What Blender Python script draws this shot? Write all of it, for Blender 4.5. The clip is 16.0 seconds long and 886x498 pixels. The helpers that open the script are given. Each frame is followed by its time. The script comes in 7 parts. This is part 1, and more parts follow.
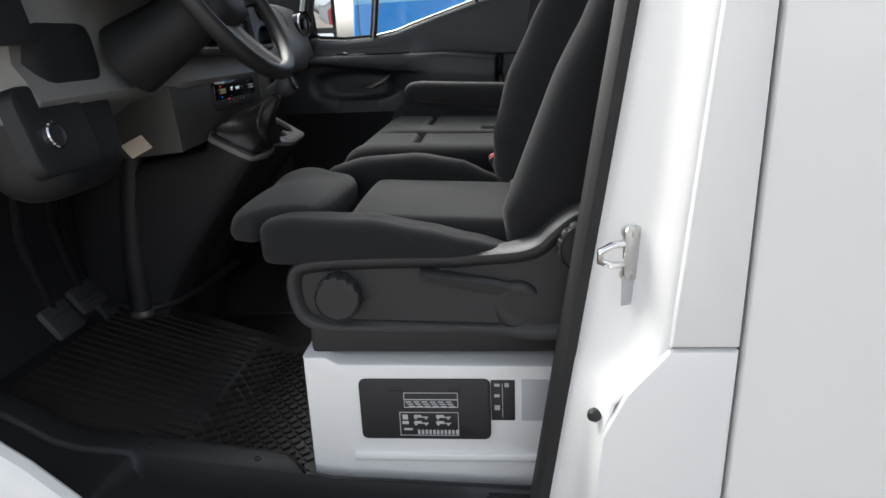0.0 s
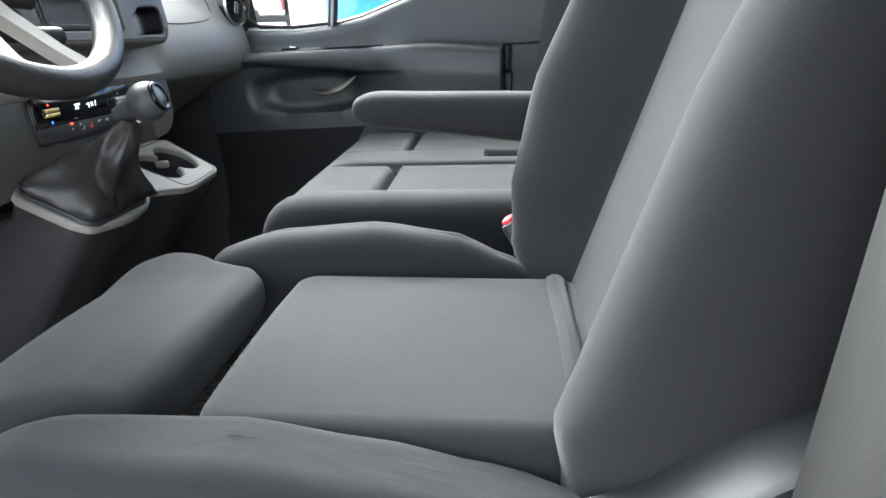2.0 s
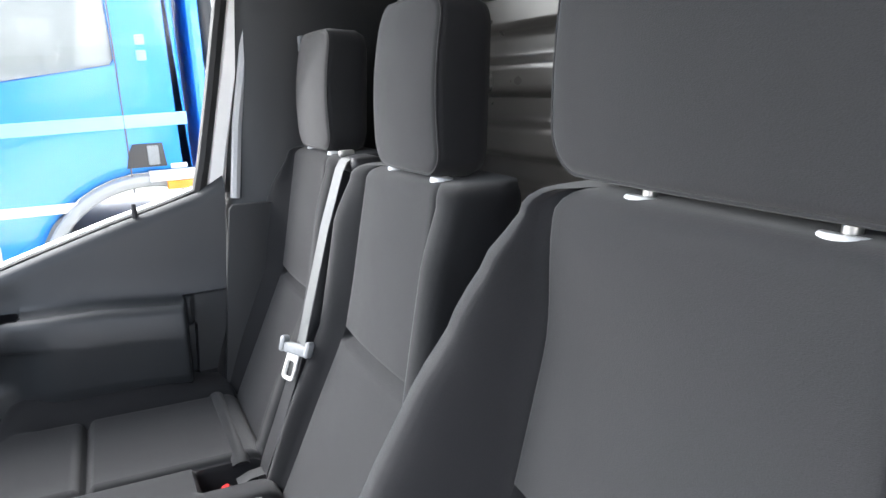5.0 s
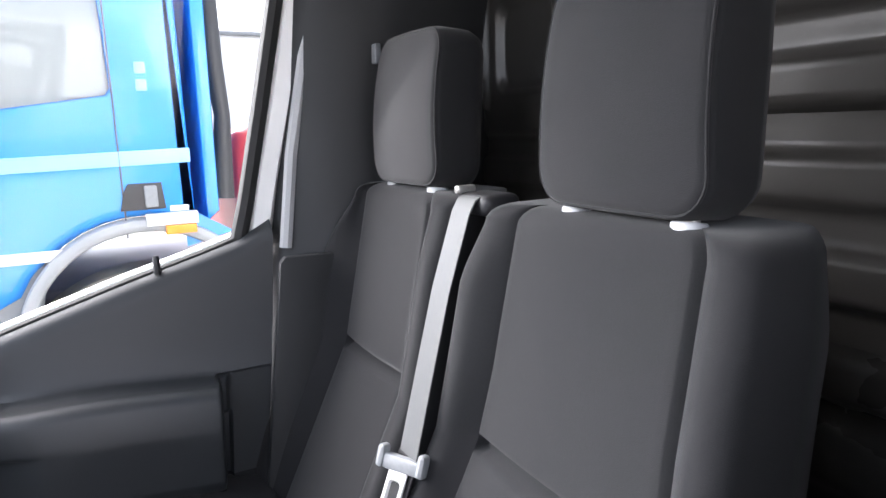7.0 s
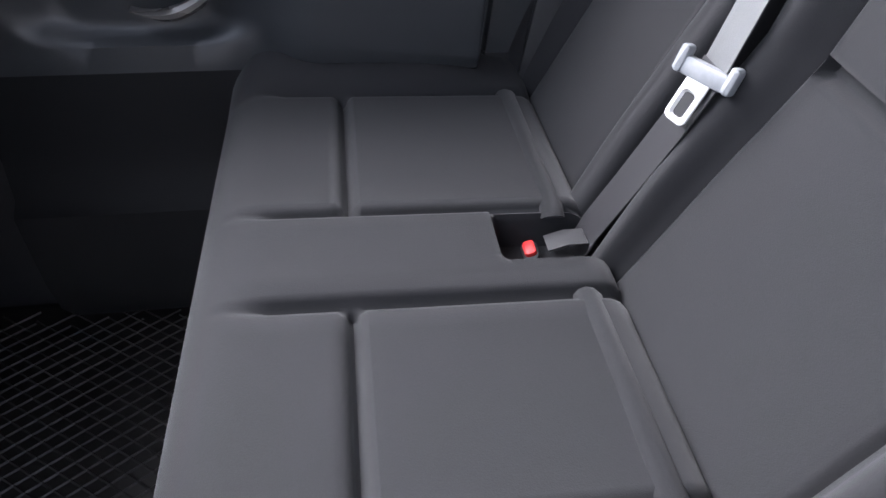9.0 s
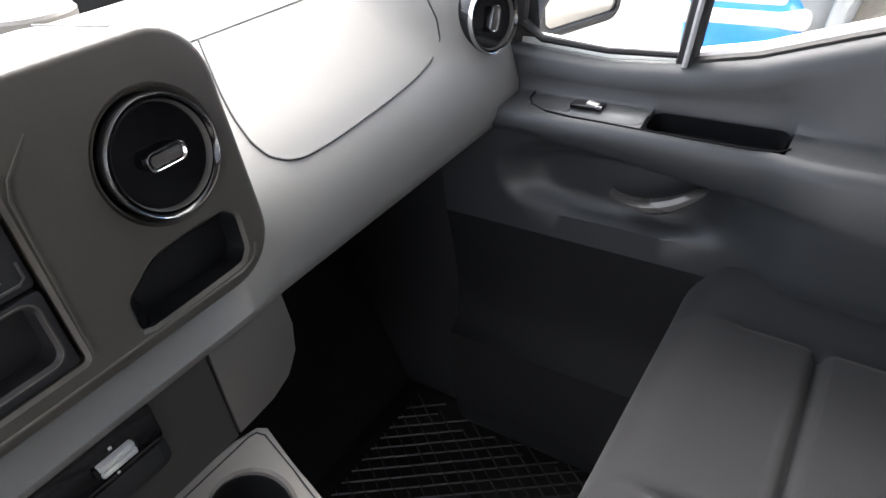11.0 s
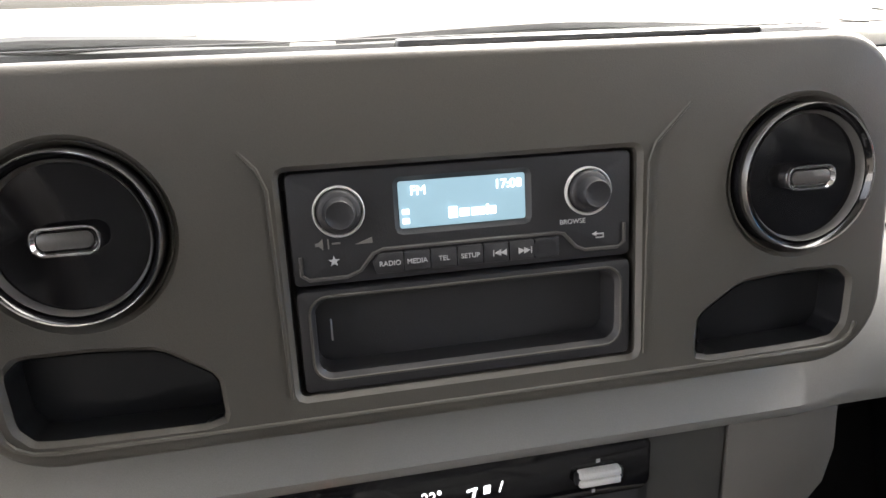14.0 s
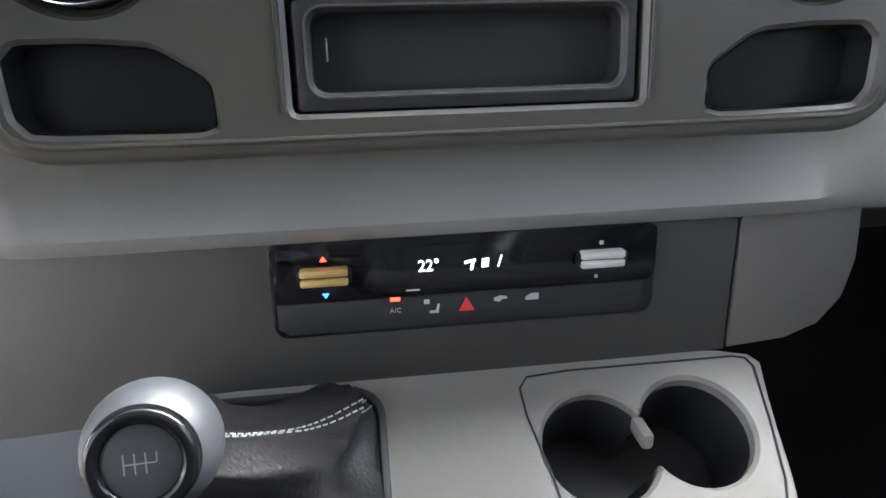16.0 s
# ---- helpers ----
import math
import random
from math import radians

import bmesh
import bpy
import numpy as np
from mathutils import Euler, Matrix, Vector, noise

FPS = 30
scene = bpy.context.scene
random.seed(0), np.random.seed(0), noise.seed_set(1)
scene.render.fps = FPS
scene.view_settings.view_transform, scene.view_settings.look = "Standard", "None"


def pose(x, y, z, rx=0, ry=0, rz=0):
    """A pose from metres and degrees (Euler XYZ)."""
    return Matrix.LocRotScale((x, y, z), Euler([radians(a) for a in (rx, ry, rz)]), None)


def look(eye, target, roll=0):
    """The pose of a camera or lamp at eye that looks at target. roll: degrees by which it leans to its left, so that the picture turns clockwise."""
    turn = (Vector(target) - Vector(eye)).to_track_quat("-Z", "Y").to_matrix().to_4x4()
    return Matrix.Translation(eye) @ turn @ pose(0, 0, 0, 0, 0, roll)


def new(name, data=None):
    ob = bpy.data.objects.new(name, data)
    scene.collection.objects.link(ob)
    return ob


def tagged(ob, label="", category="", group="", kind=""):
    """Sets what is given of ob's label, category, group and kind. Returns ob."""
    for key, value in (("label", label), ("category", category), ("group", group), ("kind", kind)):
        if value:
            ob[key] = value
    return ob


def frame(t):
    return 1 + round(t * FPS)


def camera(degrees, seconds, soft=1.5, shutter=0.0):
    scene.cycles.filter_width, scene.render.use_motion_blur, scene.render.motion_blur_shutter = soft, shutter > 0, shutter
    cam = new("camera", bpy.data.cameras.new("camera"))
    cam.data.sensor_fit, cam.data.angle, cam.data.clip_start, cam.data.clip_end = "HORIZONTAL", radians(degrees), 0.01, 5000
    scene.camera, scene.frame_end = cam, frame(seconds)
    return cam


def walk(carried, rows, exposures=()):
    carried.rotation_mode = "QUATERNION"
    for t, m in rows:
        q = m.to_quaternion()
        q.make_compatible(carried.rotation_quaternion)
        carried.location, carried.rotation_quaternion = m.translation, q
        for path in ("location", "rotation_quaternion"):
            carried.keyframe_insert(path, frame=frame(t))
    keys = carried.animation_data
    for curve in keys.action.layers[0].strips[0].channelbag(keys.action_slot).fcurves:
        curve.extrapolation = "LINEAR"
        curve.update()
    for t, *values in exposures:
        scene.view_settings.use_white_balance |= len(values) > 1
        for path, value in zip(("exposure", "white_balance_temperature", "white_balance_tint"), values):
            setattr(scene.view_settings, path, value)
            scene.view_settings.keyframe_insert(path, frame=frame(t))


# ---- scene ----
cam = camera(67.0, 16.0)
PATH = [
    (0, (-1.882, -0.031, 0.786), (0.017, 0.144, 0.181), -2.5),
    (0.5, (-1.696, 0.017, 0.766), (0.202, 0.199, 0.161), -2.5),
    (1, (-1.504, 0.031, 0.789), (0.391, 0.215, 0.18), -3.1),
    (1.5, (-1.288, 0.034, 0.726), (0.607, 0.204, 0.111), -3.1),
    (2, (-1.159, 0.0, 0.758), (0.736, 0.172, 0.142), -3.5),
    (2.5, (-1.098, 0.013, 0.875), (0.803, 0.067, 0.256), -2.9),
    (3, (-1.062, 0.073, 1.008), (0.824, -0.122, 0.372), -2.4),
    (3.5, (-1.007, 0.101, 1.096), (0.841, -0.301, 0.446), -2.1),
    (4, (-0.995, 0.068, 1.164), (0.814, -0.501, 0.53), -1.7),
    (4.5, (-0.964, 0.075, 1.191), (0.83, -0.602, 0.622), -1.6),
    (4.7, (-0.935, 0.076, 1.188), (0.819, -0.703, 0.628), -1.7),
    (6.8, (-0.435, 0.161, 1.153), (1.289, -0.82, 0.895), -1.9),
    (7, (-0.453, 0.151, 1.143), (1.28, -0.78, 0.782), -1.7),
    (7.5, (-0.475, 0.153, 1.107), (1.205, -0.654, 0.383), -1.1),
    (8, (-0.436, 0.181, 1.061), (1.120, -0.466, -0.016), 0.7),
    (8.2, (-0.404, 0.181, 1.030), (1.127, -0.391, -0.123), 1.1),
    (10.3, (-0.159, 0.233, 1.104), (1.065, 0.616, -0.431), 3.1),
    (10.5, (-0.118, 0.235, 1.118), (1.082, 0.775, -0.380), 0.4),
    (11, (-0.096, 0.23, 1.109), (1.248, 1.199, -0.012), -5.4),
    (11.5, (-0.045, 0.239, 1.146), (1.262, 1.498, 0.305), -5.7),
    (12, (-0.085, 0.243, 1.16), (1.023, 1.719, 0.39), -4.8),
    (12.5, (-0.161, 0.265, 1.157), (0.691, 1.921, 0.428), -3.2),
    (13, (-0.176, 0.275, 1.11), (0.366, 2.056, 0.379), -1.3),
    (13.5, (-0.144, 0.283, 1.049), (0.259, 2.107, 0.335), -1.4),
    (14, (-0.148, 0.302, 1.017), (0.215, 2.136, 0.307), -1.5),
    (14.5, (-0.163, 0.282, 1.0), (0.172, 2.121, 0.287), -1.2),
    (15, (-0.161, 0.266, 0.959), (0.137, 2.108, 0.238), -0.9),
    (15.5, (-0.148, 0.257, 0.914), (0.121, 2.097, 0.177), -1.0),
    (16, (-0.132, 0.25, 0.869), (0.11, 2.085, 0.111), -0.8),
]
EXPOSURES = ((0, 1.65, 6350, 8), (1.0, 1.9, 5900, 6), (1.5, 2.85, 6000, 6), (2.0, 3.55, 6100, 5), (2.5, 3.75, 6150, 4), (3.0, 3.55, 6200, 5), (4.7, 3.25, 6100, 9), (6.8, 3.1, 6150, 15), (8.2, 3.2, 5900, 15), (10.3, 3.1, 6100, 21), (11.0, 3.45, 6450, 12), (11.5, 3.0, 6600, 11), (12.0, 1.75, 6650, 11), (12.5, 1.3, 6350, 11), (13.0, 1.2, 6500, 12), (13.5, 2.55, 6800, 12), (14.0, 4.0, 6900, 12), (14.5, 4.6, 6850, 14), (15.5, 4.5, 6600, 13), (16.0, 4.15, 6150, 10))
walk(cam, [(t, look(e, g, r)) for t, e, g, r in PATH], EXPOSURES)

# ---------------------------------------------------------------- world and sun
world = bpy.data.worlds.new("sky")
scene.world = world
world.use_nodes = True
wn = world.node_tree.nodes
sky = wn.new("ShaderNodeTexSky")
sky.sky_type, sky.sun_disc = "NISHITA", False
sky.sun_elevation, sky.sun_rotation = radians(42), radians(48)
sky.air_density, sky.dust_density = 0.7, 6.0
pale = wn.new("ShaderNodeHueSaturation")
pale.inputs["Saturation"].default_value = 0.35
world.node_tree.links.new(sky.outputs[0], pale.inputs["Color"])
world.node_tree.links.new(pale.outputs[0], wn["Background"].inputs[0])
wn["Background"].inputs[1].default_value = 0.15

sun = new("sun", bpy.data.lights.new("sun", "SUN"))
sun.data.energy, sun.data.angle, sun.data.color = 1.15, radians(70), (1.0, 0.97, 0.93)
sun.matrix_world = look((9.0, 8.1, 10.9), (0, 0, 0))


# ---------------------------------------------------------------- materials
def mat(name, col, rough=0.5, metal=0.0, grain=400.0, bump=0.1, vary=0.12, big=3.0, spec=0.5, sheen=0.0, coat=0.0, rv=0.06):
    m = bpy.data.materials.new(name)
    m.use_nodes = True
    nt = m.node_tree
    b = nt.nodes["Principled BSDF"]
    b.inputs["Roughness"].default_value = rough
    b.inputs["Metallic"].default_value = metal
    b.inputs["Specular IOR Level"].default_value = spec
    b.inputs["Sheen Weight"].default_value = sheen
    b.inputs["Coat Weight"].default_value = coat
    tc = nt.nodes.new("ShaderNodeTexCoord")
    fine = nt.nodes.new("ShaderNodeTexNoise")
    fine.inputs["Scale"].default_value, fine.inputs["Detail"].default_value = grain, 3
    wide = nt.nodes.new("ShaderNodeTexNoise")
    wide.inputs["Scale"].default_value, wide.inputs["Detail"].default_value = big, 5
    for n in (fine, wide):
        nt.links.new(tc.outputs["Object"], n.inputs["Vector"])
    mixf = nt.nodes.new("ShaderNodeMath")
    mixf.operation = "ADD"
    nt.links.new(fine.outputs["Fac"], mixf.inputs[0])
    nt.links.new(wide.outputs["Fac"], mixf.inputs[1])
    ramp = nt.nodes.new("ShaderNodeMapRange")
    ramp.inputs["From Min"].default_value, ramp.inputs["From Max"].default_value = 0.6, 1.4
    ramp.inputs["To Min"].default_value, ramp.inputs["To Max"].default_value = 1 - vary, 1 + vary
    nt.links.new(mixf.outputs[0], ramp.inputs["Value"])
    mul = nt.nodes.new("ShaderNodeVectorMath")
    mul.operation = "SCALE"
    mul.inputs[0].default_value = col
    nt.links.new(ramp.outputs[0], mul.inputs["Scale"])
    nt.links.new(mul.outputs[0], b.inputs["Base Color"])
    rr = nt.nodes.new("ShaderNodeMapRange")
    rr.inputs["From Min"].default_value, rr.inputs["From Max"].default_value = 0.3, 0.7
    rr.inputs["To Min"].default_value, rr.inputs["To Max"].default_value = max(rough - rv, 0.02), min(rough + rv, 1)
    nt.links.new(wide.outputs["Fac"], rr.inputs["Value"])
    nt.links.new(rr.outputs[0], b.inputs["Roughness"])
    if bump:
        bp = nt.nodes.new("ShaderNodeBump")
        bp.inputs["Strength"].default_value, bp.inputs["Distance"].default_value = bump, 0.001
        nt.links.new(fine.outputs["Fac"], bp.inputs["Height"])
        nt.links.new(bp.outputs[0], b.inputs["Normal"])
    return m


def fabric(name, col):
    """Dark woven seat cloth: a fine uneven weave over soft, barely seen undulations of the padding."""
    m = mat(name, col, 0.88, 0, 900, 0.0, 0.20, 7, 0.22, 0.10)
    nt = m.node_tree
    b = nt.nodes["Principled BSDF"]
    tc = nt.nodes["Texture Coordinate"]
    mp = nt.nodes.new("ShaderNodeMapping")
    mp.inputs["Scale"].default_value = (1.0, 1.0, 2.6)
    weave = nt.nodes.new("ShaderNodeTexNoise")
    weave.inputs["Scale"].default_value, weave.inputs["Detail"].default_value = 620, 2
    soft = nt.nodes.new("ShaderNodeTexNoise")
    soft.inputs["Scale"].default_value, soft.inputs["Detail"].default_value = 7, 2
    nt.links.new(tc.outputs["Object"], mp.inputs[0])
    nt.links.new(mp.outputs[0], weave.inputs["Vector"])
    nt.links.new(tc.outputs["Object"], soft.inputs["Vector"])
    last = None
    for n, strength, dist in ((soft, 0.25, 0.008), (weave, 0.35, 0.0008)):
        bp = nt.nodes.new("ShaderNodeBump")
        bp.inputs["Strength"].default_value, bp.inputs["Distance"].default_value = strength, dist
        nt.links.new(n.outputs["Fac"], bp.inputs["Height"])
        if last:
            nt.links.new(last.outputs[0], bp.inputs["Normal"])
        last = bp
    nt.links.new(last.outputs[0], b.inputs["Normal"])
    return m


def glow(name, col, strength):
    m = bpy.data.materials.new(name)
    m.use_nodes = True
    b = m.node_tree.nodes["Principled BSDF"]
    b.inputs["Base Color"].default_value = (*[c * 0.5 for c in col], 1)
    b.inputs["Emission Color"].default_value = (*col, 1)
    b.inputs["Emission Strength"].default_value = strength
    return m


def glass(name, tint=(0.95, 0.98, 0.97)):
    m = bpy.data.materials.new(name)
    m.use_nodes = True
    nt = m.node_tree
    out = nt.nodes["Material Output"]
    tr = nt.nodes.new("ShaderNodeBsdfTransparent")
    tr.inputs[0].default_value = (*tint, 1)
    gl = nt.nodes.new("ShaderNodeBsdfGlossy")
    gl.inputs["Roughness"].default_value = 0.02
    fr = nt.nodes.new("ShaderNodeFresnel")
    fr.inputs["IOR"].default_value = 1.45
    mx = nt.nodes.new("ShaderNodeMixShader")
    nt.links.new(fr.outputs[0], mx.inputs[0])
    nt.links.new(tr.outputs[0], mx.inputs[1])
    nt.links.new(gl.outputs[0], mx.inputs[2])
    nt.links.new(mx.outputs[0], out.inputs[0])
    return m


CLOTH = fabric("seat_cloth", (0.0155, 0.0158, 0.0172))
CLOTH_PANEL = fabric("seat_cloth_panel", (0.0185, 0.0187, 0.0196))
BLACK = mat("black_plastic", (0.022, 0.022, 0.024), 0.5, 0, 900, 0.15)
DARK = mat("dark_grained_plastic", (0.020, 0.021, 0.0225), 0.55, 0, 1200, 0.25, 0.12, 3.0, 0.4)
SEATTRIM = mat("seat_trim_plastic", (0.023, 0.0235, 0.025), 0.50, 0, 1200, 0.15, 0.12, 3.0, 0.5)
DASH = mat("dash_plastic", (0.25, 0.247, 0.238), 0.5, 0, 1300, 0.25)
PANEL = mat("dash_centre_plastic", (0.072, 0.067, 0.058), 0.42, 0, 1300, 0.2)
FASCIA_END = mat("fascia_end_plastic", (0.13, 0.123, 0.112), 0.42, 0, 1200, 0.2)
GREY = mat("grey_trim_plastic", (0.215, 0.203, 0.185), 0.42, 0, 1200, 0.2)
DOORTRIM = mat("door_trim_plastic", (0.030, 0.033, 0.036), 0.40, 0, 1200, 0.25, 0.12, 3.0, 0.5)
DOORLOW = mat("door_lower_dark", (0.011, 0.0115, 0.0125), 0.7, 0, 1000, 0.3, 0.15, 3.0, 0.25)
GLOSS = mat("gloss_black", (0.006, 0.006, 0.007), 0.08, 0, 300, 0.0)
RUBBER = mat("rubber", (0.015, 0.015, 0.015), 0.65, 0, 700, 0.2)
MAT_RUBBER = mat("floor_mat_rubber", (0.031, 0.0285, 0.026), 0.42, 0, 500, 0.3, 0.35, 9)
PAINT = mat("white_paint", (0.82, 0.82, 0.805), 0.3, 0, 200, 0.0, 0.002, 0.4, 0.5, 0, 0.3, 0.0)
CHROME = mat("chrome", (0.75, 0.75, 0.76), 0.12, 1.0, 300, 0.0)
STEEL = mat("steel", (0.55, 0.55, 0.54), 0.3, 1.0, 300, 0.05)
SATIN = mat("satin_silver", (0.50, 0.49, 0.47), 0.3, 0.8, 600, 0.03)
BULKHEAD = mat("painted_bulkhead", (0.042, 0.040, 0.037), 0.32, 0.2, 500, 0.05, 0.1)
BELT = mat("belt_webbing", (0.095, 0.098, 0.098), 0.5, 0, 700, 0.3)
RED = mat("red_plastic", (0.7, 0.03, 0.03), 0.4, 0, 500, 0.05)
LIGHTTRIM = mat("light_plastic", (0.62, 0.62, 0.60), 0.45, 0, 800, 0.05)
# darker than the end piece: shade on the fascia is partly in this colour
FASCIA = mat("fascia_shaded_plastic", (0.055, 0.0525, 0.048), 0.45, 0, 1300, 0.25)
HEADLINER = mat("headliner", (0.45, 0.44, 0.42), 0.95, 0, 700, 0.4)
STICKER = mat("sticker_grey", (0.45, 0.46, 0.47), 0.4, 0, 500, 0.0)
WHITE = mat("white_print", (0.50, 0.50, 0.50), 0.6, 0, 500, 0.0)
PAPER = mat("paper", (0.62, 0.61, 0.57), 0.8, 0, 300, 0.05, 0.05)
nt = PAPER.node_tree
thin, mix = nt.nodes.new("ShaderNodeBsdfTranslucent"), nt.nodes.new("ShaderNodeMixShader")
thin.inputs[0].default_value = (0.72, 0.70, 0.64, 1)
mix.inputs[0].default_value = 0.5
nt.links.new(nt.nodes["Principled BSDF"].outputs[0], mix.inputs[1])
nt.links.new(thin.outputs[0], mix.inputs[2])
nt.links.new(mix.outputs[0], nt.nodes["Material Output"].inputs[0])
INK = mat("ink", (0.10, 0.11, 0.14), 0.7, 0, 300, 0.0)
BLUEINK = mat("blue_ink", (0.12, 0.22, 0.42), 0.7, 0, 300, 0.0)
LEATHER = mat("boot_leatherette", (0.022, 0.021, 0.021), 0.42, 0, 350, 0.5)
TRUCKBLUE = mat("truck_blue_paint", (0.03, 0.25, 0.70), 0.22, 0, 150, 0.01, 0.05, 1.5, 0.5, 0, 0.5)
TRUCKLIGHT = mat("truck_light_blue", (0.25, 0.55, 0.85), 0.3, 0, 150, 0.01, 0.05, 1.5)
TRUCKWHITE = mat("truck_white", (0.70, 0.71, 0.72), 0.35, 0, 150, 0.02, 0.08, 2)
TRUCKGREY = mat("truck_grey", (0.22, 0.23, 0.24), 0.5, 0, 150, 0.05, 0.15, 3)
AMBER = mat("amber_lens", (0.85, 0.28, 0.02), 0.25, 0, 200, 0.0)
SATIN_DARK = mat("dark_satin", (0.06, 0.063, 0.066), 0.3, 0.3, 600, 0.03)
ARCHGREY = mat("arch_grey_plastic", (0.32, 0.33, 0.335), 0.45, 0, 200, 0.1, 0.12, 3)
RINGGREY = mat("satin_dark_grey", (0.11, 0.105, 0.10), 0.32, 0.3, 600, 0.02)
KNOBGREY = mat("knob_grey", (0.042, 0.044, 0.049), 0.45, 0, 900, 0.1)
KNOBGLOSS = mat("knob_gloss_black", (0.006, 0.006, 0.007), 0.14, 0, 300, 0.0, 0.1, 3.0, 0.3)
GLOSSGREY = mat("smooth_black", (0.010, 0.0105, 0.012), 0.28, 0, 600, 0.02)
TYRE = mat("tyre_rubber", (0.20, 0.185, 0.16), 0.8, 0, 200, 0.3, 0.25, 4)
REDPAINT = mat("red_paint", (0.55, 0.05, 0.05), 0.35, 0, 200, 0.0)
CARD = mat("card", (0.55, 0.45, 0.33), 0.6, 0, 200, 0.0)
GLASS = glass("window_glass")
DARKGLASS = mat("dark_glass", (0.24, 0.26, 0.255), 0.08, 0, 60, 0.0, 0.03, 2)
MIRROR = mat("mirror_glass", (0.85, 0.86, 0.86), 0.02, 1.0, 100, 0.0, 0.01)
LCD = glow("radio_display", (0.27, 0.44, 0.54), 0.068)
LIT = glow("lit_white", (0.9, 0.95, 1.0), 0.22)
LITRED = glow("lit_red", (1.0, 0.06, 0.03), 0.35)
LITBLUE = glow("lit_blue", (0.05, 0.2, 1.0), 0.35)


def paving(name):
    m = mat(name, (0.142, 0.127, 0.109), 0.9, 0, 25, 0.6, 0.22, 0.35)
    return m


GROUND = paving("yard_ground")
LEDGE = mat("ledge_grey_plastic", (0.085, 0.087, 0.09), 0.6, 0, 1000, 0.2)
# near black; in the grab pocket this colour stands in for shade
PITBLACK = mat("deep_black", (0.006, 0.006, 0.007), 0.9, 0, 700, 0.1, 0.1, 3.0, 0.1)
ASPHALT = mat("damp_asphalt", (0.070, 0.067, 0.061), 0.8, 0, 40, 0.6, 0.35, 1.2)


# ---------------------------------------------------------------- mesh helpers
def part(name, bm, material, parent=None, label="", smooth=40, double=True):
    """Links a bmesh as one mesh object under a thing or a part."""
    bmesh.ops.recalc_face_normals(bm, faces=bm.faces[:])
    me = bpy.data.meshes.new(name)
    bm.to_mesh(me)
    bm.free()
    me.materials.append(material)
    for p in me.polygons:
        p.use_smooth = smooth > 0
    if smooth:
        me.set_sharp_from_angle(angle=radians(smooth))
    ob = new(name, me)
    if parent is not None:
        ob.parent = parent
        ob.matrix_parent_inverse = parent.matrix_world.inverted()
    if label:
        ob["label"] = label
    return ob


def thing(name, label, category, at=(0, 0, 0), group="", kind=""):
    ob = new(name)
    ob.empty_display_size = 0.05
    ob.location = at
    ob.matrix_world = Matrix.Translation(at)
    return tagged(ob, label, category, group, kind)


def B():
    return bmesh.new()


def rbox(bm, c, s, r=0.004, seg=2, m=None):
    """A box of size s at c with rounded edges."""
    t = bmesh.ops.create_cube(bm, size=1.0)
    vs = t["verts"]
    for v in vs:
        v.co = Vector((v.co.x * s[0], v.co.y * s[1], v.co.z * s[2]))
    es = list({e for v in vs for e in v.link_edges})
    r = min(r, 0.49 * min(s))
    if r > 0:
        g = bmesh.ops.bevel(bm, geom=es, offset=r, segments=seg, affect="EDGES", profile=0.5)
        vs = list({v for f in g["faces"] for v in f.verts} | {v for v in vs if v.is_valid})
    k = Matrix.Translation(c) @ (m.to_4x4() if m is not None else Matrix.Identity(4))
    for v in vs:
        v.co = k @ v.co
    return vs


def rings(bm, loops, cap=True, closed=True):
    """Skins a list of vertex loops (lists of 3D points)."""
    rows = [[bm.verts.new(p) for p in loop] for loop in loops]
    n = len(rows[0])
    for a, b in zip(rows, rows[1:]):
        for i in range(n if closed else n - 1):
            j = (i + 1) % n
            try:
                bm.faces.new((a[i], a[j], b[j], b[i]))
            except ValueError:
                pass
    if cap:
        bm.faces.new(rows[0][::-1])
        bm.faces.new(rows[-1])
    return rows


def lathe(bm, prof, m, n=32, cap=True):
    """Turns a profile of (radius, height) round the local z axis of m."""
    loops = []
    for r, h in prof:
        loops.append([m @ Vector((r * math.cos(2 * math.pi * i / n), r * math.sin(2 * math.pi * i / n), h)) for i in range(n)])
    return rings(bm, loops, cap)


def axis(p, d, up=(0, 0, 1)):
    """A pose at p whose z points along d."""
    d = Vector(d).normalized()
    x = Vector(up).cross(d)
    if x.length < 1e-4:
        x = Vector((1, 0, 0))
    x.normalize()
    y = d.cross(x)
    return Matrix.Translation(p) @ Matrix((x, y, d)).transposed().to_4x4()


def tube(bm, pts, r, n=10, cap=True, flat=None):
    """A round bar along points; flat: (width, thickness, normal) makes a strap."""
    pts = [Vector(p) for p in pts]
    loops = []
    last = None
    for i, p in enumerate(pts):
        d = (pts[min(i + 1, len(pts) - 1)] - pts[max(i - 1, 0)]).normalized()
        ref = Vector((0, 0, 1)) if abs(d.z) < 0.9 else Vector((1, 0, 0))
        if last is not None:
            ref = last
        a = (ref - d * ref.dot(d)).normalized()
        last = a
        b = d.cross(a)
        rad = r[i] if isinstance(r, (list, tuple)) else r
        loops.append([p + rad * (a * math.cos(2 * math.pi * k / n) + b * math.sin(2 * math.pi * k / n)) for k in range(n)])
    return rings(bm, loops, cap)


def rrect(w, h, r, n=6, cx=0.0, cy=0.0):
    """A rounded rectangle outline in 2D, counter-clockwise."""
    out = []
    for sx, sy, a0 in ((1, 1, 0), (-1, 1, 90), (-1, -1, 180), (1, -1, 270)):
        for i in range(n + 1):
            a = radians(a0 + 90 * i / n)
            out.append((cx + sx * (w / 2 - r) + r * math.cos(a), cy + sy * (h / 2 - r) + r * math.sin(a)))
    return out


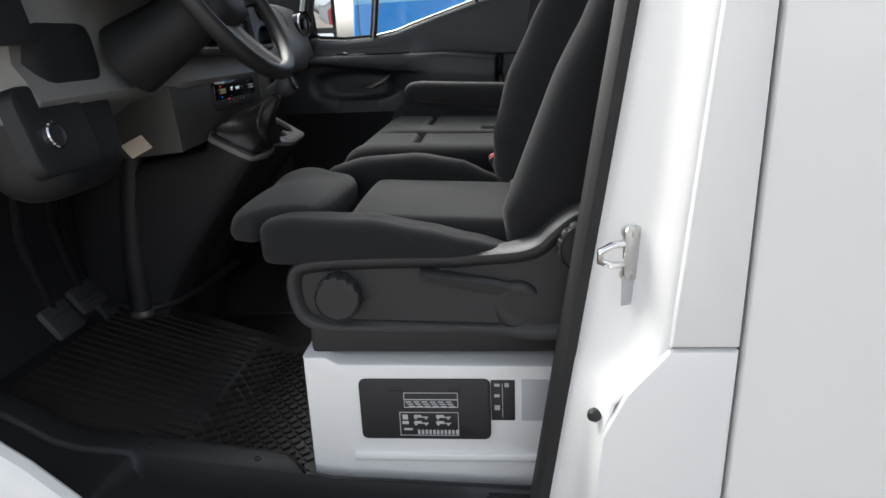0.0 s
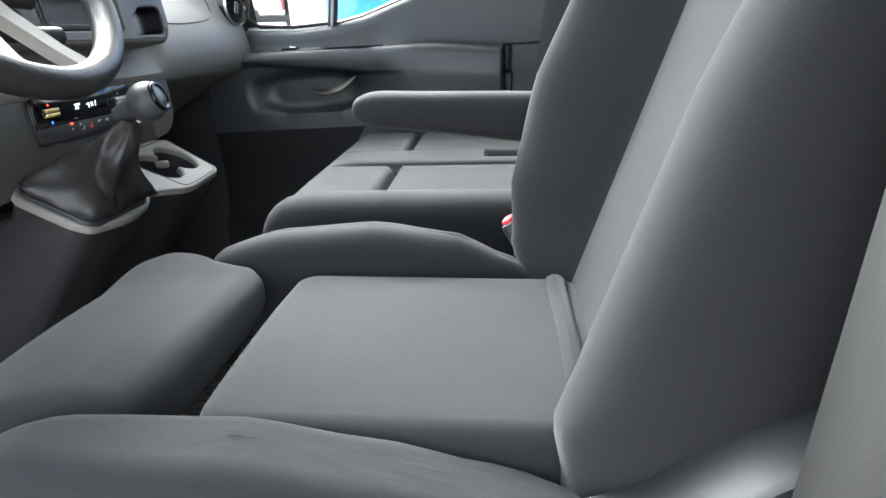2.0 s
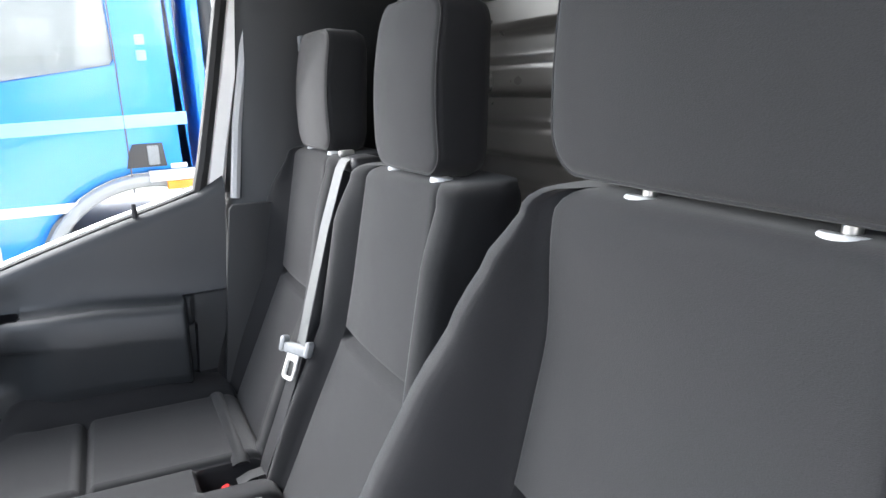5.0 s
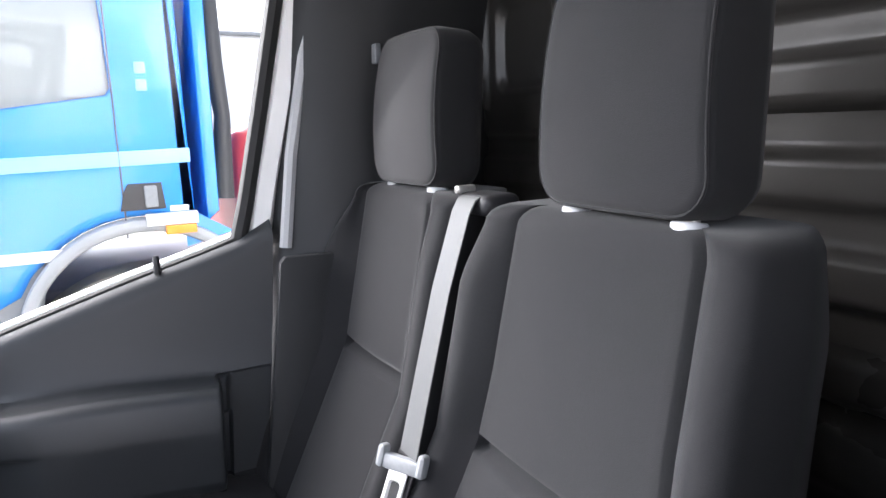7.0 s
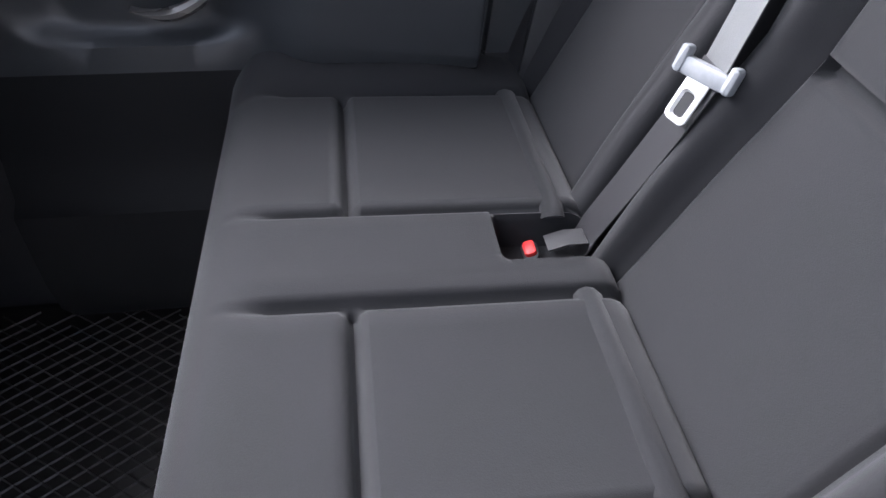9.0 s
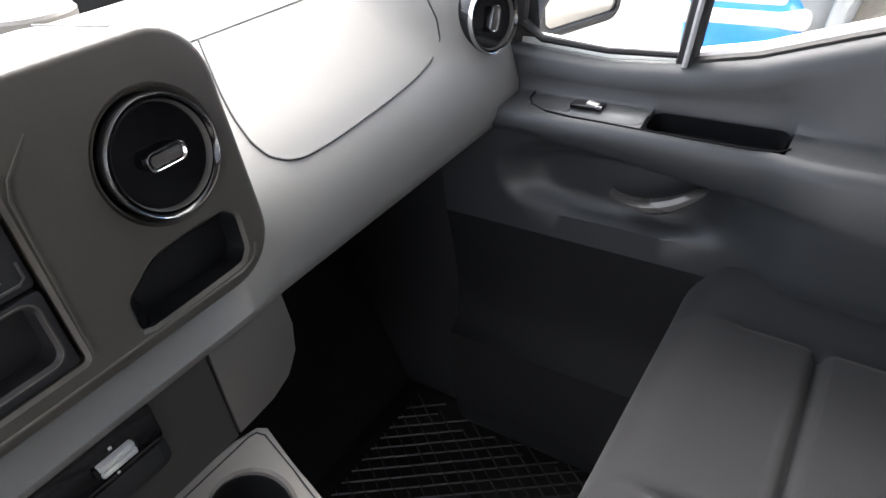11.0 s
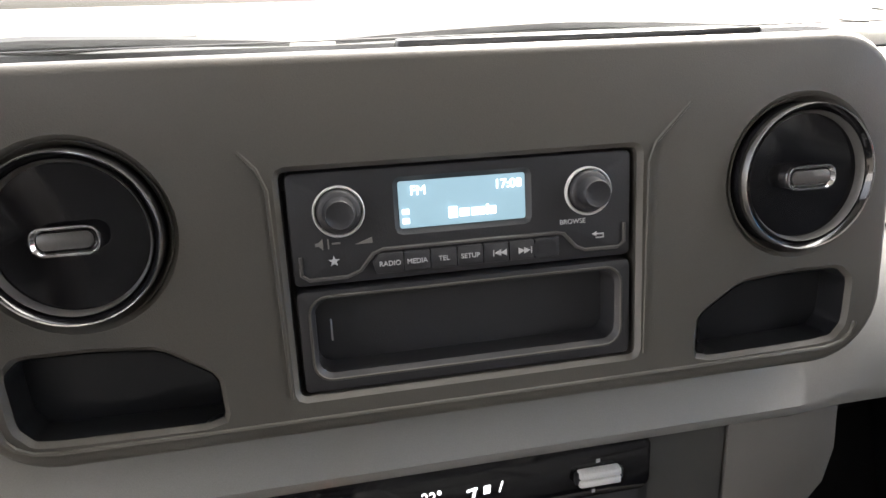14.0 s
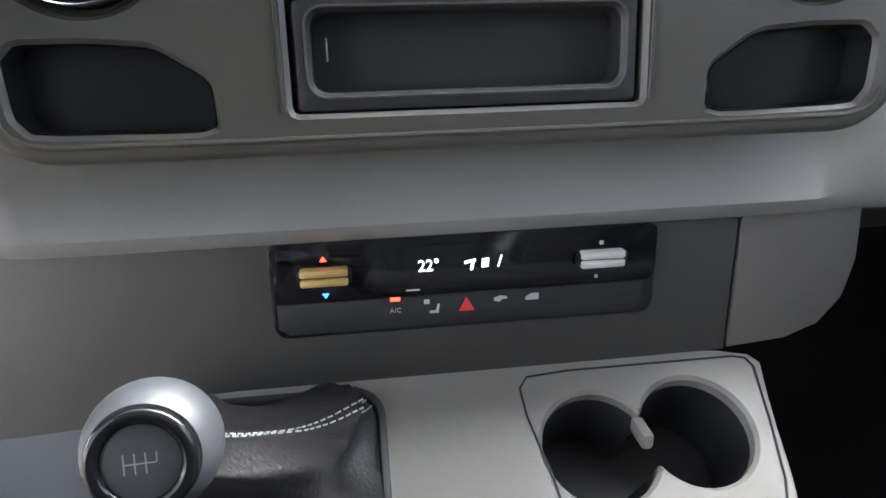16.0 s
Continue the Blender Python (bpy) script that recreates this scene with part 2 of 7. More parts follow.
def offset(poly, d):
    """Moves a counter-clockwise outline inwards by d."""
    out = []
    n = len(poly)
    for i in range(n):
        p, q, s = Vector(poly[i - 1]), Vector(poly[i]), Vector(poly[(i + 1) % n])
        a, b = (q - p).normalized(), (s - q).normalized()
        na, nb = Vector((-a.y, a.x)), Vector((-b.y, b.x))
        k = (na + nb)
        k = k / max(k.length_squared / 2, 0.3)
        out.append(tuple(q + k * d))
    return out


def chaikin(poly, n=2, k=0.25):
    """Rounds the corners of a closed outline."""
    for _ in range(n):
        poly = [q for a, b in zip(poly, poly[1:] + poly[:1]) for q in ((lerp(a[0], b[0], k), lerp(a[1], b[1], k)), (lerp(a[0], b[0], 1 - k), lerp(a[1], b[1], 1 - k)))]
    return poly


def finer(poly, step):
    """Splits the long edges of a closed outline."""
    out = []
    for a, b in zip(poly, poly[1:] + poly[:1]):
        n = max(1, math.ceil(math.dist(a, b) / step))
        out += [(lerp(a[0], b[0], i / n), lerp(a[1], b[1], i / n)) for i in range(n)]
    return out


def ccw(p):
    a = sum(p[i - 1][0] * p[i][1] - p[i][0] * p[i - 1][1] for i in range(len(p)))
    return p if a > 0 else p[::-1]


def slab(bm, poly, t, m, r=0.003):
    """An outline in the local xy plane of m, thickened along local z from 0 to t, its top edge rounded."""
    loops = [[m @ Vector((x, y, 0)) for x, y in poly], [m @ Vector((x, y, t - r)) for x, y in poly]]
    loops.append([m @ Vector((x, y, t - 0.3 * r)) for x, y in offset(poly, 0.3 * r)])
    loops.append([m @ Vector((x, y, t)) for x, y in offset(poly, r)])
    rings(bm, loops)


def plate(bm, outer, holes, m, t=0.03, r=0.01, seg=4):
    """A plate with openings. holes: (outline, depth, floor?), sunk along local -z from the front face at z = 0."""
    n = len(outer)
    loops = [[m @ Vector((x, y, -t)) for x, y in outer]]
    for i in range(seg + 1):
        a = radians(90 * i / seg)
        loops.append([m @ Vector((x, y, -r + r * math.sin(a))) for x, y in offset(outer, r - r * math.cos(a))])
    rows = rings(bm, loops, cap=False)
    edges = [bm.edges.get((rows[-1][i], rows[-1][(i + 1) % n])) for i in range(n)]
    for hole, depth, floor in holes:
        k = len(hole)
        b = 0.003
        hl = [[m @ Vector((x, y, 0)) for x, y in offset(hole, -b)], [m @ Vector((x, y, -b)) for x, y in hole], [m @ Vector((x, y, -depth)) for x, y in hole]]
        hr = rings(bm, hl, cap=False)
        if floor:
            bm.faces.new(hr[-1])
        edges += [bm.edges.get((hr[0][i], hr[0][(i + 1) % k])) for i in range(k)]
    bmesh.ops.triangle_fill(bm, edges=edges, use_beauty=True, use_dissolve=False)


def bumpf(x, s):
    return math.exp(-(x / s) ** 2)


def smooth01(x):
    x = min(max(x, 0.0), 1.0)
    return x * x * (3 - 2 * x)


def pad(bm, base, along, front, length, half, thick, shape, us, vs, ends=(0.05, 0.05), power=3.2, back=None):
    """An upholstered pad: cross-sections from base along a direction. half(v): half width; thick(v): half thickness;
    shape(u, v): how far the cover stands out in front, u in metres from the middle; us, vs: extra sample lines (metres)."""
    along, front = Vector(along).normalized(), Vector(front).normalized()
    side = along.cross(front).normalized()
    if side.x < 0:
        side = -side
    base = Vector(base)
    e0, e1 = ends
    va = [0, 0.03, 0.1, 0.22, 0.4, 0.65, 1.0]
    vlist = sorted({round(x * e0, 4) for x in va} | {round(length - x * e1, 4) for x in va} | {round(e0 + (length - e0 - e1) * i / 18, 4) for i in range(19)} | {round(x, 4) for x in vs})
    ulist = sorted({round(math.copysign(1 - (1 - abs(i / 16)) ** 2.0, i), 4) for i in range(-16, 17)})
    loops = []
    for v in vlist:
        w, d = half(v), thick(v)
        f = 1.0
        if v < e0:
            f = (1 - (1 - v / e0) ** 2.4) ** (1 / 2.4) if v > 0 else 0.0
        elif v > length - e1:
            q = (v - (length - e1)) / e1
            f = (1 - q ** 2.4) ** (1 / 2.4) if q < 1 else 0.0
        inset = min(e0, e1) * 0.55 * (1 - f)
        w2 = w - inset
        d2 = d * (0.12 + 0.88 * f)
        uu = sorted({round(u * w2, 5) for u in ulist} | {round(min(max(x, -w2), w2), 5) for x in us})
        want = len(ulist) + len(us)
        k = 0
        while len(uu) < want:
            k += 1
            uu = sorted(set(uu) | {round(uu[k % (len(uu) - 1)] * 0.5 + uu[k % (len(uu) - 1) + 1] * 0.5, 6)})
        p = base + along * v
        loop = []
        for u in uu:
            pw = power if isinstance(power, float) else power[u > 0]
            e = max(1 - abs(u / w2) ** pw, 0.0) ** (1 / pw)
            loop.append(p + side * u + front * (d2 * e + shape(u, v) * f * min(e * 1.3, 1)))
        for u in reversed([w2 * x for x in (-0.96, -0.8, -0.4, 0, 0.4, 0.8, 0.96)]):
            pw = power if isinstance(power, float) else power[u > 0]
            e = max(1 - abs(u / w2) ** pw, 0.0) ** (1 / pw)
            loop.append(p + side * u - front * d2 * e)
        loops.append(loop)
    rings(bm, loops)


def words(s, size, m, material, parent, name="lettering", depth=0.0004, align="CENTER", squash=1.0):
    """Flat lettering in the local xy plane of m."""
    cu = bpy.data.curves.new(name, "FONT")
    cu.body, cu.size, cu.align_x, cu.align_y = s, size, align, "CENTER"
    cu.extrude = depth
    ob = bpy.data.objects.new(name, cu)
    me = bpy.data.meshes.new_from_object(ob)
    bpy.data.objects.remove(ob)
    me.transform(m @ Matrix.Diagonal((squash, 1, 1, 1)))
    me.name = name
    me.materials.clear()
    me.materials.append(material)
    o = new(name, me)
    o.parent = parent
    o.matrix_parent_inverse = parent.matrix_world.inverted()
    return o


def bars(parent, material, rows, m, name="print_bar", t=0.0006):
    """Plain bars (x, y, w, h) in the local plane of m, joined in one mesh."""
    bm = B()
    for x, y, w, h in rows:
        for v in rbox(bm, (0, 0, 0), (w, h, t), 0):
            v.co = m @ (v.co + Vector((x, y, t / 2)))
    return part(name, bm, material, parent, smooth=0)


def frame_xz(x, y, z, tilt=0.0):
    """A pose whose local x is +x, local y is up and local z looks back at the seats (-y), leaning by tilt degrees."""
    return Matrix.Translation((x, y, z)) @ Matrix.Rotation(radians(90 + tilt), 4, "X")


# ================================================================ setting
def lerp(a, b, k):
    return a + (b - a) * k


FLOOR = -0.05
GROUND_Z = -0.62


def structure(name, bm, material, label, category, smooth=40):
    return tagged(part(name, bm, material, None, "", smooth), label, category, "", "structure")


# ground: one sheet to the horizon
bm = B()
gx = [-400, -60, -12, -4, 0, 3, 6, 12, 40, 120, 400]
rows = [[bm.verts.new((x, y, GROUND_Z)) for x in gx] for y in gx]
for a, b in zip(rows, rows[1:]):
    for i in range(len(gx) - 1):
        bm.faces.new((a[i], a[i + 1], b[i + 1], b[i]))
structure("ground", bm, GROUND, "sandy grey weathered concrete yard", "ground")
# darker asphalt lane beside the van
bm = B()
ax_ = [1.2, 2, 3, 4.5, 7, 11, 18, 40]
rows = [[bm.verts.new((x, y, GROUND_Z + 0.004)) for x in ax_] for y in (-1.0, 0.5, 2, 3, 4.2)]
for a, b in zip(rows, rows[1:]):
    for i in range(len(ax_) - 1):
        bm.faces.new((a[i], a[i + 1], b[i + 1], b[i]))
structure("pavement", bm, ASPHALT, "damp dark grey asphalt lane beside the van", "asphalt")

# cab floor with the raised engine hump at the front
bm = B()
rbox(bm, (-0.05, 0.35, FLOOR - 0.02), (1.74, 2.0, 0.04), 0.004)
floor = structure("floor", bm, BLACK, "black cab floor under the rubber mat", "floor")

# floor rising towards the pedals
RAMP = (0.58, 0.33)


def floor_z(y):
    return FLOOR + RAMP[1] * max(y - RAMP[0], 0)


bm = B()
slab(bm, ccw([(0.57, FLOOR - 0.01), (0.58, FLOOR), (1.14, floor_z(1.14)), (1.14, FLOOR - 0.01)]), 0.70, Matrix.Translation((-0.13, 0, 0)) @ Matrix(((0, 0, -1), (1, 0, 0), (0, 1, 0))).to_4x4(), 0.002)
part("toe_ramp", bm, BLACK, floor, "black floor ramp under the pedals")

# firewall and toe board
bm = B()
rbox(bm, (-0.05, 1.18, 0.42), (1.75, 0.06, 0.98), 0.01)
rbox(bm, (-0.05, 1.09, 0.10), (1.7, 0.05, 0.50), 0.01, 2, Matrix.Rotation(radians(-22), 3, "X"))
structure("wall_front", bm, BLACK, "black insulated firewall and sloping toe board", "wall")

# bulkhead behind the seats with pressed ribs
bm = B()
PX = [-0.95 + 0.02 * i for i in range(61)] + [0.26 + 0.008 * i for i in range(79)]
PZ = [FLOOR + 0.016 * i for i in range(54)] + [0.81 + 0.008 * i for i in range(138)]


def rib(x, z):
    """Depth of the pressing at a place of the bulkhead."""
    d = 0.0
    for i in range(13):
        zc = 0.32 + 0.115 * i
        d = max(d, 0.022 * smooth01((0.034 - abs(z - zc)) / 0.014) * smooth01((0.47 - x) / 0.04))
    for cx, w, bays in ((0.612, 0.092, ((1.29, 0.090), (1.53, 0.105))), (0.838, 0.062, ((1.22, 0.080), (1.41, 0.075), (1.59, 0.075)))):
        for cz, h in bays:
            q = ((abs(x - cx) / w) ** 5 + (abs(z - cz) / h) ** 5) ** 0.2
            d = max(d, 0.016 * smooth01((1.0 - q) / 0.16)) - 0.008 * bumpf(q - 1.12, 0.07)
    for zc in (0.60, 0.80, 1.00, 1.10):
        d = max(d, 0.014 * smooth01((0.030 - abs(z - zc)) / 0.014) * smooth01((x - 0.52) / 0.03))
    d -= (0.014 * bumpf(x - 0.735, 0.007) + 0.014 * bumpf(x - 0.762, 0.007)) * smooth01((z - 1.14) / 0.05)
    return d


grid = [[bm.verts.new((x, -0.60 - rib(x, z), z)) for x in PX] for z in PZ]
for a, b in zip(grid, grid[1:]):
    for i in range(len(PX) - 1):
        bm.faces.new((a[i], a[i + 1], b[i + 1], b[i]))
wall_rear = structure("wall_rear", bm, BULKHEAD, "grey painted steel bulkhead with pressed ribs", "partition", 60)
bm = B()
rbox(bm, (-0.05, -0.66, 0.92), (1.9, 0.04, 1.96), 0.0)
structure("wall_rear_skin", bm, BULKHEAD, "plain back of the steel bulkhead", "partition")

# roof lining and outer roof
bm = B()
rbox(bm, (-0.05, -0.03, 1.70), (1.95, 1.28, 0.04), 0.015)
structure("ceiling", bm, HEADLINER, "light grey fabric headliner", "ceiling")
bm = B()
rbox(bm, (-0.05, -0.95, 1.93), (2.0, 2.7, 0.05), 0.02)
structure("roof", bm, PAINT, "white painted van roof", "roof")


# ---------------- driver's door opening: sill, B pillar jamb, outer skin
def quad_strip(bm, left, right):
    """Skins between two lines of points."""
    a = [bm.verts.new(p) for p in left]
    b = [bm.verts.new(p) for p in right]
    for i in range(len(a) - 1):
        bm.faces.new((a[i], a[i + 1], b[i + 1], b[i]))
    return a, b


def seal_y(z):
    return -0.098 - 0.145 * (z - 0.04)


def edge_y(z):
    """Front edge of the outer skin beside the door opening."""
    return -0.248 - 0.077 * (z - 0.396) + 0.073 * smooth01((0.385 - z) / 0.11)


pillar = thing("wall_left", "white painted van side with the open driver door frame", "wall", (-1.0, -0.3, FLOOR), "", "structure")
bm = B()
zz = [-0.30 + 0.06 * i for i in range(38)]
cols = []
for x, k in ((-0.880, -0.10), (-0.925, 0.0), (-0.945, 0.22), (-0.962, 0.46), (-0.980, 0.66), (-0.992, 0.74), (-1.012, 0.79), (-1.040, 0.86), (-1.056, 0.92), (-1.064, 1.0), (-1.064, 1.12)):
    col = []
    for z in zz:
        y = lerp(seal_y(z) - 0.004, edge_y(z), k)
        col.append(bm.verts.new((x + 0.03 * max(z - 0.9, 0), y, z)))
    cols.append(col)
for a, b in zip(cols, cols[1:]):
    for i in range(len(zz) - 1):
        bm.faces.new((a[i], a[i + 1], b[i + 1], b[i]))
part("jamb", bm, PAINT, pillar, "bare white painted door jamb", 60)


def skin(name, y0, y1, z0, z1, x=-1.075, t=0.02):
    """One outer body panel with a rounded edge. y0, y1: functions of z."""
    bm = B()
    zs = [z0 + (z1 - z0) * i / 12 for i in range(13)]
    poly = [(y0(z), z) for z in zs] + [(y1(z), z) for z in reversed(zs)]
    m = Matrix.Translation((x + t, 0, 0)) @ Matrix(((0, 0, -1), (1, 0, 0), (0, 1, 0))).to_4x4()
    slab(bm, poly if sum((poly[i][0] - poly[i - 1][0]) * (poly[i][1] + poly[i - 1][1]) for i in range(len(poly))) < 0 else poly[::-1], t, m, 0.006)
    return part(name, bm, PAINT, pillar, "", 40)


skin("pillar_skin", lambda z: -0.335 - 0.013 * (z - 0.4), edge_y, 0.388, 1.95)
skin("lower_skin", lambda z: -0.335 + 0.02 * (0.4 - z), edge_y, -0.40, 0.383)
skin("side_skin", lambda z: -2.6, lambda z: -0.341 + (0.02 * (0.4 - z) if z < 0.4 else -0.013 * (z - 0.4)), -0.40, 1.95)
bm = B()
rbox(bm, (-1.04, -1.6, 0.75), (0.02, 2.5, 2.4), 0.0)
part("inner_skin", bm, BLACK, pillar)
# rubber seal round the opening
bm = B()
pts = [(-0.895, seal_y(z) + 0.004, z) for z in zz if z > -0.06]
loops = []
for p in pts:
    loops.append([Vector(p) + Vector((dx, dy, 0)) for dx, dy in ((-0.034, -0.010), (-0.036, 0.006), (-0.026, 0.014), (0.0, 0.016), (0.05, 0.010), (0.05, -0.03), (0.0, -0.03))])
rings(bm, loops)
part("door_seal", bm, RUBBER, pillar, "black rubber door seal")
bm = B()
rbox(bm, (-0.90, -0.44, 0.9), (0.10, 0.30, 2.0), 0.03, 4)
part("pillar_trim", bm, DARK, pillar, "dark plastic pillar trim")
# sill and step
SILLZ = [(-0.10, -0.030), (0.30, -0.012), (0.42, 0.008), (0.71, 0.046), (0.83, 0.056), (0.93, 0.125), (1.15, 0.22)]


def sill_z(y):
    """Height of the inner edge of the sill trim."""
    for (y0, z0), (y1, z1) in zip(SILLZ, SILLZ[1:]):
        if y0 <= y <= y1:
            return lerp(z0, z1, (y - y0) / (y1 - y0))
    return SILLZ[0][1] if y < 0 else SILLZ[-1][1]


SY = [-0.10 + 0.05 * i for i in range(26)]
bm = B()
loops = []
for y in SY:
    z = sill_z(y) - 0.020 + 0.17 * smooth01((y - 0.57) / 0.28)
    loops.append([Vector((-0.989, y, z - 0.06)), Vector((-0.990, y, z - 0.004)), Vector((-0.996, y, z)), Vector((-1.012, y, z - 0.006)), Vector((-1.028, y, z - 0.04)), Vector((-1.038, y, z - 0.12)), Vector((-1.03, y, -0.30)), Vector((-0.989, y, -0.30))])
rings(bm, loops)
part("sill", bm, PAINT, pillar, "white painted door sill")
bm = B()
loops = []
for y in sorted(SY + [0.66, 0.67, 0.68, 0.685, 0.69, 0.695, 0.71]):
    z = sill_z(y)
    rc = 0.055 * smooth01((0.697 - y) / 0.035) * smooth01((y - 0.02) / 0.05)
    xi = lerp(-0.800, -0.752, smooth01((y - 0.345) / 0.06))
    loops.append([Vector((xi + 0.012, y, FLOOR - 0.01)), Vector((xi + 0.004, y, z - 0.010)), Vector((xi - 0.004, y, z - 0.001)), Vector((xi - 0.020, y, z + 0.004)), Vector((-0.812, y, z + 0.004)), Vector((-0.819, y, z + 0.001)), Vector((-0.823, y, z - 0.006 - 0.3 * rc)), Vector((-0.832, y, z - 0.006 - rc)), Vector((-0.950, y, z - 0.006 - rc)), Vector((-0.958, y, z - 0.004 - 0.3 * rc)), Vector((-0.962, y, z + 0.003)), Vector((-0.972, y, z + 0.004)), Vector((-0.986, y, z - 0.012)), Vector((-0.988, y, FLOOR - 0.10))])
rings(bm, loops)
sill_trim = part("sill_trim", bm, BLACK, pillar, "black plastic sill trim")
for y in (0.45, 0.66):
    bm = B()
    lathe(bm, [(0.007, 0), (0.007, 0.003), (0.004, 0.004), (0.004, 0.002)], axis((-0.795, y, sill_z(y) + 0.003), (0, 0, 1)), 12)
    part("screw", bm, BLACK, sill_trim)
# front door post with hinge side, ahead of the opening
bm = B()
rbox(bm, (-0.93, 1.16, 0.55), (0.16, 0.10, 1.5), 0.03, 3)
part("hinge_post", bm, PAINT, pillar, "white painted hinge post")

# striker with a small sticker under it
striker = thing("door_striker", "zinc-plated door latch striker loop on the jamb", "striker", (-0.985, -0.155, 0.50))
sy = lerp(seal_y(0.5), edge_y(0.5), 0.70)
bm = B()
slab(bm, rrect(0.030, 0.080, 0.014), 0.005, Matrix.Translation((-0.974, sy + 0.016, 0.487)) @ Matrix.Rotation(radians(-68), 4, "Z") @ Matrix.Rotation(radians(90), 4, "X") @ Matrix.Rotation(radians(180), 4, "Y") @ Matrix.Rotation(radians(180), 4, "X"), 0.002)
part("base_plate", bm, STEEL, striker)
bm = B()
tube(bm, [(-0.972, sy + 0.012, 0.502), (-0.985, sy + 0.045, 0.502), (-0.990, sy + 0.062, 0.494), (-0.990, sy + 0.062, 0.480), (-0.985, sy + 0.045, 0.472), (-0.972, sy + 0.012, 0.472)], 0.0055, 10)
part("loop", bm, CHROME, striker)
for z in (0.518, 0.456):
    bm = B()
    lathe(bm, [(0.010, 0), (0.010, 0.004), (0.006, 0.005), (0.005, 0.003)], axis((-0.974, sy + 0.022, z), (-0.92, 0.38, 0)), 14)
    part("screw", bm, STEEL, striker)
tag = thing("jamb_sticker", "small grey sticker below the striker", "sticker", (-0.975, sy + 0.02, 0.43))
bm = B()
rbox(bm, (-0.977, sy + 0.018, 0.432), (0.002, 0.026, 0.044), 0.0005, 1, Matrix.Rotation(radians(22), 3, "Z"))
part("label_sheet", bm, STICKER, tag)
plug = thing("jamb_bolt", "small dark bolt in the lower door jamb", "bolt", (-1.03, -0.11, 0.27))
bm = B()
lathe(bm, [(0.010, 0), (0.010, 0.006), (0.006, 0.012), (0.003, 0.012)], axis((-1.040, edge_y(0.27) + 0.006, 0.27), (-0.7, 0.7, 0)), 12)
part("head", bm, BLACK, plug)


# ================================================================ seats
def seams(*xs, s=0.006):
    out = []
    for x in xs:
        out += [x - 2 * s, x - s, x - 0.5 * s, x, x + 0.5 * s, x + s, x + 2 * s]
    return out


def soft_block(bm, outline, bottom, top, r, m=Matrix.Identity(4), n=6, low=0.012):
    """An upholstered block over an outline in local xy: bottom height, top(x, y) and the radius of its upper edge."""
    outline = ccw(outline)
    cx, cy = sum(p[0] for p in outline) / len(outline), sum(p[1] for p in outline) / len(outline)
    loops = [[(x, y, bottom) for x, y in offset(outline, low)], [(x, y, bottom + 0.3 * low) for x, y in offset(outline, 0.3 * low)], [(x, y, bottom + low) for x, y in outline]]
    for i in range(n + 1):
        a = radians(90 * i / n)
        loops.append([(x, y, top(x, y) - r + r * math.sin(a)) for x, y in offset(outline, r * (1 - math.cos(a)))])
    last = loops[-1]
    for k in (0.88, 0.72, 0.54, 0.36, 0.18):
        loops.append([(x, y, top(x, y)) for x, y in [(lerp(cx, p[0], k), lerp(cy, p[1], k)) for p in last]])
    rings(bm, [[m @ Vector(p) for p in loop] for loop in loops])


def headrest(parent, x, y, z, w, h, depth=0.10, name="headrest"):
    """A padded head restraint with its underside at z, leaning forwards a little, with a piped seam round its face."""
    m = Matrix.Translation((x, y, z)) @ Matrix.Rotation(radians(90 + 5), 4, "X") @ Matrix.Rotation(radians(180), 4, "Y")
    outline = finer([(q[0] * (1 - 0.06 * smooth01(q[1] / h)), q[1]) for q in rrect(w, h, 0.042, 7, 0, h / 2)], 0.02)

    def crown(u, v):
        return depth / 2 - 0.010 * (2 * u / w) ** 2 - 0.012 * (2 * v / h - 1) ** 2

    bm = B()
    soft_block(bm, outline, -depth / 2, crown, 0.012, m, 5, 0.022)
    hr = part(name, bm, CLOTH, parent, "dark cloth head restraint", 60)
    bm = B()
    rim = [m @ Vector((u, v, crown(u, v) - 0.0032)) for u, v in offset(ccw(outline), 0.0035)]
    tube(bm, rim + rim[:1], 0.0017, 6)
    part("piping", bm, CLOTH, hr, "sewn edge seam")
    return hr


def post(parent, x, y, z):
    bm = B()
    tube(bm, [(x, y, z - 0.05), (x, y - 0.012, z + 0.06)], 0.006, 10)
    p = part("headrest_post", bm, SATIN, parent, "steel head restraint post")
    bm = B()
    lathe(bm, [(0.017, -0.008), (0.017, 0.001), (0.015, 0.0035), (0.007, 0.0035)], axis((x, y - 0.001, z), (0, -0.15, 1)), 18)
    part("post_sleeve", bm, STICKER, p, "pale grey plastic sleeve")


